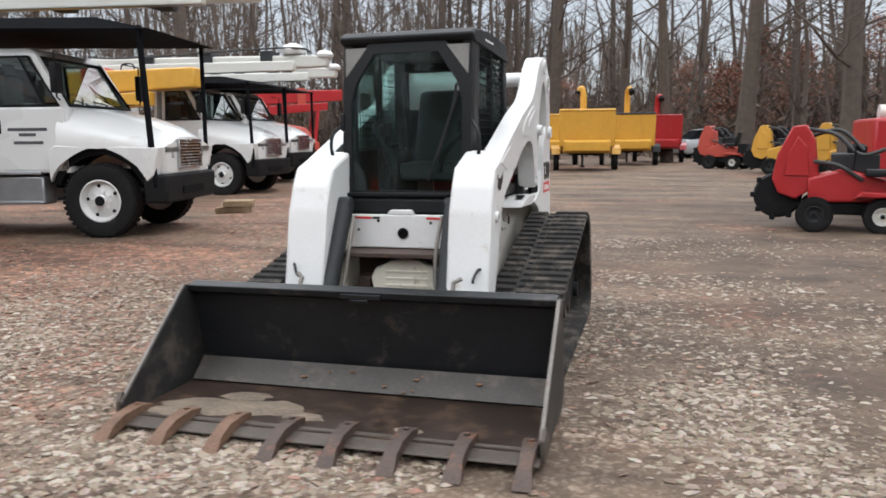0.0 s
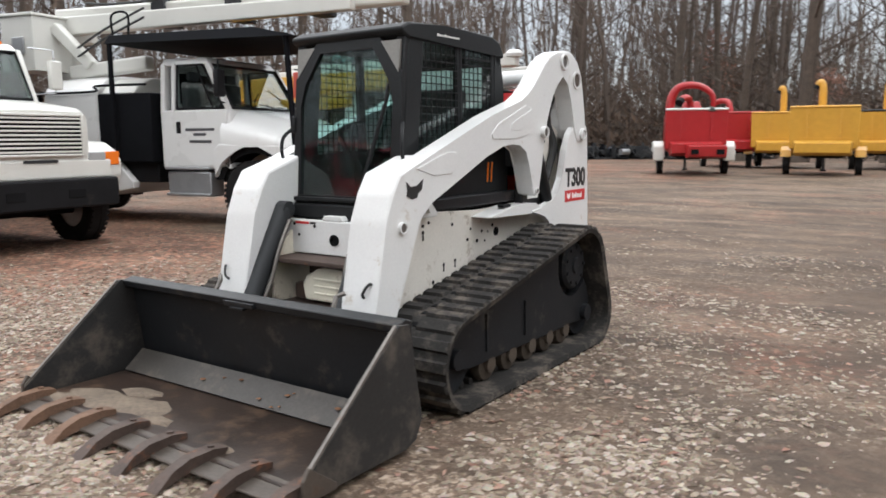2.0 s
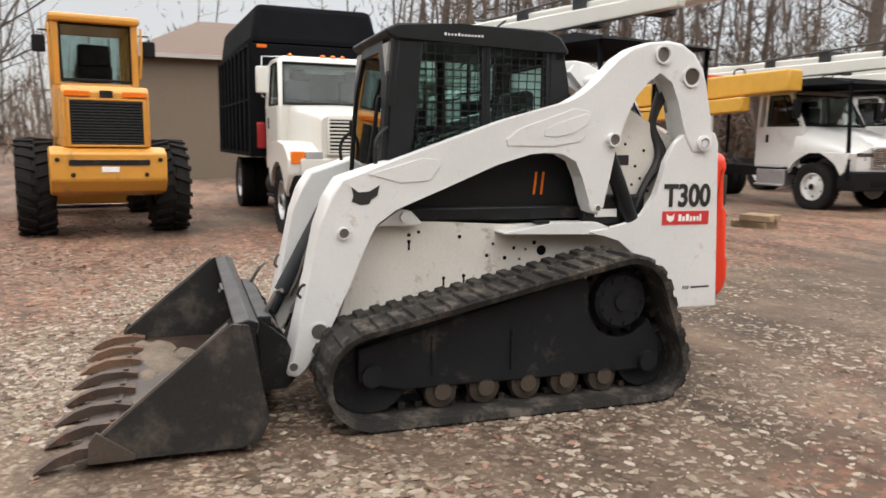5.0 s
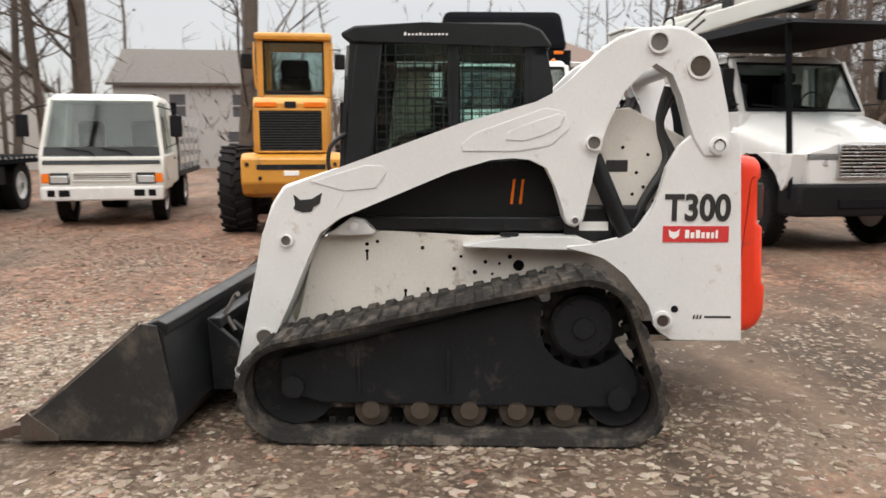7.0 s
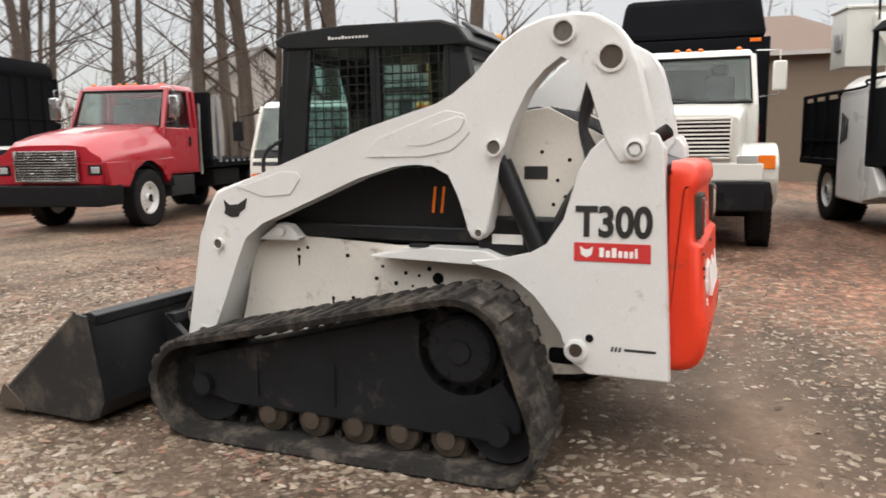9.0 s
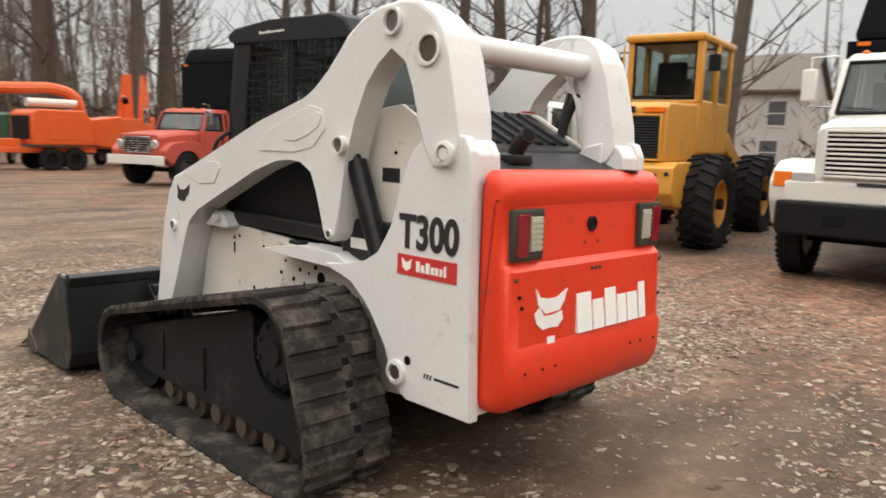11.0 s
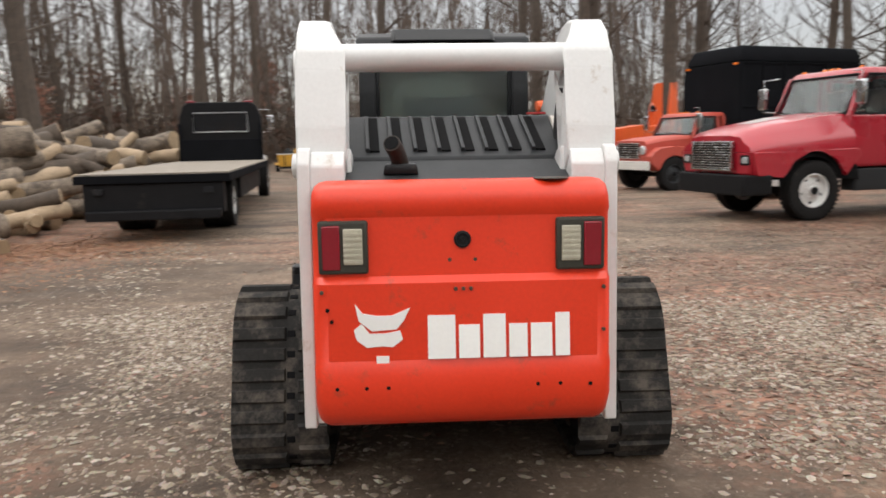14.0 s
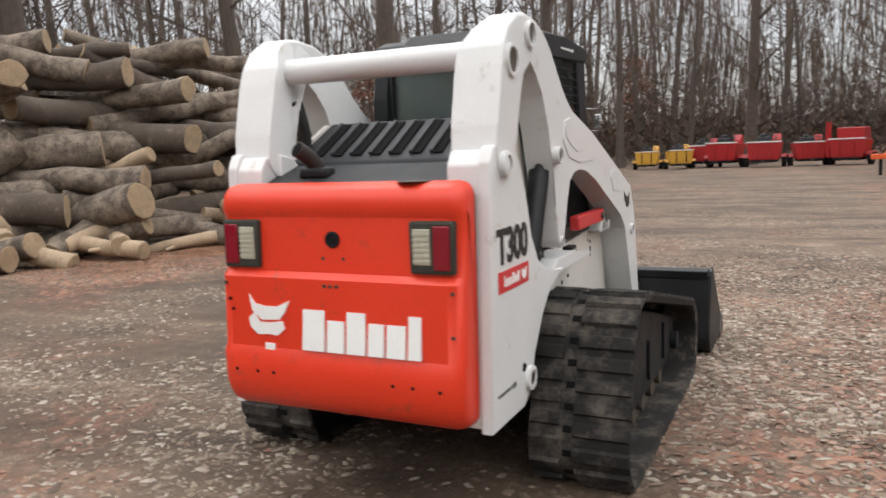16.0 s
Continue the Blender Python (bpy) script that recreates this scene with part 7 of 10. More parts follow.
def aerial_boom(t, x0, x1, y, z, tip=True):
    """White two-stage lifting boom folded down over the truck."""
    b = new("aerial_boom")
    b.parent = t
    bm = bmesh.new()
    hexa(bm, [(x0, y - 0.22, z), (x1, y - 0.15, z + 0.05), (x1, y + 0.15, z + 0.05), (x0, y + 0.22, z), (x0, y - 0.22, z + 0.46), (x1, y - 0.15, z + 0.36), (x1, y + 0.15, z + 0.36), (x0, y + 0.22, z + 0.46)], 0.05)
    part("outer_boom", bm, TRUCKC, b)
    bm = bmesh.new()
    hexa(bm, [(x0 + 0.5, y - 0.52, z - 0.12), (x1 - 0.8, y - 0.46, z - 0.05), (x1 - 0.8, y - 0.28, z - 0.05), (x0 + 0.5, y - 0.28, z - 0.12), (x0 + 0.5, y - 0.52, z + 0.24), (x1 - 0.8, y - 0.46, z + 0.20), (x1 - 0.8, y - 0.28, z + 0.20), (x0 + 0.5, y - 0.28, z + 0.24)], 0.03)
    part("lower_boom", bm, TRUCKC, b)
    for k in range(3):
        bm = bmesh.new()
        xx = x0 + (x1 - x0) * (0.35 + 0.22 * k)
        box(bm, xx - 0.16, xx + 0.16, y - 0.26, y + 0.26, z - 0.04, z + 0.50, 0.02)
        part("boom_collar", bm, HOODM, b)
    bm = bmesh.new()
    pipe(bm, bend([(x0 + 1.0, y - 0.3, z + 0.5), (x0 + 2.2, y - 0.34, z + 0.42), (x1 - 1.2, y - 0.3, z + 0.55), (x1 - 0.4, y - 0.2, z + 0.42)], 6), 0.025)
    part("boom_hose", bm, HOSE, b)
    if tip:
        bm = bmesh.new()
        lathe(bm, [(0.10, -0.05), (0.30, 0.0), (0.33, 0.10), (0.24, 0.22), (0.06, 0.28)], (x1 - 1.0, y, z + 0.42), "z", 18)
        lathe(bm, [(0.08, -0.05), (0.22, 0.0), (0.24, 0.08), (0.15, 0.17)], (x1 - 0.1, y, z + 0.30), "z", 16)
        part("boom_head_cover", bm, TRUCKW, b)
    bm = bmesh.new()
    tube(bm, (x0 + 0.1, y, 1.1), (x0 + 0.1, y, z + 0.1), 0.28, 0.24, 18)
    box(bm, x0 - 0.3, x0 + 0.5, y - 0.4, y + 0.4, z - 0.2, z + 0.25, 0.05)
    part("turret", bm, TRUCKC, b)
    return b


def chip_box(t, x0, x1, w, z0, z1, m, roof=0.55, ribs=9):
    """Ribbed steel box body with a sloped tarpaulin top."""
    c = new("chip_box")
    c.parent = t
    bm = bmesh.new()
    box(bm, x0, x1, -w, w, z0, z1, 0.02)
    part("box_body", bm, m, c, "black steel chip box")
    bm = bmesh.new()
    hexa(bm, [(x0, -w, z1), (x1, -w, z1), (x1, w, z1), (x0, w, z1), (x0 + 0.1, -w + 0.12, z1 + roof), (x1 - 0.18, -w + 0.12, z1 + roof), (x1 - 0.18, w - 0.12, z1 + roof), (x0 + 0.1, w - 0.12, z1 + roof)], 0.12)
    part("box_cover", bm, m, c)
    for s in (-1, 1):
        for k in range(ribs):
            xx = x0 + (x1 - x0) * (k + 0.02) / (ribs - 0.9)
            bm = bmesh.new()
            box(bm, xx - 0.03, xx + 0.04, *sorted((s * w, s * (w + 0.05))), z0, z1, 0.008)
            part("rib", bm, m, c)
        for z in (z0 + 0.03, (z0 + z1) / 2, z1 - 0.05):
            bm = bmesh.new()
            box(bm, x0, x1, *sorted((s * w, s * (w + 0.035))), z, z + 0.05, 0.006)
            part("side_rail", bm, m, c)
    for s in (-1, 1):
        bm = bmesh.new()
        box(bm, x1, x1 + 0.02, *sorted((s * (w - 0.28), s * (w - 0.10))), z1 - 0.08, z1 - 0.02, 0.005)
        part("clearance_lamp", bm, AMBER, c)
    return c


# aerial truck with black canopy, nearest of its row
truck_a = bonnet_truck("aerial_truck", -8.2, 10.9, 11, "white aerial lift truck with black canopy, parked nose out", text=True, axle=-5.4)
canopy(truck_a, -2.9, 1.02, 1.32, 3.12, 0.80)
aerial_boom(truck_a, -5.6, 2.2, 0.25, 3.62)


def tool_body(t):
    """Black locker behind the cab, tall white round-shouldered body and a railed deck over the rear axle."""
    c = new("tool_body")
    c.parent = t
    bm = bmesh.new()
    box(bm, -3.28, -2.05, -1.17, 1.17, 1.08, 2.28, 0.03)
    part("black_locker", bm, BOXK, c)
    # dark block added to fill the black shadow below the locker
    bm = bmesh.new()
    box(bm, -3.25, -2.1, -1.0, 1.0, 0.72, 1.08, 0.02)
    part("under_locker_shade", bm, CHASSIS, c)
    bm = bmesh.new()
    prism(bm, [(-1.18, 0.46), (-1.18, 2.24), (-1.10, 2.42), (-0.90, 2.56), (-0.50, 2.64), (0.50, 2.64), (0.90, 2.56), (1.10, 2.42), (1.18, 2.24), (1.18, 0.46)], "x", -4.62, -3.29, 0.05)
    part("white_body", bm, TRUCKW, c, "tall white body with rounded shoulders")
    bm = bmesh.new()
    prism(bm, [(-1.08, 2.285), (-0.95, 2.44), (-0.60, 2.58), (0.60, 2.58), (0.95, 2.44), (1.08, 2.285)], "x", -3.285, -2.5, 0.03)
    part("locker_top", bm, TRUCKC, c)
    bm = bmesh.new()
    box(bm, -7.0, -4.63, -1.18, 1.18, 1.02, 1.14, 0.01)
    part("deck", bm, BOXK, c, "black steel deck")
    for s in (-1, 1):
        bm = bmesh.new()
        prism(bm, [(-3.28, 1.07), (-2.9, 1.07), (-2.55, 0.74), (-2.55, 0.62), (-3.28, 0.50)], "y", *sorted((s * 1.02, s * 1.17)), 0.02)
        part("skirt", bm, TRUCKW, c)
        bm = bmesh.new()
        box(bm, -4.66, -4.63, *sorted((s * 0.85, s * 1.15)), 0.30, 1.0, 0.005)
        part("mud_flap", bm, DARK, c)
        for x in (-4.75, -5.5, -6.25, -6.95):
            bm = bmesh.new()
            box(bm, x - 0.035, x + 0.035, *sorted((s * 1.10, s * 1.17)), 1.14, 2.34, 0.006)
            part("stake", bm, BOXK, c)
        for z in (1.45, 2.30):
            bm = bmesh.new()
            box(bm, -7.0, -4.63, *sorted((s * 1.105, s * 1.165)), z, z + 0.06, 0.006)
            part("side_rail", bm, BOXK, c)
        for x0 in (-4.79, -5.54, -6.29):
            bm = bmesh.new()
            box(bm, x0 - 0.66, x0, *sorted((s * 1.10, s * 1.13)), 1.15, 2.22, 0.004)
            part("side_panel", bm, BOXK, c)
        bm = bmesh.new()
        pipe(bm, bend([(-4.7, s * 1.19, 2.32), (-3.3, s * 1.20, 2.33), (-3.26, s * 1.20, 2.42), (-2.1, s * 1.20, 2.42)], 4), 0.022)
        part("top_rail", bm, BOXK, c)
        for k in range(3):
            bm = bmesh.new()
            x = -4.38 + 0.13 * k
            pipe(bm, bend([(x, s * 1.19, 1.95 - 0.05 * k), (x + 0.02, s * 1.20, 1.6), (x - 0.03, s * 1.19, 1.42 + 0.04 * k)], 4), 0.014)
            part("hanging_strap", bm, DARK, c)
    return c


def lift_bucket(t, x, y, z):
    """Square open work bucket with lip and step pocket, hung from an elbow of the boom."""
    k = new("lift_bucket")
    k.parent = t
    bm = bmesh.new()
    for a, b, e, f in ((-0.42, 0.42, -0.42, -0.38), (-0.42, 0.42, 0.38, 0.42), (-0.42, -0.38, -0.38, 0.38), (0.38, 0.42, -0.38, 0.38)):
        box(bm, x + a, x + b, y + e, y + f, z + 0.04, z + 1.0)
    box(bm, x - 0.42, x + 0.42, y - 0.42, y + 0.42, z, z + 0.04)
    part("shell", bm, TRUCKC, k, "white moulded work bucket")
    for s in (-1, 1):
        bm = bmesh.new()
        box(bm, x - 0.46, x + 0.46, *sorted((y + s * 0.38, y + s * 0.46)), z + 1.0, z + 1.06, 0.015)
        part("lip", bm, TRUCKC, k)
        bm = bmesh.new()
        box(bm, *sorted((x + s * 0.38, x + s * 0.46)), y - 0.37, y + 0.37, z + 1.003, z + 1.055, 0.015)
        part("lip", bm, TRUCKC, k)
    bm = bmesh.new()
    box(bm, x - 0.1, x + 0.2, y - 0.47, y - 0.42, z + 0.30, z + 0.62, 0.02)
    part("step_pocket", bm, ALU, k)
    bm = bmesh.new()
    beam(bm, (x + 0.4, y + 0.1, z + 0.85), (x + 1.15, y + 0.25, z + 0.1), 0.22, 0.20)
    part("elbow", bm, TRUCKC, k)
    bm = bmesh.new()
    beam(bm, (x + 0.6, y + 0.3, z - 0.02), (x + 2.4, y + 0.45, z + 0.12), 0.26, 0.26)
    part("boom_rest", bm, TRUCKC, k)
    for q in (0.0, 0.16):
        bm = bmesh.new()
        pipe(bm, bend([(x + 0.9, y + 0.12, z + 0.25 + q), (x + 1.7, y + 0.05, z + 0.55 + q), (x + 2.6, y + 0.15, z + 0.9 + q)], 5), 0.022)
        part("tool_hose", bm, HOSE, k)


tool_body(truck_a)
lift_bucket(truck_a, -5.35, -0.62, 2.78)

truck_b = bonnet_truck("aerial_truck", -10.8, 19.0, 2, "white aerial lift truck with black canopy and thin posts", text=False)
canopy(truck_b, -2.9, 1.0, 1.25, 2.95, 0.85)
aerial_boom(truck_b, -5.4, 2.6, 0.1, 3.30)
truck_c = bonnet_truck("aerial_truck", -11.8, 23.0, 2, "white aerial lift truck with black canopy, last in the row", text=False)
canopy(truck_c, -2.9, 1.0, 1.25, 2.95, 0.85)
aerial_boom(truck_c, -5.4, 2.2, 0.0, 3.25)


def boxy_truck(name, x, y, rz, label, paint, body):
    """Older square-nosed conventional truck with separate wings."""
    t = thing(name, x, y, ground_height(x, y), rz, label, "truck")
    bm = bmesh.new()
    loft(bm, [(-0.85, 0.90, 2.12, 1.0), (-0.3, 0.87, 2.08, 1.0), (0.75, 0.76, 1.96, 0.95), (0.88, 0.72, 1.90, 0.95)], 0.10)
    part("bonnet", bm, paint, t)
    bm = bmesh.new()
    box(bm, 0.70, 0.90, -1.05, 1.05, 1.0, 1.26, 0.03)
    part("nose_panel", bm, paint, t)
    for s in (-1, 1):
        fender(t, paint, s, 0.60, 1.24, 0.66, 0.56, 0.86, -0.75, 1.52, 1.0)
        lamp = new("headlamp")
        lamp.parent = t
        bm = bmesh.new()
        box(bm, 0.84, 0.895, *sorted((s * 0.70, s * 0.97)), 1.17, 1.36, 0.012)
        part("clear_lens", bm, HEADL, lamp)
        bm = bmesh.new()
        box(bm, 0.82, 0.89, *sorted((s * 0.975, s * 1.19)), 1.17, 1.36, 0.012)
        part("amber_lens", bm, AMBER, lamp)
        bm = bmesh.new()
        tube(bm, (-1.9, s * 0.85, 0.72), (-1.0, s * 0.85, 0.72), 0.26, n=20)
        part("fuel_tank", bm, CHASSIS, t)
        bm = bmesh.new()
        box(bm, -1.75, -1.1, *sorted((s * 1.0, s * 1.12)), 0.52, 0.56, 0.01)
        part("step", bm, CHASSIS, t)
    grille(t, 0.90, 0.60, 1.34, 1.84, 9, paint, paint)
    bm = bmesh.new()
    box(bm, 0.90, 0.912, -0.24, 0.24, 1.22, 1.26, 0.003)
    part("name_bar", bm, HOODM, t)
    bm = bmesh.new()
    hexa(bm, [(0.70, -1.20, 0.62), (1.0, -1.08, 0.60), (1.0, 1.08, 0.60), (0.70, 1.20, 0.62), (0.70, -1.20, 1.0), (1.0, -1.08, 1.0), (1.0, 1.08, 1.0), (0.70, 1.20, 1.0)], 0.03)
    bp = part("bumper", bm, CHASSIS, t, "black steel bumper")
    for s in (-1, 1):
        bm = bmesh.new()
        box(bm, 1.0, 1.008, *sorted((s * 0.30, s * 0.55)), 0.74, 0.86, 0.004)
        part("bumper_slot", bm, DARK, bp)
    cab = truck_cab(t, paint, -2.1, -0.78, -1.08, 1.05, 1.0, 1.0, 2.12, 2.98)
    roof_markers(cab, -1.22, 2.97, 0.76)
    running_gear(t, -7.2, 1.05, 0.98, 0.565, ALU, (-5.4,))
    return t


truck_i = boxy_truck("chip_truck", -9.3, 6.5, 3, "white chip truck with tall black covered box body", TRUCKC, None)
chip_box(truck_i, -7.3, -2.35, 1.25, 1.2, 3.3, BOXK, 0.75)
for s in (-1, 1):
    bm = bmesh.new()
    box(bm, -2.45, -2.3, *sorted((s * 1.02, s * 1.18)), 1.35, 1.85, 0.03)
    part("red_bottle", bm, REDM, truck_i)
bm = bmesh.new()
for s in (-1, 1):
    lathe(bm, [(0.07, -0.02), (0.09, 0.0), (0.09, 0.04)], (-2.2, 0.45 + s * 0.1, 3.0), "x", 14)
part("horn", bm, CHROME, truck_i)


def red_truck():
    t = thing("flatbed_truck", -8.75, -4.5, ground_height(-8.75, -4.5), 11, "crimson red flatbed truck with chrome grille and black bed", "truck")
    clamshell(t, TRUCKR, ((-0.85, 1.14, 0.92, 1.62, 1.97), (-0.2, 1.15, 0.90, 1.56, 1.91), (0.65, 1.15, 0.84, 1.48, 1.78), (1.15, 1.13, 0.80, 1.42, 1.66), (1.34, 1.08, 0.76, 1.36, 1.56)), 0.72, 0.55, 1.27)
    bm = bmesh.new()
    hexa(bm, [(0.85, -1.08, 0.86), (1.33, -1.02, 0.86), (1.33, 1.02, 0.86), (0.85, 1.08, 0.86), (0.85, -1.10, 1.28), (1.345, -1.06, 1.28), (1.345, 1.06, 1.28), (0.85, 1.10, 1.28)], 0.03)
    part("nose_panel", bm, TRUCKR, t)
    bm = bmesh.new()
    hexa(bm, [(-0.1, -0.42, 1.86), (0.65, -0.36, 1.72), (0.65, 0.10, 1.72), (-0.1, 0.16, 1.86), (-0.1, -0.42, 1.915), (0.65, -0.36, 1.797), (0.65, 0.10, 1.797), (-0.1, 0.16, 1.915)])
    part("bonnet_panel", bm, TRUCKW, t, "white patch on the bonnet")
    for s in (-1, 1):
        lamp = new("headlamp")
        lamp.parent = t
        bm = bmesh.new()
        box(bm, 1.2, 1.352, *sorted((s * 0.78, s * 1.04)), 1.04, 1.22, 0.015)
        part("lamp_frame", bm, CHASSIS, lamp)
        bm = bmesh.new()
        box(bm, 1.32, 1.36, *sorted((s * 0.84, s * 1.01)), 1.07, 1.19, 0.015)
        part("clear_lens", bm, HEADL, lamp)
        bm = bmesh.new()
        box(bm, -1.9, -0.95, *sorted((s * 0.70, s * 1.05)), 0.50, 0.92, 0.03)
        part("battery_box", bm, HOODM, t)
        bm = bmesh.new()
        box(bm, -0.45, -0.25, *sorted((s * 0.80, s * 0.845)), 1.60, 1.70, 0.004)
        part("badge", bm, CHROME, t)
    grille(t, 1.41, 0.60, 0.96, 1.44, 10, CHROME, CHROME)
    bm = bmesh.new()
    hexa(bm, [(0.95, -1.20, 0.50), (1.46, -1.05, 0.48), (1.46, 1.05, 0.48), (0.95, 1.20, 0.50), (0.95, -1.20, 0.86), (1.46, -1.05, 0.86), (1.46, 1.05, 0.86), (0.95, 1.20, 0.86)], 0.03)
    part("bumper", bm, CHASSIS, t, "black steel bumper")
    cab = truck_cab(t, TRUCKR, -2.15, -0.75, -1.08, 1.06, 1.0, 0.95, 1.92, 2.80)
    roof_markers(cab, -1.25, 2.79, 0.76)
    for s in (-1, 1):
        bm = bmesh.new()
        pipe(bm, [(-2.28, s * 1.02, 0.9), (-2.28, s * 1.02, 2.45)], 0.045, 10)
        part("exhaust_stack", bm, CHROME, t, "upright chrome pipe behind the cab")
    running_gear(t, -7.0, 1.0, 0.96, 0.55, TRUCKW, (-5.0,))
    bm = bmesh.new()
    box(bm, -7.0, -2.45, -1.22, 1.22, 1.05, 1.22, 0.01)
    bed = part("bed", bm, BOXK, t)
    bm = bmesh.new()
    box(bm, -2.55, -2.40, -1.20, 1.20, 1.2, 2.70, 0.02)
    part("headboard", bm, BOXK, t)
    for s in (-1, 1):
        for k in range(3):
            bm = bmesh.new()
            box(bm, -2.9 - k * 0.55, -2.8 - k * 0.55, *sorted((s * 1.14, s * 1.22)), 1.2, 2.65, 0.01)
            part("stake", bm, ROLLER if k else ALU, bed)
        bm = bmesh.new()
        for k in range(14):
            box(bm, -6.9 + k * 0.31, -6.78 + k * 0.31, *sorted((s * 1.22, s * 1.235)), 1.15, 1.20)
        part("rub_rail", bm, ALU, bed)
        bm = bmesh.new()
        box(bm, -4.0, -2.7, *sorted((s * 0.6, s * 1.1)), 0.62, 1.0, 0.02)
        part("side_box", bm, CHASSIS, t)
    return t


red_truck()


def old_truck():
    t = thing("old_truck", -9.2, -12.85, ground_height(-9.2, -12.85), 18, "faded orange-red old truck with chrome grille, black box behind", "truck")
    bm = bmesh.new()
    loft(bm, [(-0.75, 0.88, 1.62, 0.9), (0.2, 0.84, 1.56, 0.9), (0.85, 0.80, 1.46, 0.85)], 0.10)
    part("bonnet", bm, TRUCKO, t)
    for s in (-1, 1):
        fender(t, TRUCKO, s, 0.55, 1.08, 0.58, 0.50, 0.84, -0.72, 1.30, 0.80)
        bm = bmesh.new()
        lathe(bm, [(0.13, 0), (0.13, 0.03), (0.10, 0.05)], (0.86, s * 0.68, 1.20), "x", 16)
        part("headlamp", bm, HEADL, t)
    grille(t, 0.87, 0.50, 0.98, 1.38, 6, CHROME, CHROME)
    bm = bmesh.new()
    box(bm, 0.90, 1.02, -1.08, 1.08, 0.62, 0.88, 0.02)
    part("bumper", bm, TRUCKC, t, "white painted bumper")
    cab = truck_cab(t, TRUCKO, -1.95, -0.70, -0.95, 0.98, 0.90, 0.85, 1.62, 2.28)
    roof_markers(cab, -1.15, 2.27, 0.6)
    running_gear(t, -6.0, 0.92, 0.92, 0.50, HOODM, (-4.6,))
    chip_box(t, -7.2, -2.15, 1.25, 1.05, 3.75, BOXK, 0.5, 7)


old_truck()


def cabover_truck():
    x, y = -11.6, -1.25
    t = thing("cabover_truck", x, y, ground_height(x, y), 13, "small white cab-over truck with a stake body, slightly dirty", "truck")
    cab = new("cab")
    cab.parent = t
    w = 1.09
    bm = bmesh.new()
    prism(bm, [(-0.95, 0.72), (0.95, 0.62), (0.99, 0.95), (0.96, 1.28), (-0.95, 1.32)], "y", -w, w, 0.05)
    part("lower_shell", bm, TRUCKC, cab)
    bm = bmesh.new()
    hexa(bm, [(-0.95, -0.97, 2.28), (0.58, -0.95, 2.28), (0.58, 0.95, 2.28), (-0.95, 0.97, 2.28), (-0.90, -0.90, 2.42), (0.45, -0.86, 2.42), (0.45, 0.86, 2.42), (-0.90, 0.90, 2.42)], 0.04)
    part("roof", bm, TRUCKC, cab)
    for s in (-1, 1):
        bm = bmesh.new()
        beam(bm, (0.90, s * (w - 0.05), 1.25), (0.54, s * 0.91, 2.32), 0.08, 0.10)
        part("windscreen_post", bm, TRUCKC, cab)
        bm = bmesh.new()
        beam(bm, (-0.55, s * (w - 0.05), 1.25), (-0.55, s * 0.92, 2.32), 0.08, 0.16)
        beam(bm, (-0.90, s * (w - 0.05), 1.25), (-0.90, s * 0.92, 2.32), 0.08, 0.12)
        part("door_post", bm, TRUCKC, cab)
        bm = bmesh.new()
        sheet(bm, [(-0.50, s * (w - 0.05), 1.28), (0.86, s * (w - 0.05), 1.28), (0.52, s * 0.91, 2.30), (-0.50, s * 0.92, 2.30)])
        pane = part("side_glass", bm, TRKG, cab)
        pane.visible_shadow = False
        bm = bmesh.new()
        prism(bm, [(-0.50, 0.78), (0.55, 0.80), (0.84, 1.0), (0.86, 1.27), (-0.50, 1.30)], "y", *sorted((s * (w - 0.002), s * (w + 0.014))), 0.006)
        door = part("door", bm, TRUCKC, cab)
        bm = bmesh.new()
        box(bm, -0.42, -0.26, *sorted((s * (w + 0.01), s * (w + 0.03))), 1.18, 1.23, 0.008)
        part("handle", bm, CHASSIS, door)
        bm = bmesh.new()
        box(bm, 0.90, 0.992, *sorted((s * 0.57, s * 0.93)), 0.755, 0.975, 0.02)
        part("lamp_surround", bm, HOODM, cab)
        bm = bmesh.new()
        box(bm, 0.90, 1.0, *sorted((s * 0.60, s * 0.90)), 0.78, 0.92, 0.02)
        lamp = part("headlamp", bm, HEADL, cab)
        bm = bmesh.new()
        box(bm, 0.86, 0.99, *sorted((s * 0.90, s * 1.05)), 0.78, 0.97, 0.02)
        part("amber_lens", bm, AMBER, lamp)
        m = new("mirror")
        m.parent = cab
        bm = bmesh.new()
        pipe(bm, [(0.80, s * w, 1.40), (0.92, s * (w + 0.22), 1.50), (0.92, s * (w + 0.22), 2.1), (0.62, s * 0.95, 2.2)], 0.013, 6)
        part("bracket", bm, CHASSIS, m)
        bm = bmesh.new()
        box(bm, 0.88, 0.94, *sorted((s * (w + 0.12), s * (w + 0.34))), 1.62, 2.02, 0.02)
        part("mirror_head", bm, CHASSIS, m)
        bm = bmesh.new()
        box(bm, -0.25, 0.25, *sorted((s * 0.82, s * 1.06)), 0.62, 0.80, 0.05)
        part("wheel_arch", bm, TRUCKC, cab)
    bm = bmesh.new()
    sheet(bm, [(0.95, -0.98, 1.26), (0.95, 0.98, 1.26), (0.57, 0.89, 2.30), (0.57, -0.89, 2.30)])
    ws = part("windscreen", bm, TRKG, cab)
    ws.visible_shadow = False
    bm = bmesh.new()
    hexa(bm, [(0.99, -1.02, 1.12), (0.99, 1.02, 1.12), (0.93, 1.02, 1.12), (0.93, -1.02, 1.12), (0.895, -0.99, 1.44), (0.895, 0.99, 1.44), (0.86, 0.99, 1.44), (0.86, -0.99, 1.44)], 0.01)
    part("cowl", bm, HOODM, cab)
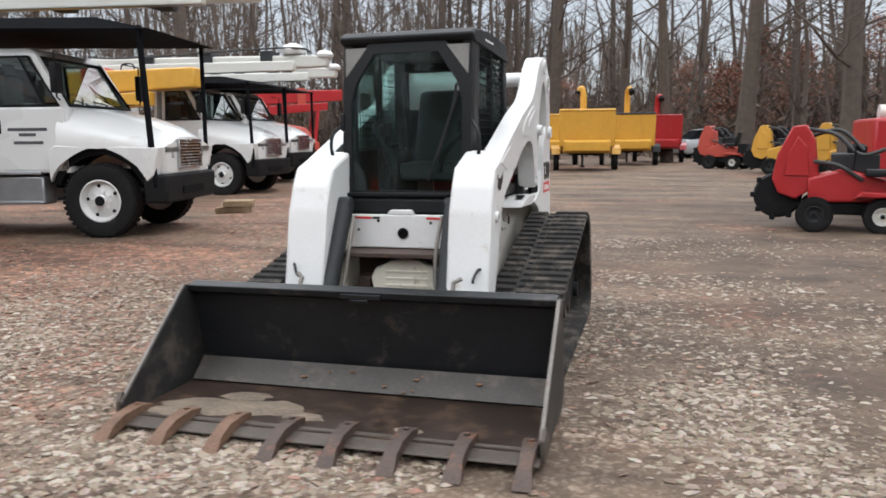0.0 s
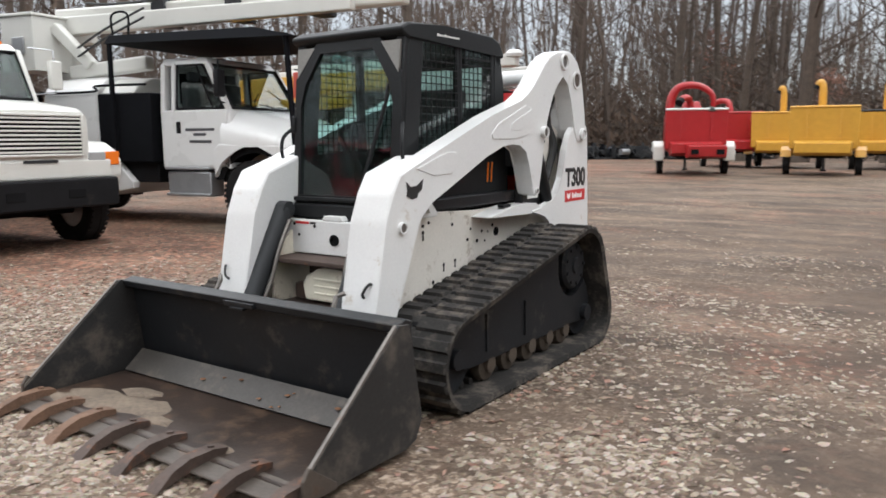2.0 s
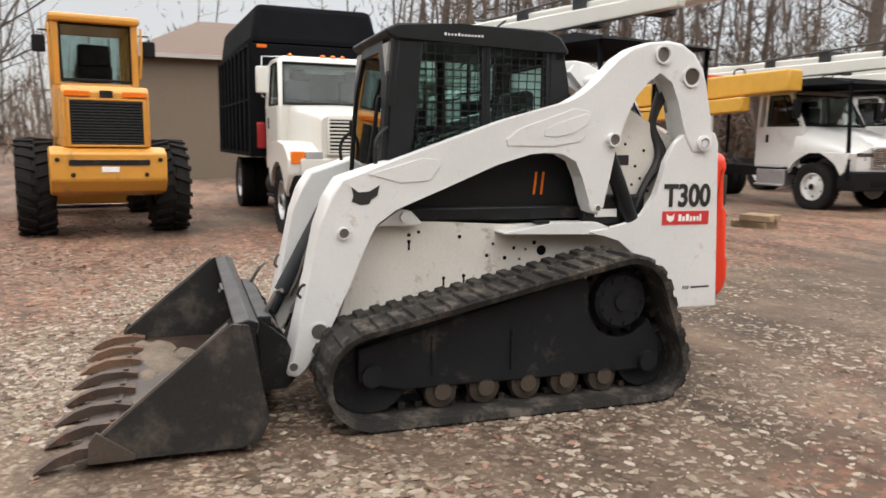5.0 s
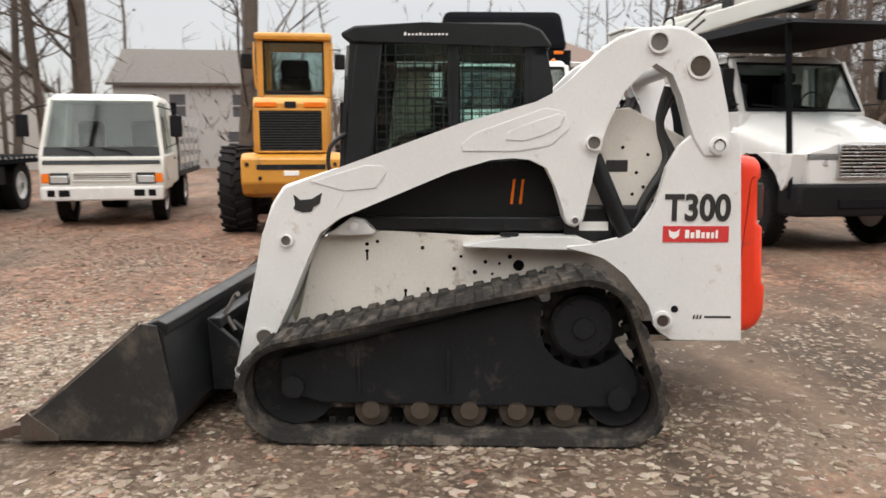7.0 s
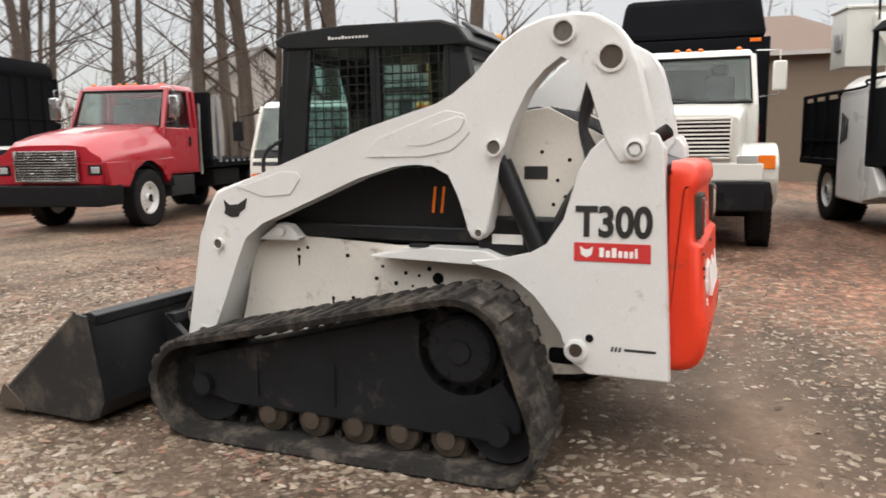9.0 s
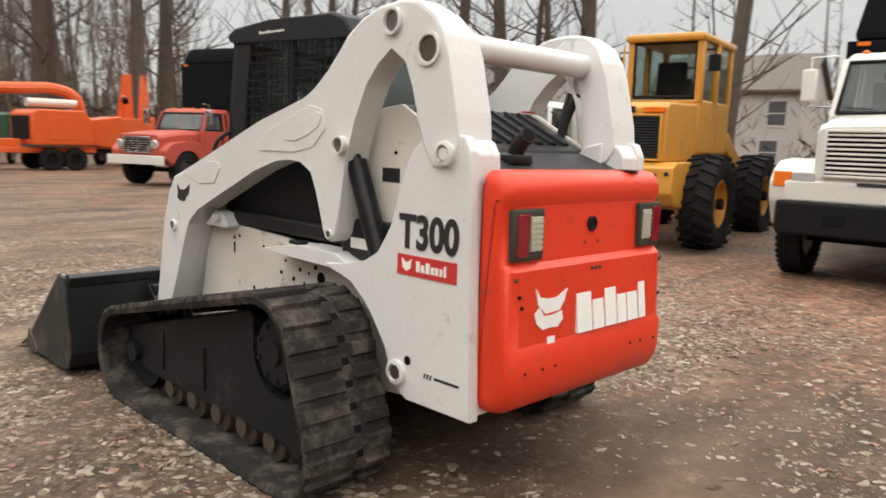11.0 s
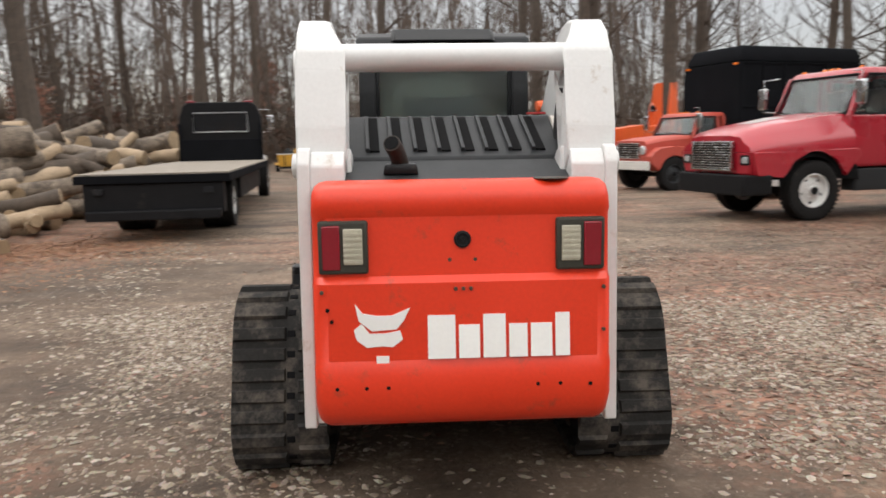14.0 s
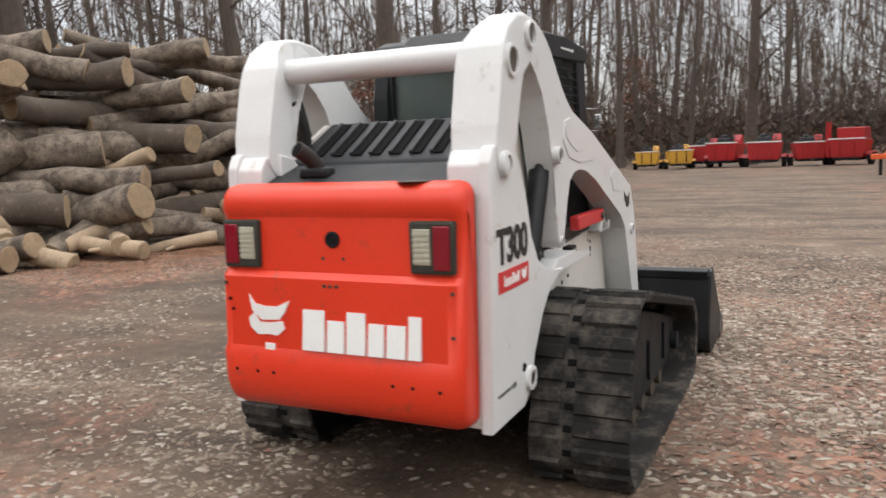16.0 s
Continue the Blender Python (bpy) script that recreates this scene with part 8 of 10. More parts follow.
    for y2 in (-0.10, 0.55):
        bm = bmesh.new()
        pipe(bm, [(0.97, y2, 1.27), (0.95, y2 - 0.12, 1.36), (0.94, y2 - 0.55, 1.42)], 0.014, 5)
        part("wiper", bm, CHASSIS, cab)
    grille(cab, 0.985, 0.50, 0.84, 0.95, 3, TRUCKC, TRUCKC)
    bm = bmesh.new()
    box(bm, 0.88, 1.10, -1.06, 1.06, 0.46, 0.72, 0.04)
    bp = part("bumper", bm, TRUCKW, t)
    for s in (-1, 1):
        for a, b in ((0.80, 0.93), (0.55, 0.74)):
            bm = bmesh.new()
            box(bm, 1.08, 1.108, *sorted((s * a, s * b)), 0.54, 0.66, 0.008)
            part("fog_lamp_slot", bm, DARK, bp)
    bm = bmesh.new()
    box(bm, -0.6, 0.5, -0.95, 0.95, 1.2, 1.3, 0.02)
    for y2 in (-0.5, 0.5):
        box(bm, -0.72, -0.55, y2 - 0.25, y2 + 0.25, 1.25, 1.95, 0.05)
    box(bm, 0.55, 0.85, -0.95, 0.95, 1.2, 1.36, 0.05)
    part("seats_and_dash", bm, DARK, cab)
    bm = bmesh.new()
    box(bm, -0.97, -0.92, -0.95, 0.95, 1.28, 2.32)
    part("rear_wall", bm, TRUCKC, cab)
    for s in (-1, 1):
        wheel(t, 0.0, s * 0.86, 0.42, 0.24, TRUCKW)
        wheel(t, -3.4, s * 0.82, 0.42, 0.24, TRUCKW, dual=True)
    bm = bmesh.new()
    for s in (-1, 1):
        box(bm, -5.2, 0.3, s * 0.40 - 0.05, s * 0.40 + 0.05, 0.55, 0.75, 0.006)
    tube(bm, (-3.4, -0.8, 0.42), (-3.4, 0.8, 0.42), 0.08)
    part("chassis_frame", bm, CHASSIS, t)
    bm = bmesh.new()
    box(bm, -5.3, -1.1, -1.10, 1.10, 0.80, 0.92, 0.01)
    bed = part("bed", bm, CHASSIS, t)
    bm = bmesh.new()
    box(bm, -1.22, -1.12, -1.08, 1.08, 0.9, 2.35, 0.01)
    part("headboard", bm, BOXK, t)
    for s in (-1, 1):
        for k in range(5):
            bm = bmesh.new()
            box(bm, -5.2 + k * 0.95, -5.1 + k * 0.95, *sorted((s * 1.04, s * 1.10)), 0.9, 2.1, 0.006)
            part("stake", bm, ALU, bed)
        for k in range(4):
            bm = bmesh.new()
            box(bm, -5.25, -1.15, *sorted((s * 1.05, s * 1.075)), 1.05 + k * 0.28, 1.20 + k * 0.28, 0.005)
            part("side_board", bm, SIDINGW, bed)


cabover_truck()


def wheel_loader():
    """Yellow wheel loader seen from its engine end; x points out of its rear."""
    x, y = -10.25, 2.62
    t = thing("wheel_loader", x, y, ground_height(x, y), 9, "yellow wheel loader with black rear grille and tall cab", "wheel loader")
    bm = bmesh.new()
    prism(bm, [(-0.6, 0.80), (0.55, 0.62), (1.10, 0.72), (1.25, 0.90), (1.25, 1.30), (1.05, 1.38), (-0.6, 1.38)], "y", -0.80, 0.80, 0.03)
    part("counterweight", bm, YELLOW, t, "yellow cast counterweight")
    bm = bmesh.new()
    hexa(bm, [(1.245, -0.55, 1.12), (1.262, -0.55, 1.12), (1.262, 0.55, 1.12), (1.245, 0.55, 1.12), (1.245, -0.55, 1.20), (1.262, -0.55, 1.20), (1.262, 0.55, 1.20), (1.245, 0.55, 1.20)])
    part("step_slot", bm, TRACKF, t)
    for yb, zb in ((-0.7, 1.2), (0.7, 1.2), (-0.5, 0.98), (0.5, 0.98)):
        bm = bmesh.new()
        tube(bm, (1.23, yb, zb), (1.262, yb, zb), 0.035, n=8)
        part("bolt", bm, TRACKF, t)
    bm = bmesh.new()
    box(bm, 1.25, 1.265, -0.12, 0.12, 1.02, 1.10, 0.004)
    part("plate", bm, DECALW, t)
    bm = bmesh.new()
    prism(bm, [(-1.6, 1.38), (1.08, 1.38), (1.06, 2.20), (0.95, 2.28), (-1.6, 2.34)], "y", -0.60, 0.60, 0.03)
    part("engine_housing", bm, YELLOW, t)
    grille(t, 1.09, 0.50, 1.42, 2.06, 15, YELLOW, HOODM)
    for s in (-1, 1):
        bm = bmesh.new()
        box(bm, 1.06, 1.10, *sorted((s * 0.22, s * 0.56)), 2.12, 2.20, 0.01)
        part("tail_lamp", bm, AMBER, t)
        wheel(t, 0.0, s * 0.98, 0.74, 0.52, YELLOW, "tractor")
        wheel(t, -3.1, s * 0.98, 0.74, 0.52, YELLOW, "tractor")
    bm = bmesh.new()
    box(bm, 1.07, 1.10, -0.09, 0.09, 2.11, 2.21, 0.005)
    part("name_plate", bm, TRACKF, t)
    # cab
    cab = new("cab")
    cab.parent = t
    bm = bmesh.new()
    box(bm, -2.15, -0.35, -0.64, 0.64, 1.5, 2.40, 0.04)
    part("cab_base", bm, YELLOW, cab)
    bm = bmesh.new()
    box(bm, -2.25, -0.25, -0.68, 0.68, 3.34, 3.48, 0.06)
    part("cab_roof", bm, YELLOW, cab)
    for px, py in ((-0.40, -0.59), (-0.40, 0.59), (-2.1, -0.59), (-2.1, 0.59), (-1.2, -0.61), (-1.2, 0.61)):
        bm = bmesh.new()
        box(bm, px - 0.07, px + 0.07, py - 0.055, py + 0.055, 2.35, 3.38, 0.02)
        part("cab_post", bm, YELLOW, cab)
    for nm, a in (("rear_glass", (-0.40, -0.385, -0.55, 0.55)), ("front_glass", (-2.115, -2.10, -0.55, 0.55)), ("side_glass", (-2.05, -0.45, -0.61, -0.598)), ("side_glass", (-2.05, -0.45, 0.598, 0.61))):
        bm = bmesh.new()
        box(bm, *a, 2.38, 3.36)
        pane = part(nm, bm, TRKG, cab)
        pane.visible_shadow = False
    bm = bmesh.new()
    pipe(bm, [(-0.36, -0.52, 2.44), (-0.36, 0.52, 2.44), (-0.36, 0.52, 3.32), (-0.36, -0.52, 3.32), (-0.36, -0.52, 2.44)], 0.03, 6)
    part("gasket", bm, CHASSIS, cab)
    bm = bmesh.new()
    box(bm, -1.2, -0.75, -0.28, 0.28, 2.45, 2.75, 0.06)
    box(bm, -0.85, -0.70, -0.26, 0.26, 2.7, 3.05, 0.06)
    part("seat", bm, DARK, cab)
    bm = bmesh.new()
    lathe(bm, [(0.20, -0.012), (0.215, 0.0), (0.20, 0.012), (0.19, 0.0)], (-1.75, 0, 2.85), "x", 20, closed=True)
    tube(bm, (-1.78, 0, 2.4), (-1.75, 0, 2.85), 0.04)
    part("steering_wheel", bm, CHASSIS, cab)
    for s in (-1, 1):
        bm = bmesh.new()
        box(bm, -0.42, -0.34, *sorted((s * 0.72, s * 0.92)), 2.85, 3.12, 0.03)
        pipe(bm, [(-0.45, s * 0.62, 3.2), (-0.40, s * 0.82, 3.2), (-0.38, s * 0.82, 3.1)], 0.014, 6)
        part("mirror", bm, CHASSIS, cab)
        bm = bmesh.new()
        pipe(bm, bend([(-0.30, s * 0.66, 2.5), (-0.22, s * 0.68, 2.9), (-0.26, s * 0.68, 3.3)], 4), 0.018)
        part("hand_rail", bm, YELLOW, cab)
    # front half: frame, arms and bucket
    bm = bmesh.new()
    box(bm, -3.9, -1.6, -0.45, 0.45, 0.65, 1.35, 0.05)
    for s in (-1, 1):
        prism(bm, [(-2.4, 1.9), (-2.3, 1.6), (-3.6, 0.9), (-4.5, 0.35), (-4.6, 0.6), (-3.6, 1.3)], "y", *sorted((s * 0.45, s * 0.60)), 0.02)
    part("front_frame", bm, YELLOW, t)
    bm = bmesh.new()
    prism(bm, [(-4.5, 0.1), (-5.4, 0.08), (-5.5, 0.12), (-4.7, 0.2), (-4.55, 0.6), (-4.75, 1.2), (-4.6, 1.2), (-4.4, 0.6)], "y", -1.2, 1.2, 0.02)
    part("bucket", bm, YELLOW, t)


wheel_loader()


def rollback():
    """Flatbed recovery truck pointing away; x points towards its cab."""
    t = thing("rollback_truck", 2.82, -3.1, ground_height(2.82, -3.1), -85, "recovery truck with grey wooden deck and black cab", "truck")
    bm = bmesh.new()
    box(bm, 0.0, 9.2, -1.28, 1.28, 0.98, 1.12, 0.01)
    deck = part("deck_frame", bm, BOXK, t)
    for k in range(12):
        bm = bmesh.new()
        y0 = -1.25 + k * 0.2085
        box(bm, 0.02, 9.1, y0, y0 + 0.202, 1.12, 1.15, 0.004)
        part("deck_plank", bm, PLANKM, deck)
    bm = bmesh.new()
    box(bm, 0.05, 0.35, -1.15, 1.15, 0.45, 0.98, 0.02)
    box(bm, -0.12, 0.06, -1.1, 1.1, 0.36, 0.52, 0.02)
    part("tail_frame", bm, CHASSIS, t)
    for s in (-1, 1):
        bm = bmesh.new()
        box(bm, -0.01, 0.01, s * 0.9 - 0.08, s * 0.9 + 0.08, 0.8, 0.9)
        part("tail_lamp", bm, TRACKF, t)
        wheel(t, 2.2, s * 0.95, 0.50, 0.28, TRUCKW, dual=True)
        wheel(t, 11.0, s * 0.98, 0.50, 0.30, TRUCKW)
        bm = bmesh.new()
        box(bm, 2.8, 7.5, *sorted((s * 0.6, s * 1.15)), 0.5, 0.95, 0.03)
        part("tool_box", bm, CHASSIS, t)
    bm = bmesh.new()
    for s in (-1, 1):
        box(bm, 0.3, 11.8, s * 0.43 - 0.05, s * 0.43 + 0.05, 0.62, 0.9)
    part("chassis_frame", bm, CHASSIS, t)
    for a in ((-1.15, -1.07, 1.1, 2.2), (1.07, 1.15, 1.1, 2.2), (-1.15, 1.15, 1.15, 1.75)):
        bm = bmesh.new()
        box(bm, 9.05, 9.2, *a, 0.02)
        part("cab_guard_bar", bm, BOXK, t)
    bm = bmesh.new()
    prism(bm, [(-1.14, 1.2), (1.14, 1.2), (1.14, 2.35), (1.02, 2.70), (0.85, 2.80), (-0.85, 2.80), (-1.02, 2.70), (-1.14, 2.35)], "x", 9.22, 9.42, 0.03)
    back = part("cab_back", bm, CHASSIS, t)
    bm = bmesh.new()
    box(bm, 9.20, 9.222, -0.72, 0.72, 1.98, 2.48, 0.005)
    part("rear_window", bm, HEADG, back, "dark rear window with a pale trim")
    bm = bmesh.new()
    pipe(bm, [(9.19, -0.75, 1.96), (9.19, 0.75, 1.96), (9.19, 0.75, 2.50), (9.19, -0.75, 2.50), (9.19, -0.75, 1.96)], 0.018, 6)
    part("window_trim", bm, ALU, back)
    for y2 in (-0.8, 0.8):
        bm = bmesh.new()
        box(bm, 9.24, 9.36, y2 - 0.14, y2 + 0.14, 2.79, 2.84, 0.02)
        part("light_bar_lamp", bm, REDL, t)
    cab = truck_cab(t, BOXK, 9.45, 10.8, 10.45, 1.0, 0.95, 0.9, 1.85, 2.80)
    bm = bmesh.new()
    loft(bm, [(10.7, 0.85, 1.75, 0.85), (11.5, 0.78, 1.62, 0.85), (11.95, 0.65, 1.40, 0.85)], 0.12)
    part("bonnet", bm, TRUCKW, t)
    bm = bmesh.new()
    for s in (-1, 1):
        box(bm, 10.5, 11.6, *sorted((s * 0.7, s * 1.1)), 1.05, 1.25, 0.08)
    box(bm, 11.8, 12.05, -1.1, 1.1, 0.5, 0.8, 0.03)
    part("front_wings", bm, TRUCKW, t)


rollback()

# ---- timber pile ----
def make_log(seed, length, r, bark):
    q = random.Random(seed)
    root = thing("log", 0, 0, -60, 0, "grey-barked log with sawn ends in the timber heap", "log", "logs in the timber pile")
    bm = bmesh.new()
    rings, n = [], 11
    off = [Vector((0, q.uniform(-0.03, 0.03) * length * 0.5, q.uniform(-0.03, 0.03) * length * 0.5)) for _ in range(7)]
    for i in range(7):
        t = i / 6
        c = Vector(((t - 0.5) * length, 0, 0)) + off[i] * (0.4 if i in (0, 6) else 1)
        rr = r * (1.12 - 0.24 * t)
        rings.append([bm.verts.new(c + Vector((0, math.cos(2 * math.pi * k / n), math.sin(2 * math.pi * k / n))) * rr * q.uniform(0.92, 1.07)) for k in range(n)])
    ends = [[v.co.copy() for v in rings[0]], [v.co.copy() for v in rings[-1]]]
    skin(bm, rings, caps=False)
    if q.random() < 0.5:
        a = q.uniform(0, 6.28)
        p = Vector((q.uniform(-0.2, 0.3) * length, math.cos(a) * r * 0.8, math.sin(a) * r * 0.8))
        tube(bm, p, p + Vector((0.15, math.cos(a) * r, math.sin(a) * r)), r * 0.3, r * 0.22, 7)
    part("bark", bm, bark, root, sharp=60)
    for s, e in zip((-1, 1), ends):
        bm = bmesh.new()
        mid = sum(e, Vector()) / n
        a = [bm.verts.new(mid + (v - mid) * 0.97) for v in e]
        b = [bm.verts.new(mid + (v - mid) * 0.90 + Vector((s * 0.012, 0, 0))) for v in e]
        for k in range(n):
            bm.faces.new((a[k], a[(k + 1) % n], b[(k + 1) % n], b[k]))
        bm.faces.new(b)
        part("sawn_end", bm, LOGEND, root)
    return root


BIG = [make_log(40 + k, *a) for k, a in enumerate(((4.2, 0.22, LOGBARK), (3.6, 0.27, LOGDARK), (4.6, 0.18, LOGBARK), (2.6, 0.31, LOGBARK), (3.7, 0.14, LOGDARK), (2.2, 0.25, LOGDARK), (3.0, 0.20, LOGPALE)))]
SMALL = [make_log(60 + k, *a) for k, a in enumerate(((1.7, 0.16, LOGPALE), (2.3, 0.14, LOGPALE), (1.3, 0.20, LOGBARK), (2.0, 0.19, LOGBARK), (2.6, 0.12, LOGPALE)))]
used = set()


def lay(root, x, y, z, yaw, pitch, roll):
    m = pose(x * S, y * S, z * S, roll, pitch, yaw)
    if root.name in used:
        copy_thing(root, m)
    else:
        used.add(root.name)
        root.matrix_world = m


lr = random.Random(91)
FOOT = [(-16.5, 4.9), (-13.5, 5.4), (-10.5, 6.3), (-7.0, 6.3), (-3.0, 6.7), (-0.5, 7.6), (1.5, 8.6), (4.5, 10.4), (7.5, 12.5)]


def pile_foot(y):
    for (y0, x0), (y1, x1) in zip(FOOT, FOOT[1:]):
        if y0 <= y <= y1:
            return x0 + (x1 - x0) * (y - y0) / (y1 - y0)
    return 6.0


for layer in range(13):
    u0 = 0.10 + layer * 0.34
    for k in range(15):
        y = -15.8 + k * 1.6 + lr.uniform(-0.6, 0.6)
        if y > 7:
            continue
        tall = 3.75 if y > -4.5 else 1.45 + max(0, y + 10) * 0.28
        z = min(0.22 + u0 * 1.12, tall) + lr.uniform(-0.12, 0.18)
        yaw = 62 + lr.gauss(0, 24) if lr.random() < 0.62 else lr.uniform(-40, 50)
        lay(BIG[lr.randrange(7)], pile_foot(y) + u0 + 0.3, y, z, yaw, lr.gauss(0, 11), lr.uniform(0, 360))
for k in range(120):
    y = lr.uniform(-15.5, 4.5)
    u = lr.uniform(-0.7, 1.5)
    z = 0.16 + max(0, u) * 0.75 + lr.uniform(0, 0.15)
    lay(SMALL[lr.randrange(5)], pile_foot(y) + u, y, z, lr.uniform(0, 180) if u > 0.2 else lr.gauss(20, 45), lr.gauss(0, 10) + (12 if u > 0 else 0), lr.uniform(0, 360))


# ---- wood chippers, stump grinders ----
def small_wheel(t, x, y, r=0.34, rim=TRUCKC):
    wheel(t, x, y, r, 0.2, rim, "trailer")


def chipper(x, y, rz, paint, label, chute_h=3.0, skirt=None, wide=1.15, chute_to=(0.5, 0.5)):
    """Towed chipper seen from its folded feed tray; own x points along the drawbar, away from the tray."""
    t = thing("wood_chipper", x, y, ground_height(x, y), rz, label, "wood chipper", "chippers along the wood")
    bm = bmesh.new()
    prism(bm, [(-0.75, 0.75), (1.2, 0.75), (1.3, 0.95), (1.3, 1.95), (1.1, 2.05), (-0.75, 2.12)], "y", -wide + 0.12, wide - 0.12, 0.05)
    body = part("engine_box", bm, paint, t)
    bm = bmesh.new()
    hexa(bm, [(-0.75, -wide * 0.8, 0.7), (-0.75, wide * 0.8, 0.7), (-1.35, wide, 0.85), (-1.35, -wide, 0.85), (-0.75, -wide * 0.8, 2.1), (-0.75, wide * 0.8, 2.1), (-1.45, wide * 1.02, 2.18), (-1.45, -wide * 1.02, 2.18)], 0.04)
    hop = part("infeed_hopper", bm, paint, t)
    bm = bmesh.new()
    hexa(bm, [(-1.36, -wide * 0.85, 0.62), (-1.36, wide * 0.85, 0.62), (-1.72, wide * 0.8, 0.72), (-1.72, -wide * 0.8, 0.72), (-1.40, -wide * 0.85, 1.12), (-1.40, wide * 0.85, 1.12), (-1.74, wide * 0.8, 1.05), (-1.74, -wide * 0.8, 1.05)], 0.03)
    part("feed_tray", bm, paint, hop)
    bm = bmesh.new()
    pipe(bm, [(-1.44, -wide, 2.18), (-1.44, wide, 2.18)], 0.04, 8)
    part("hopper_rim", bm, skirt or paint, hop)
    for s in (-1, 1):
        bm = bmesh.new()
        box(bm, -1.46, -1.44, *sorted((s * wide * 0.45, s * wide * 0.52)), 1.2, 2.1, 0.004)
        part("hopper_rib", bm, paint, hop)
        small_wheel(t, -0.35, s * (wide + 0.08), 0.36)
        bm = bmesh.new()
        prism(bm, [(-0.85, 0.58), (-0.78, 0.80), (-0.35, 0.92), (0.08, 0.80), (0.15, 0.58), (0.08, 0.58), (0.0, 0.74), (-0.35, 0.85), (-0.70, 0.74), (-0.78, 0.58)], "y", *sorted((s * (wide - 0.06), s * (wide + 0.26))), 0.01)
        part("mudguard", bm, skirt or paint, t)
    bm = bmesh.new()
    for s in (-1, 1):
        beam(bm, (-1.3, s * 0.45, 0.62), (1.3, s * 0.40, 0.62), 0.09, 0.16)
        beam(bm, (1.3, s * 0.40, 0.62), (2.6, s * 0.03, 0.56), 0.08, 0.10)
    box_fn(bm, -0.9, 1.0, -0.6, 0.6, 0.55, 0.78)
    part("drawbar_frame", bm, CHASSIS, t)
    bm = bmesh.new()
    tube(bm, (2.1, 0, 0.03), (2.1, 0, 0.85), 0.05)
    box_fn(bm, 2.0, 2.2, -0.1, 0.1, 0.0, 0.06)
    part("jack_stand", bm, HOODM, t)
    bm = bmesh.new()
    dx, dy = chute_to
    pts = bend([(-0.35, 0.1, 2.0), (-0.35, 0.1, chute_h - 0.35), (-0.35 + dx * 0.25, 0.1 + dy * 0.25, chute_h - 0.06), (-0.35 + dx * 0.8, 0.1 + dy * 0.8, chute_h), (-0.35 + dx * 1.35, 0.1 + dy * 1.35, chute_h - 0.08)], 5)
    pipe(bm, pts, [0.125 - 0.001 * i for i in range(len(pts))], 9)
    ch = part("discharge_chute", bm, paint, t)
    bm = bmesh.new()
    q = pts[-1]
    tube(bm, q - Vector((dx, dy, 0)) * 0.08, q + Vector((dx * 0.2, dy * 0.2, -0.12)), 0.12, 0.14, 9)
    part("chute_flap", bm, CHASSIS, ch)
    bm = bmesh.new()
    tube(bm, (0.7, -0.3, 2.0), (0.7, -0.3, 2.35), 0.05, n=8)
    part("exhaust_stack", bm, TOOTHM, body)
    return t


box_fn = box
chipper(-2.25, 29.6, 97, YELLOWC, "yellow wood chipper with folded feed tray, worn panels", 3.0, None, 1.0, (0.05, 0.12))
chipper(-0.75, 34.6, 93, YELLOWC, "yellow wood chipper with blue-black lower frame", 3.25, HOODM, 1.05, (-0.5, -0.1))
chipper(0.55, 38.4, 92, REDM, "dark red wood chipper parked behind the yellow ones", 3.1, None, 1.0, (-0.4, -0.1))
chipper(-4.35, 34.4, 100, YELLOWC, "yellow wood chipper behind another, rusty lower edge", 3.15, None, 1.2, (0.05, 0.1))
red_chipper = chipper(-6.35, 28.6, 112, REDM, "red wood chipper with pale mudguards and looped chute", 2.6, TRUCKC, 1.0, (-0.5, 0.3))


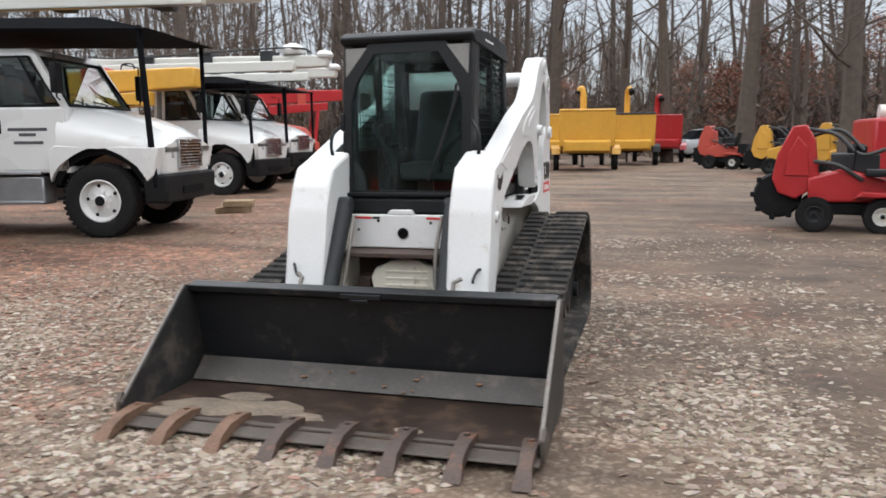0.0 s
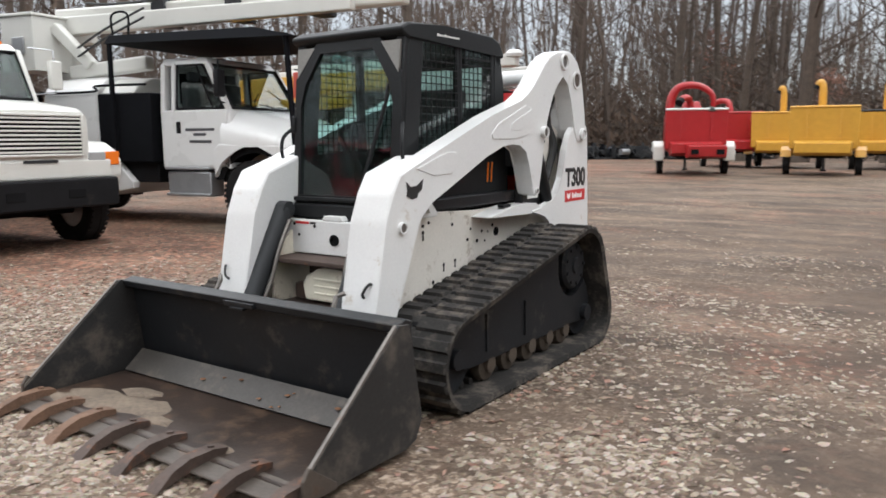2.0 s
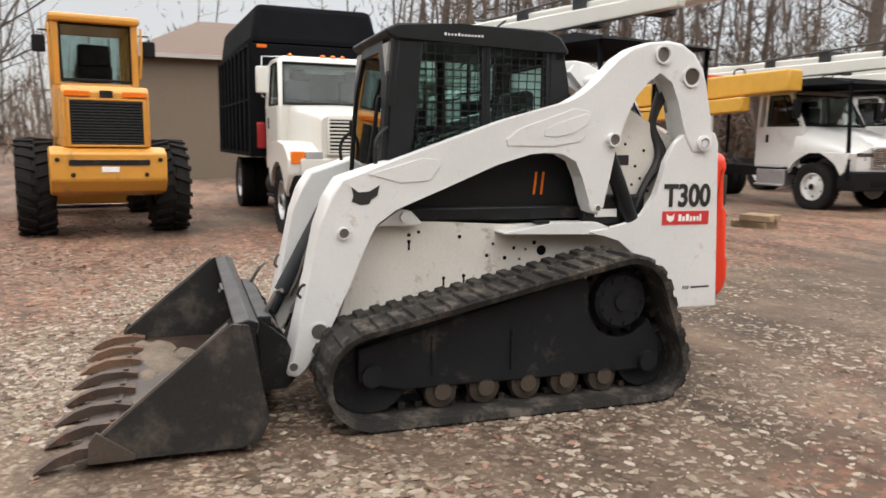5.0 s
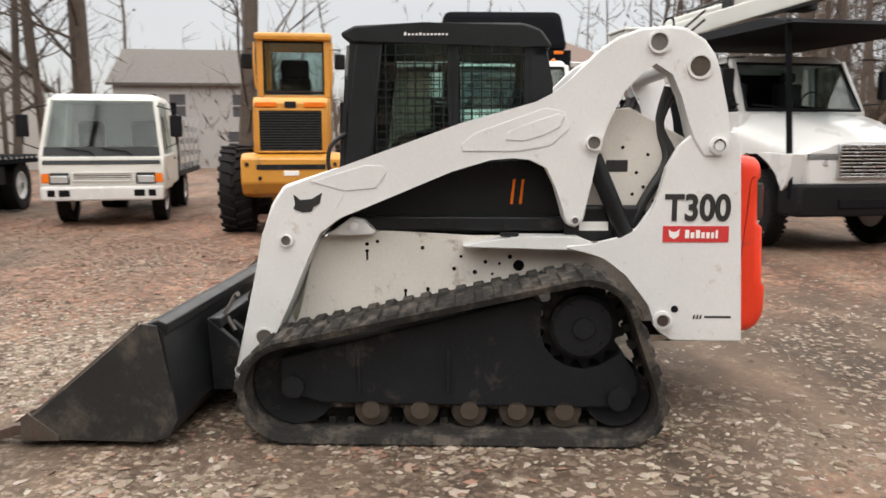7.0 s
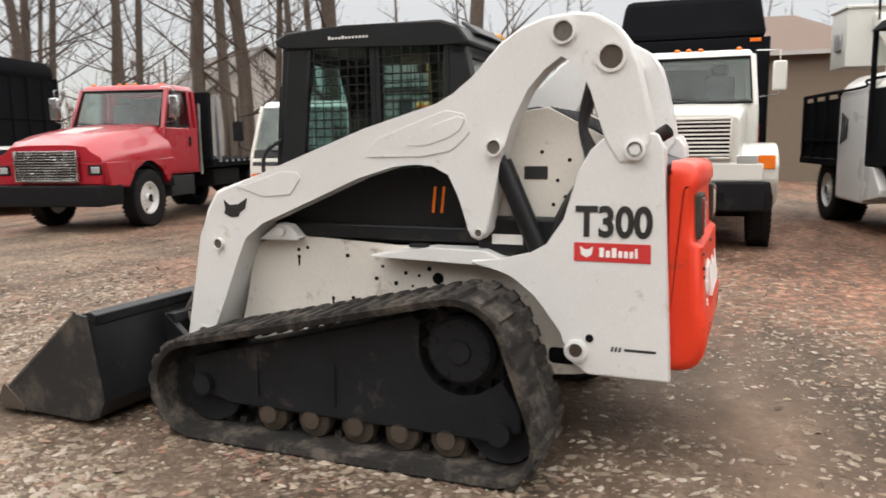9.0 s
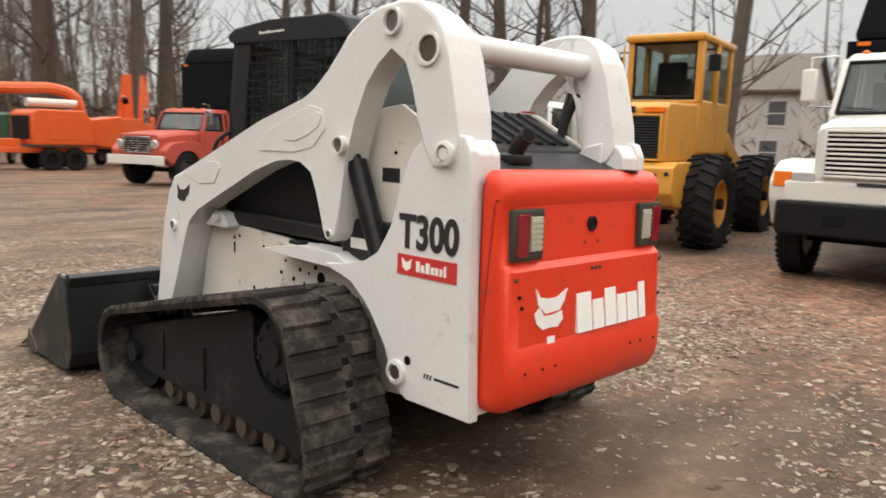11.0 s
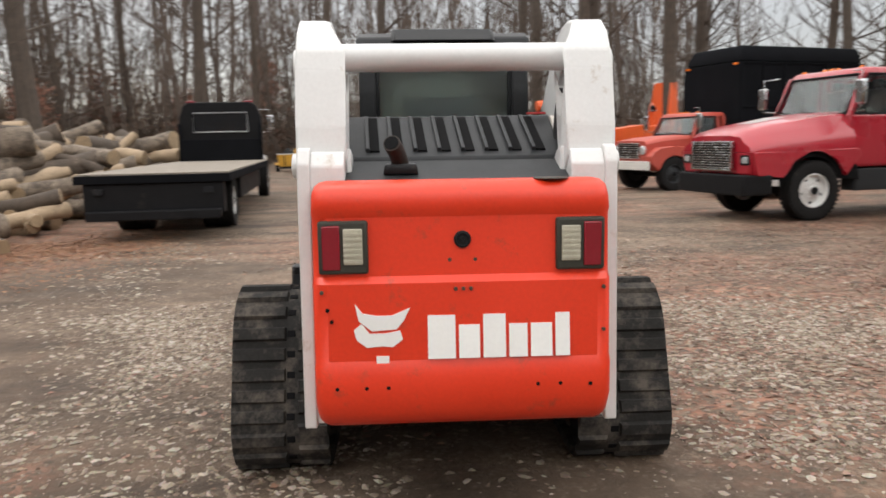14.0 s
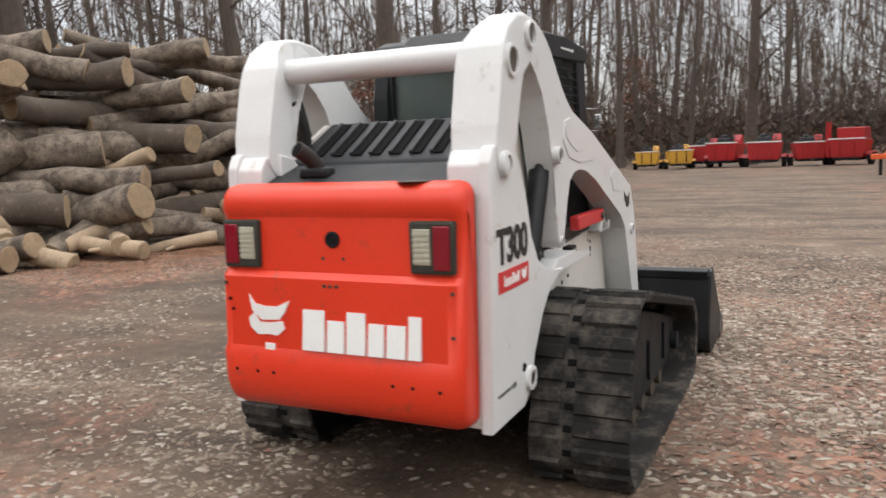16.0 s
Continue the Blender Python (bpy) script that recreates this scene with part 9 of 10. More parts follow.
def chipper_top(t):
    """Looped discharge chute, winch guard, engine parts and a tarpaulin heaped on the top of the chipper."""
    bm = bmesh.new()
    pts = bend([(0.2, 0.75, 2.0), (0.2, 0.72, 2.6), (0.15, 0.45, 3.0), (0.1, -0.15, 3.05), (0.05, -0.62, 2.75), (0.05, -0.70, 2.3)], 6)
    pipe(bm, pts, [0.17 - 0.003 * i for i in range(len(pts))], 10)
    part("looped_chute", bm, REDM, t, "bright red looped chute")
    bm = bmesh.new()
    hexa(bm, [(-0.3, -0.35, 2.08), (0.5, -0.35, 2.06), (0.5, 0.4, 2.06), (-0.3, 0.4, 2.08), (-0.15, -0.2, 2.5), (0.4, -0.2, 2.45), (0.4, 0.3, 2.45), (-0.15, 0.3, 2.5)], 0.05)
    part("engine_hood", bm, REDM, t)
    r = random.Random(5)
    bm = bmesh.new()
    for k in range(9):
        x, y = r.uniform(-1.3, -0.2), r.uniform(-0.8, 0.7)
        lathe(bm, [(0.02, 0.0), (r.uniform(0.2, 0.3), 0.02), (r.uniform(0.12, 0.2), 0.12), (0.03, 0.17)], (x, y, 2.10), "z", 9)
    part("tarpaulin", bm, mat("dark_green_tarpaulin", (0.03, 0.036, 0.028), 0.7, var=0.2, bump=0.2), t, "crumpled dark tarpaulin")
    for s in (-1, 1):
        bm = bmesh.new()
        prism(bm, [(-1.0, 0.45), (-1.0, 0.95), (-0.7, 1.12), (0.1, 1.12), (0.35, 0.9), (0.35, 0.72), (0.0, 0.80), (-0.65, 0.80), (-0.8, 0.45)], "y", *sorted((s * 0.98, s * 1.34)), 0.05)
        part("fender", bm, TRUCKC, t, "off-white plastic fender")
    bm = bmesh.new()
    hexa(bm, [(-1.75, -0.95, 0.55), (-1.75, 0.35, 0.55), (-2.2, 0.30, 0.62), (-2.2, -0.90, 0.62), (-1.76, -0.95, 1.0), (-1.76, 0.35, 1.0), (-2.25, 0.30, 0.98), (-2.25, -0.90, 0.98)], 0.04)
    part("folded_tray", bm, REDM, t)
    for y in (-0.7, 0.1):
        bm = bmesh.new()
        box(bm, -2.26, -2.24, y - 0.12, y + 0.12, 0.70, 0.86, 0.005)
        part("tail_lamp", bm, DARK, t)


chipper_top(red_chipper)
chipper(-6.5, 34.6, 112, REDM, "dark red wood chipper near the wood's edge", 2.7, None, 1.0, (0.4, 0.4))


def big_chipper():
    t = thing("drum_chipper", -8.55, -22.0, ground_height(-8.55, -22.0), 4, "orange drum chipper with raised chute and long drawbar", "wood chipper")
    bm = bmesh.new()
    prism(bm, [(-1.9, 0.95), (0.3, 0.95), (0.3, 2.1), (0.1, 2.25), (-1.6, 2.25), (-1.9, 1.9)], "y", -1.0, 1.0, 0.06)
    body = part("engine_box", bm, ORANGEC, t)
    bm = bmesh.new()
    box(bm, -1.5, -0.25, 1.0, 1.02, 1.15, 2.0, 0.01)
    part("access_door", bm, ORANGEC, body)
    bm = bmesh.new()
    box(bm, 0.3, 0.36, -0.75, 0.75, 1.15, 2.0, 0.02)
    part("radiator_screen", bm, CHASSIS, body)
    bm = bmesh.new()
    tube(bm, (-1.6, 0.3, 2.5), (0.2, 0.3, 2.5), 0.16, n=16)
    part("hydraulic_tank", bm, TRUCKC, t)
    bm = bmesh.new()
    pipe(bm, bend([(-1.9, 0, 2.0), (-1.7, 0, 2.75), (-0.9, 0, 3.05), (0.3, 0, 3.0), (1.2, 0, 2.95)], 5), 0.22, 10)
    part("discharge_chute", bm, ORANGEC, t)
    bm = bmesh.new()
    for s in (-1, 1):
        beam(bm, (-2.2, s * 0.5, 0.75), (1.0, s * 0.5, 0.75), 0.12, 0.2)
        beam(bm, (1.0, s * 0.5, 0.75), (3.0, s * 0.05, 0.68), 0.12, 0.18)
    box(bm, 0.5, 1.6, -0.45, 0.45, 0.7, 1.15, 0.03)
    part("drawbar_frame", bm, ORANGEC, t)
    bm = bmesh.new()
    tube(bm, (1.9, 0, 0.0), (1.9, 0, 1.3), 0.07)
    tube(bm, (2.7, 0, 0.0), (2.7, 0, 0.8), 0.06)
    part("jack_stand", bm, CHASSIS, t)
    for s in (-1, 1):
        small_wheel(t, -0.4, s * 0.8, 0.42, CHASSIS)
        small_wheel(t, -1.3, s * 0.8, 0.42, CHASSIS)
    bm = bmesh.new()
    hexa(bm, [(-1.9, -0.5, 1.0), (-3.2, -0.8, 0.8), (-3.2, 0.8, 0.8), (-1.9, 0.5, 1.0), (-1.9, -0.5, 1.9), (-3.2, -0.85, 2.1), (-3.2, 0.85, 2.1), (-1.9, 0.5, 1.9)], 0.03)
    part("infeed_hopper", bm, ORANGEC, t)


big_chipper()


def raised_hopper_chipper():
    """Orange chipper with its infeed table folded upright."""
    t = chipper(-13.0, -25.0, 30, ORANGEC, "orange wood chipper with its feed table folded upright", 3.0, None, 1.0)
    bm = bmesh.new()
    hexa(bm, [(-1.5, -0.75, 2.1), (-1.0, -0.7, 2.1), (-1.0, 0.7, 2.1), (-1.5, 0.75, 2.1), (-1.6, -0.55, 4.1), (-1.2, -0.5, 4.1), (-1.2, 0.5, 4.1), (-1.6, 0.55, 4.1)], 0.05)
    table = part("folded_table", bm, ORANGEC, t)
    for z in (2.6, 3.2, 3.8):
        bm = bmesh.new()
        box(bm, -1.64, -1.5, -0.6, 0.6, z, z + 0.09, 0.02)
        part("rib", bm, TRUCKO, table)


raised_hopper_chipper()
chipper(-8.3, -27.4, 60, GREENM, "dark green wood chipper behind the orange one", 3.1, None, 1.0, (0.7, 0.2))


def stump_grinder(x, y, rz, paint, label, k=1.0, rim=TRUCKC):
    """Small self-propelled grinder: leaning cutter housing, open engine, four small wheels, seat, levers. x points to the cutter."""
    t = thing("stump_grinder", x, y, ground_height(x, y), rz, label, "stump grinder", "grinders round the yard")

    def sc(pts):
        return [(a * k, b * k) for a, b in pts]
    bm = bmesh.new()
    prism(bm, sc([(0.42, 0.62), (0.50, 1.25), (0.62, 1.46), (0.80, 1.44), (0.98, 1.05), (1.04, 0.70), (0.95, 0.50), (0.72, 0.42)]), "y", -0.20 * k, 0.20 * k, 0.02 * k)
    house = part("cutter_housing", bm, paint, t)
    for s in (-1, 1):
        bm = bmesh.new()
        prism(bm, sc([(0.55, 0.75), (0.60, 1.15), (0.72, 1.30), (0.84, 1.05), (0.88, 0.75)]), "y", *sorted((s * 0.198 * k, s * 0.225 * k)), 0.01 * k)
        part("side_panel", bm, paint, house)
    bm = bmesh.new()
    lathe(bm, [(0.05 * k, -0.07 * k), (0.30 * k, -0.06 * k), (0.33 * k, 0.0), (0.30 * k, 0.06 * k), (0.05 * k, 0.07 * k)], (0.96 * k, 0.02, 0.46 * k), "y", 20)
    cut = part("cutter_wheel", bm, CHASSIS, t)
    for a in range(0, 360, 40):
        bm = bmesh.new()
        px, pz = 0.96 * k + 0.33 * k * math.cos(radians(a)), 0.46 * k + 0.33 * k * math.sin(radians(a))
        box(bm, px - 0.035 * k, px + 0.035 * k, -0.09 * k, 0.09 * k, pz - 0.035 * k, pz + 0.035 * k, 0.008)
        part("cutter_tooth", bm, CHASSIS, cut)
    bm = bmesh.new()
    prism(bm, sc([(-0.55, 0.42), (0.55, 0.38), (0.58, 0.72), (0.15, 0.86), (-0.45, 0.70)]), "y", -0.34 * k, 0.34 * k, 0.04 * k)
    part("main_body", bm, paint, t)
    bm = bmesh.new()
    box(bm, -0.30 * k, 0.30 * k, -0.24 * k, 0.20 * k, 0.80 * k, 1.06 * k, 0.03 * k)
    eng = part("engine", bm, HOODM, t)
    bm = bmesh.new()
    lathe(bm, [(0.12 * k, 0), (0.13 * k, 0.10 * k), (0.08 * k, 0.14 * k)], (-0.02 * k, -0.05 * k, 1.05 * k), "z", 14)
    part("air_filter", bm, CHASSIS, eng)
    bm = bmesh.new()
    box(bm, -0.65 * k, 0.50 * k, -0.28 * k, 0.28 * k, 0.22 * k, 0.40 * k, 0.03 * k)
    part("frame", bm, CHASSIS, t)
    for sx, rm in ((-0.36, rim), (0.46, HOODM)):
        for s in (-1, 1):
            small_wheel(t, sx * k, s * 0.46 * k, 0.235 * k, rm)
    for s in (-1, 1):
        bm = bmesh.new()
        prism(bm, sc([(-0.72, 0.46), (-0.66, 0.54), (-0.10, 0.56), (0.0, 0.47), (-0.10, 0.51), (-0.62, 0.50)]), "y", *sorted((s * 0.32 * k, s * 0.62 * k)), 0.01 * k)
        part("mudguard", bm, paint, t)
    for pts in (((0.62, 0.10, 1.40), (0.25, 0.22, 1.32), (-0.05, 0.32, 1.05), (-0.35, 0.35, 1.12)), ((0.55, -0.05, 1.30), (0.2, 0.05, 1.38), (-0.1, 0.1, 1.10)), ((0.5, 0.25, 0.95), (0.2, 0.38, 0.90), (-0.1, 0.36, 0.70))):
        bm = bmesh.new()
        pipe(bm, bend([tuple(v * k for v in p) for p in pts], 5), 0.028 * k)
        part("hydraulic_hose", bm, HOSE, t)
    seat = new("seat")
    seat.parent = t
    bm = bmesh.new()
    box(bm, -0.46 * k, -0.12 * k, 0.28 * k, 0.60 * k, 0.76 * k, 0.86 * k, 0.03 * k)
    part("cushion", bm, BLACKP, seat)
    bm = bmesh.new()
    hexa(bm, [tuple(v * k for v in p) for p in ((-0.50, 0.30, 0.84), (-0.42, 0.30, 0.84), (-0.42, 0.58, 0.84), (-0.50, 0.58, 0.84), (-0.60, 0.32, 1.22), (-0.52, 0.32, 1.24), (-0.52, 0.56, 1.24), (-0.60, 0.56, 1.22))], 0.03 * k)
    part("backrest", bm, BLACKP, seat)
    bm = bmesh.new()
    box(bm, -0.85 * k, -0.55 * k, 0.30 * k, 0.58 * k, 0.52 * k, 0.86 * k, 0.03 * k)
    part("tool_box", bm, CHASSIS, t)
    for q in (0.0, 0.07, 0.14):
        bm = bmesh.new()
        pipe(bm, [(0.02 * k, (0.30 + q) * k, 0.85 * k), (0.0, (0.31 + q) * k, 1.18 * k)], 0.012 * k, 6)
        part("lever", bm, CHASSIS, t)
    return t


stump_grinder(3.15, 13.15, 168, REDM, "red stump grinder with cutter wheel and black seat", 1.12)


def grinder_trailer():
    t = thing("brush_machine", 5.2, 15.0, ground_height(5.2, 15.0), 176, "large red machine box with yellow tank on top", "wood chipper")
    bm = bmesh.new()
    prism(bm, [(-1.6, 0.75), (1.3, 0.75), (1.5, 1.0), (1.5, 1.75), (-1.6, 1.75)], "y", -1.0, 1.0, 0.06)
    part("engine_box", bm, REDM, t)
    bm = bmesh.new()
    lathe(bm, [(0.1, -0.02), (0.28, 0.0), (0.30, 0.38), (0.22, 0.48), (0.05, 0.50)], (0.9, 0.2, 1.95), "z", 16)
    part("yellow_cover", bm, YELLOWC, t)
    bm = bmesh.new()
    tube(bm, (0.5, 0.2, 1.85), (1.3, 0.2, 1.85), 0.14, n=14)
    part("pale_tank", bm, TRUCKC, t)
    bm = bmesh.new()
    box(bm, -1.6, 1.4, -0.7, 0.7, 0.5, 0.76, 0.03)
    part("frame", bm, CHASSIS, t)
    for sx in (-0.8, 0.5):
        for s in (-1, 1):
            small_wheel(t, sx, s * 0.92, 0.36)


grinder_trailer()
stump_grinder(6.0, 25.0, 160, YELLOWC, "yellow stump grinder parked by the wood", 1.15)
stump_grinder(4.6, 27.6, 165, YELLOWC, "small yellow grinder near others by the wood", 1.1)
stump_grinder(3.0, 30.5, 150, TRUCKO, "rusty orange grinder at the far end", 1.1)
# row along the far wood


def box_machine(x, y, rz, paint, label, k=1.0, post=False, dark=False):
    """Small towed machine: deep hopper box with a pale rim, engine and hoses on top, two wheels and a drawbar."""
    t = thing("towed_grinder", x, y, ground_height(x, y), rz, label, "grinder", "machines in the far row")
    bm = bmesh.new()
    hexa(bm, [(-0.55 * k, -0.72 * k, 0.36 * k), (0.55 * k, -0.72 * k, 0.36 * k), (0.55 * k, 0.72 * k, 0.36 * k), (-0.55 * k, 0.72 * k, 0.36 * k), (-0.66 * k, -0.84 * k, 1.22 * k), (0.62 * k, -0.84 * k, 1.28 * k), (0.62 * k, 0.84 * k, 1.28 * k), (-0.66 * k, 0.84 * k, 1.22 * k)], 0.05 * k)
    body = part("hopper_box", bm, paint, t)
    bm = bmesh.new()
    box(bm, 0.40 * k, 0.66 * k, -0.86 * k, 0.86 * k, 1.27 * k, 1.33 * k, 0.015)
    part("pale_rim", bm, TRUCKC, body)
    for s in (-1, 1):
        bm = bmesh.new()
        box(bm, 0.58 * k, 0.66 * k, *sorted((s * 0.30 * k, s * 0.36 * k)), 0.45 * k, 1.22 * k, 0.01)
        part("stiffener", bm, CHASSIS if dark else paint, body)
        small_wheel(t, -0.1 * k, s * 0.92 * k, 0.30 * k, HOODM)
        bm = bmesh.new()
        prism(bm, [(-0.52 * k, 0.50 * k), (-0.44 * k, 0.66 * k), (0.24 * k, 0.66 * k), (0.32 * k, 0.50 * k), (0.26 * k, 0.50 * k), (0.20 * k, 0.60 * k), (-0.40 * k, 0.60 * k), (-0.46 * k, 0.50 * k)], "y", *sorted((s * 0.78 * k, s * 1.06 * k)), 0.01)
        part("mudguard", bm, paint, t)
    bm = bmesh.new()
    box(bm, -0.6 * k, 0.7 * k, -0.6 * k, 0.6 * k, 0.24 * k, 0.38 * k, 0.02)
    beam(bm, (0.6 * k, 0, 0.32 * k), (1.7 * k, 0, 0.30 * k), 0.09, 0.09)
    part("frame", bm, CHASSIS, t)
    bm = bmesh.new()
    box(bm, -0.42 * k, 0.20 * k, -0.40 * k, 0.30 * k, 1.22 * k, 1.55 * k, 0.05 * k)
    lathe(bm, [(0.14 * k, 0), (0.16 * k, 0.12 * k), (0.10 * k, 0.2 * k)], (-0.1 * k, -0.1 * k, 1.53 * k), "z", 12)
    part("engine", bm, HOODM, t)
    bm = bmesh.new()
    prism(bm, [(-0.60 * k, 1.20 * k), (-0.55 * k, 1.62 * k), (-0.30 * k, 1.70 * k), (-0.12 * k, 1.40 * k), (-0.12 * k, 1.20 * k)], "y", 0.34 * k, 0.74 * k, 0.03)
    part("cutter_cover", bm, paint, t)
    bm = bmesh.new()
    pipe(bm, bend([(0.2 * k, 0.5 * k, 1.28 * k), (0.1 * k, 0.55 * k, 1.55 * k), (-0.2 * k, 0.3 * k, 1.62 * k), (-0.3 * k, 0.0, 1.5 * k)], 5), 0.03 * k)
    part("hydraulic_hose", bm, HOSE, t)
    if post:
        bm = bmesh.new()
        tube(bm, (0.3 * k, -0.95 * k, 0.4 * k), (0.3 * k, -0.95 * k, 2.15 * k), 0.13 * k, n=12)
        box(bm, -0.3 * k, 0.5 * k, -0.5 * k, 0.80 * k, 1.3 * k, 1.85 * k, 0.05)
        part("upright_chute", bm, paint, t)
    return t


for mx, my, mp, lab, mk, has_post in ((4.7, -35.0, YELLOWC, "yellow and black machine in the far row", 0.78, False), (2.9, -34.6, YELLOWC, "pale yellow hopper machine in the far row", 0.80, False), (1.75, -36.0, REDM, "dull red machine standing behind its neighbour", 0.95, False),
                                  (0.45, -34.4, REDM, "bright red machine with pale hopper rim in the far row", 1.02, False), (-1.55, -33.6, REDM, "red hopper machine in the far row", 1.0, False), (-3.6, -33.9, REDM, "red machine with engine on top in the far row", 0.92, False),
                                  (-5.5, -33.4, REDM, "tall red machine with an upright chute", 1.0, True), (-8.2, -35.0, ORANGEC, "orange machine at the end of the far row", 0.95, False)):
    box_machine(mx, my, 62 + (mx * 17) % 50, mp, lab, mk, has_post, mp is YELLOWC)


# ---- red and orange booms beyond the aerial trucks ----
def lift_machine(x, y, rz, paint, length, z, label):
    t = thing("boom_lift", x, y, ground_height(x, y), rz, label, "boom lift")
    bm = bmesh.new()
    hexa(bm, [(0, -0.32, z), (length, -0.25, z + 0.25), (length, 0.25, z + 0.25), (0, 0.32, z), (0, -0.32, z + 0.62), (length, -0.25, z + 0.75), (length, 0.25, z + 0.75), (0, 0.32, z + 0.62)], 0.05)
    b = part("main_boom", bm, paint, t)
    bm = bmesh.new()
    hexa(bm, [(0.4, -0.55, z - 0.45), (length * 0.8, -0.5, z - 0.2), (length * 0.8, -0.2, z - 0.2), (0.4, -0.2, z - 0.45), (0.4, -0.55, z - 0.05), (length * 0.8, -0.5, z + 0.15), (length * 0.8, -0.2, z + 0.15), (0.4, -0.2, z - 0.05)], 0.04)
    part("lower_boom", bm, paint, b)
    bm = bmesh.new()
    box(bm, length * 0.45, length * 0.55, -0.34, 0.34, z - 0.02, z + 0.78, 0.03)
    part("boom_collar", bm, REDM if paint is ORANGEC else TRUCKO, b)
    bm = bmesh.new()
    tube(bm, (0.3, 0, 0.9), (0.3, 0, z + 0.3), 0.3, n=14)
    box(bm, -0.8, 2.6, -0.9, 0.9, 0.6, 1.1, 0.05)
    part("base", bm, TRUCKO, t)
    for sx in (-0.2, 2.0):
        for s in (-1, 1):
            small_wheel(t, sx, s * 0.95, 0.45)
    return t


red_lift = lift_machine(-17.0, 31.5, 40, REDM, 3.95, 2.75, "red boom lift beyond the white trucks")
bm = bmesh.new()
hexa(bm, [(0.5, -0.7, 1.1), (2.5, -0.7, 1.1), (2.5, 0.7, 1.1), (0.5, 0.7, 1.1), (0.7, -0.55, 2.0), (2.1, -0.55, 1.75), (2.1, 0.55, 1.75), (0.7, 0.55, 2.0)], 0.12)
part("engine_cover", bm, TRUCKO, red_lift, "orange-red rounded engine cover")
for side in (-0.45, 0.45):
    bm = bmesh.new()
    beam(bm, (2.7, side, 2.7), (2.5, side, 1.0), 0.12, 0.16)
    part("boom_strut", bm, REDM, red_lift)
    bm = bmesh.new()
    beam(bm, (2.2, side, 0.95), (3.6, side * 1.6, 0.12), 0.14, 0.16)
    part("outrigger", bm, REDM, red_lift)
lift_machine(-16.3, 16.6, 8, YELLOWC, 5.4, 2.5, "orange-yellow boom lift between the white trucks")


def plank_stack(x, y, rz):
    t = thing("timber_stack", x, y, ground_height(x, y), rz, "short stack of orange-brown timber blocks", "timber")
    for k in range(5):
        bm = bmesh.new()
        z = 0.13 * (k // 3)
        yy = -0.25 + 0.3 * (k % 2)
        box(bm, -0.35 + 0.04 * k, 0.28 + 0.03 * k, yy, yy + 0.2, z, z + 0.12, 0.012)
        part("block", bm, LOGEND, t)


plank_stack(-8.1, 13.9, 20)


# ---- dark row of attachments by the wood ----
def attachment(x, y, rz, k):
    t = thing("loader_attachment", x, y, ground_height(x, y), rz, "dark steel loader attachment standing in a row", "attachment", "attachments by the wood")
    r = random.Random(300 + k)
    h = r.uniform(0.6, 1.1)
    bm = bmesh.new()
    box(bm, -0.75, 0.75, -0.06, 0.06, 0.1, h - 0.2, 0.02)
    for xx in (-0.5, 0.5):
        box(bm, xx - 0.08, xx + 0.08, 0.0, 1.2, 0.04, 0.14, 0.01)
        box(bm, xx - 0.06, xx + 0.06, -0.12, 0.12, 0.1, h, 0.02)
    part("back_frame", bm, BOXK if k % 3 else HOODM, t)
    bm = bmesh.new()
    w = r.uniform(0.18, 0.5)
    tube(bm, (-w, 0.5, 0.42), (w, 0.5, 0.42), r.uniform(0.14, 0.24), n=12)
    part("drum", bm, (CHASSIS, ALU, BOXK, HOODM)[k % 4], t)
    for j in range(3):
        bm = bmesh.new()
        x0, y0, z0 = r.uniform(-0.6, 0.6), r.uniform(-0.5, 1.0), r.uniform(0.3, 0.7)
        pipe(bm, bend([(x0, y0, 0.1), (x0 + r.uniform(-0.3, 0.3), y0, z0), (x0 + r.uniform(-0.6, 0.6), y0 + 0.2, z0 + 0.15), (x0 + r.uniform(-0.7, 0.7), y0 + 0.3, 0.15)], 4), 0.03, 6)
        part("hose", bm, HOSE, t)
    bm = bmesh.new()
    xm, zm = r.uniform(-0.4, 0.4), r.uniform(0.35, 0.6)
    lathe(bm, [(0.05, -0.12), (0.17, -0.10), (0.20, 0.0), (0.17, 0.10), (0.05, 0.12)], (xm, -0.22, zm), "x", 12)
    part("motor", bm, (SCRAPB, CHASSIS, ALU, SCRAPG, BOXK)[k % 5], t)


# dull colours put in for the blue and green glints among dark iron
SCRAPB = mat("scrap_glint_blue", (0.03, 0.05, 0.11), 0.5, var=0.3, bump=0.1)
SCRAPG = mat("scrap_glint_green", (0.03, 0.055, 0.045), 0.55, var=0.3, bump=0.1)
for k in range(34):
    u = k / 33
    attachment(-21.0 + 13.0 * u + RNG.uniform(-0.3, 0.3), 41.0 + 6.0 * u + RNG.uniform(-1.4, 1.4), RNG.uniform(-60, 60) + 190, k)


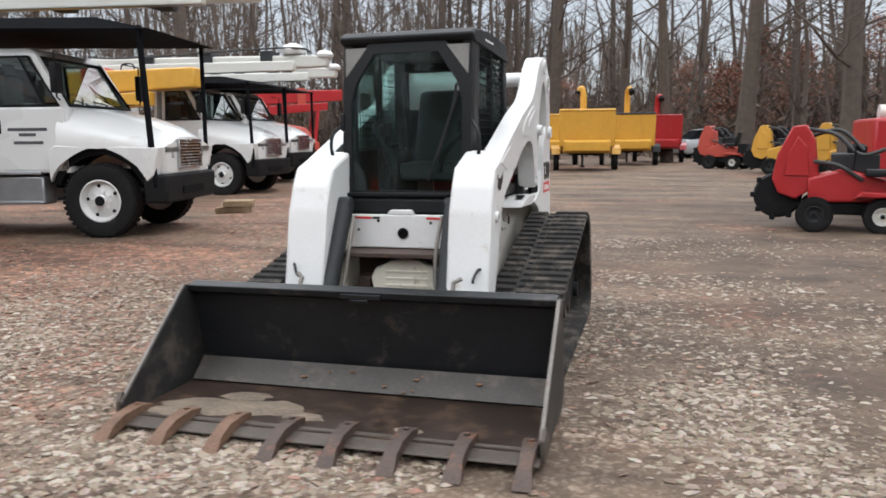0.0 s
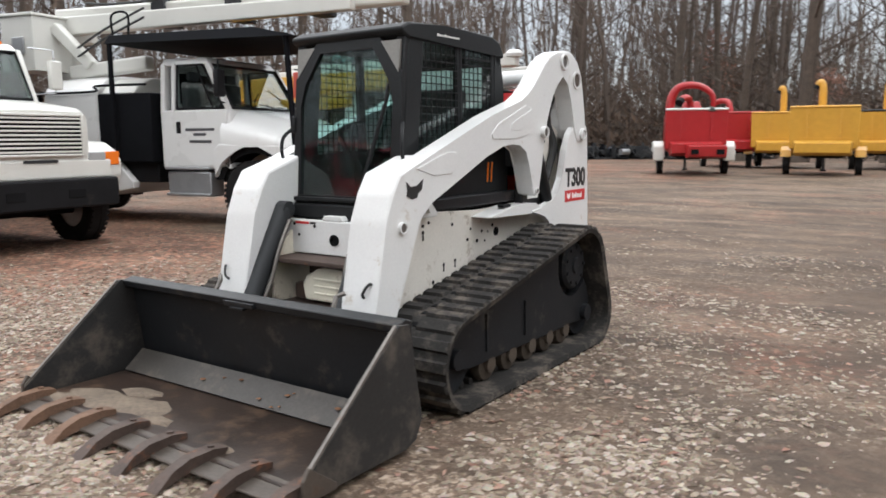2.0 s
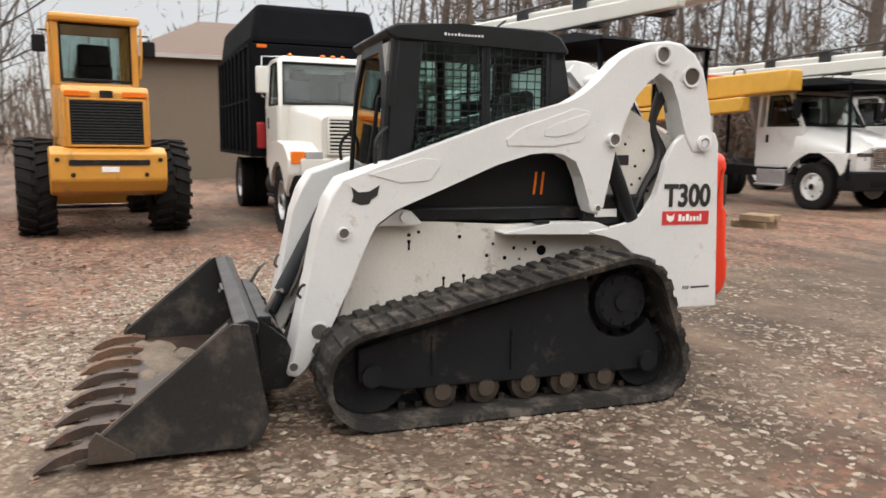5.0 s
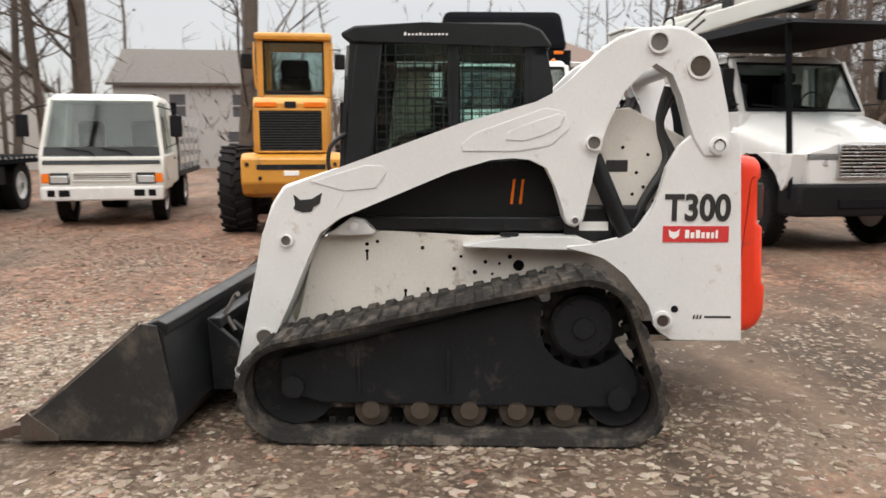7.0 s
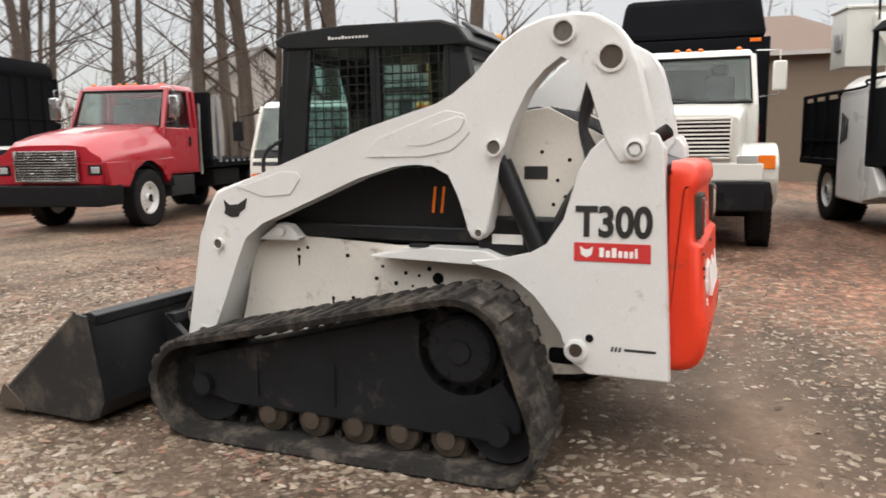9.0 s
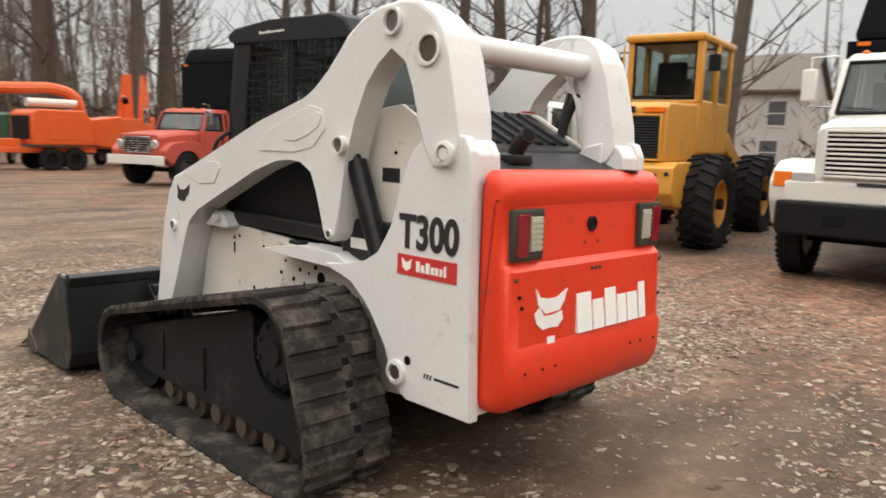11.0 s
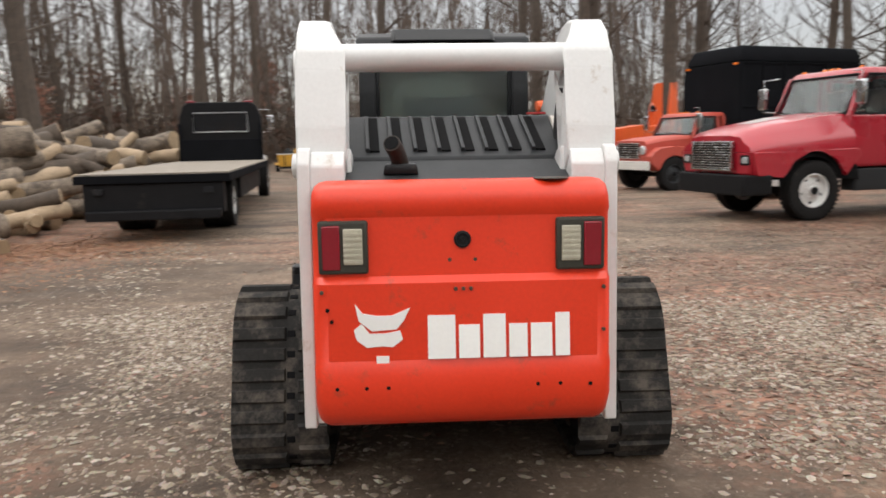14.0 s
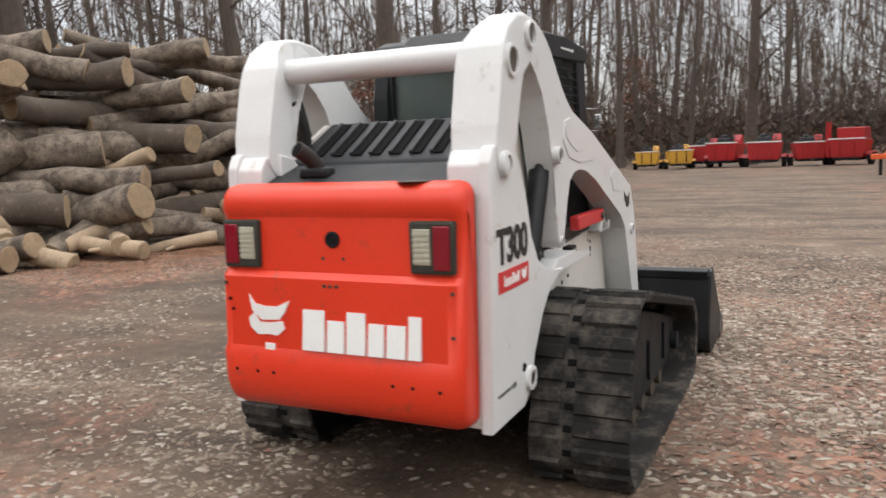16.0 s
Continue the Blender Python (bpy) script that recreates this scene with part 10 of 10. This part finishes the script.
def parked_car(x, y, rz, paint, label):
    t = thing("car", x, y, ground_height(x, y), rz, label, "car")
    bm = bmesh.new()
    rings = []
    for px, w, zt in ((-2.3, 0.72, 0.85), (-2.2, 0.86, 1.0), (-1.5, 0.92, 1.05), (0.6, 0.93, 1.02), (1.6, 0.90, 0.92), (2.15, 0.80, 0.80), (2.35, 0.62, 0.66)):
        rings.append([bm.verts.new(p) for p in ((px, -w, 0.28), (px, w, 0.28), (px, w * 1.02, 0.62), (px, w * 0.94, zt - 0.08), (px, w * 0.80, zt), (px, -w * 0.80, zt), (px, -w * 0.94, zt - 0.08), (px, -w * 1.02, 0.62))])
    skin(bm, rings)
    part("body", bm, paint, t)
    bm = bmesh.new()
    rings = [[bm.verts.new(p) for p in ((px, -w, z), (px, w, z), (px, w, z + 0.02), (px, -w, z + 0.02))] for px, w, z in ((-1.5, 0.58, 1.50), (-0.9, 0.62, 1.56), (0.0, 0.62, 1.54), (0.25, 0.6, 1.48))]
    skin(bm, rings)
    part("roof", bm, paint, t)
    bm = bmesh.new()
    hexa(bm, [(-2.0, -0.76, 1.0), (1.15, -0.78, 0.98), (1.15, 0.78, 0.98), (-2.0, 0.76, 1.0), (-1.45, -0.58, 1.51), (0.25, -0.6, 1.49), (0.25, 0.6, 1.49), (-1.45, 0.58, 1.51)], 0.02)
    part("glasshouse", bm, BOXK, t, "dark tinted windows")
    for s in (-1, 1):
        bm = bmesh.new()
        hexa(bm, [(1.95, s * 0.52, 0.70), (2.28, s * 0.50, 0.68), (2.08, s * 0.80, 0.70), (1.85, s * 0.84, 0.72), (1.9, s * 0.55, 0.82), (2.2, s * 0.52, 0.78), (2.02, s * 0.80, 0.80), (1.82, s * 0.84, 0.84)], 0.01)
        part("headlamp", bm, HEADL, t)
        for px in (-1.45, 1.4):
            wheel(t, px, s * 0.82, 0.34, 0.22, ALU, "trailer")
    bm = bmesh.new()
    box(bm, 2.30, 2.38, -0.45, 0.45, 0.40, 0.56, 0.02)
    part("grille", bm, CHASSIS, t)


parked_car(-11.6, -10.3, 44, TRUCKW, "white saloon car parked beside the red truck")
parked_car(3.9, 45.0, 20, ALU, "silver car far off at the edge of the wood")
parked_car(7.4, 46.0, 100, BOXK, "dark vehicle far off at the edge of the wood")


# ---- houses beyond the yard ----
def house(x, y, rz, w, d, wall, ridge, siding, label, wins):
    t = thing("house", x, y, ground_height(x, y), rz, label, "house", "houses beyond the yard")
    bm = bmesh.new()
    prism(bm, [(-d / 2, -0.5), (d / 2, -0.5), (d / 2, wall), (0, ridge - 0.15), (-d / 2, wall)], "x", -w / 2, w / 2)
    body = part("wall", bm, siding, t)
    n = int(wall / 0.22) if wins else 0
    for k in range(n):
        bm = bmesh.new()
        box(bm, -w / 2 - 0.02, w / 2 + 0.02, -d / 2 - 0.025, -d / 2 - 0.002, k * 0.22, k * 0.22 + 0.20)
        part("siding_board", bm, siding, body)
    for s in (-1, 1):
        bm = bmesh.new()
        hexa(bm, [(-w / 2 - 0.3, s * (d / 2 + 0.35), wall - 0.25), (w / 2 + 0.3, s * (d / 2 + 0.35), wall - 0.25), (w / 2 + 0.3, 0, ridge), (-w / 2 - 0.3, 0, ridge),
                  (-w / 2 - 0.3, s * (d / 2 + 0.38), wall - 0.1), (w / 2 + 0.3, s * (d / 2 + 0.38), wall - 0.1), (w / 2 + 0.3, 0, ridge + 0.16), (-w / 2 - 0.3, 0, ridge + 0.16)])
        part("roof", bm, SHINGLE, t)
    for wx, wz in wins:
        win = new("window")
        win.parent = t
        bm = bmesh.new()
        for a, b, c, e in ((-0.55, -0.45, 0, 1.3), (0.45, 0.55, 0, 1.3), (-0.55, 0.55, -0.1, 0.02), (-0.55, 0.55, 1.28, 1.4), (-0.5, 0.5, 0.62, 0.68)):
            box(bm, wx + a, wx + b, -d / 2 - 0.08, -d / 2 - 0.02, wz + c, wz + e)
        part("window_frame", bm, SIDINGW, win)
        bm = bmesh.new()
        box(bm, wx - 0.46, wx + 0.46, -d / 2 - 0.05, -d / 2 - 0.03, wz, wz + 1.3)
        part("pane", bm, SEATM, win)


house(-44.0, -10.3, 98, 8.2, 7.0, 4.9, 6.9, SIDING, "grey two-storey house with shingle roof", ((-2.2, 2.9), (-0.6, 2.9), (2.9, 2.9), (-2.2, 0.8), (2.6, 0.8)))
house(-37.5, -22.5, 60, 9.0, 7.0, 4.4, 7.0, SIDINGW, "pale house with steep brown roof behind trees", ((-2.0, 1.0), (1.5, 1.0), (0.0, 3.2)))


def hip_house(x, y, rz, w, d, wall, ridge, run, siding, roof, label):
    """Plain-walled building under a hipped roof whose end slopes run back from the walls."""
    t = thing("house", x, y, ground_height(x, y), rz, label, "house", "houses beyond the yard")
    bm = bmesh.new()
    box(bm, -w / 2, w / 2, -d / 2, d / 2, -0.5, wall)
    part("wall", bm, siding, t)
    e = 0.35
    bm = bmesh.new()
    hexa(bm, [(-w / 2 - e, -d / 2 - e, wall + 0.004), (w / 2 + e, -d / 2 - e, wall + 0.004), (w / 2 + e, d / 2 + e, wall + 0.004), (-w / 2 - e, d / 2 + e, wall + 0.004),
              (-w / 2 + run, -0.1, ridge), (w / 2 - run, -0.1, ridge), (w / 2 - run, 0.1, ridge), (-w / 2 + run, 0.1, ridge)])
    part("roof", bm, roof, t, "brown shingle hipped roof")
    bm = bmesh.new()
    for s in (-1, 1):
        box(bm, -w / 2 - e, w / 2 + e, *sorted((s * (d / 2 + e), s * (d / 2 + e + 0.08))), wall - 0.12, wall + 0.02)
    part("gutter", bm, SIDINGW, t)


hip_house(-31.0, 6.9, 92, 9.2, 8.0, 4.5, 6.3, 2.6, mat("tan_stucco", (0.16, 0.125, 0.092), 0.8, var=0.1, bump=0.1), mat("brown_shingle", (0.15, 0.105, 0.085), 0.85, var=0.15, bump=0.2), "tan building with brown hipped roof behind the chip truck")
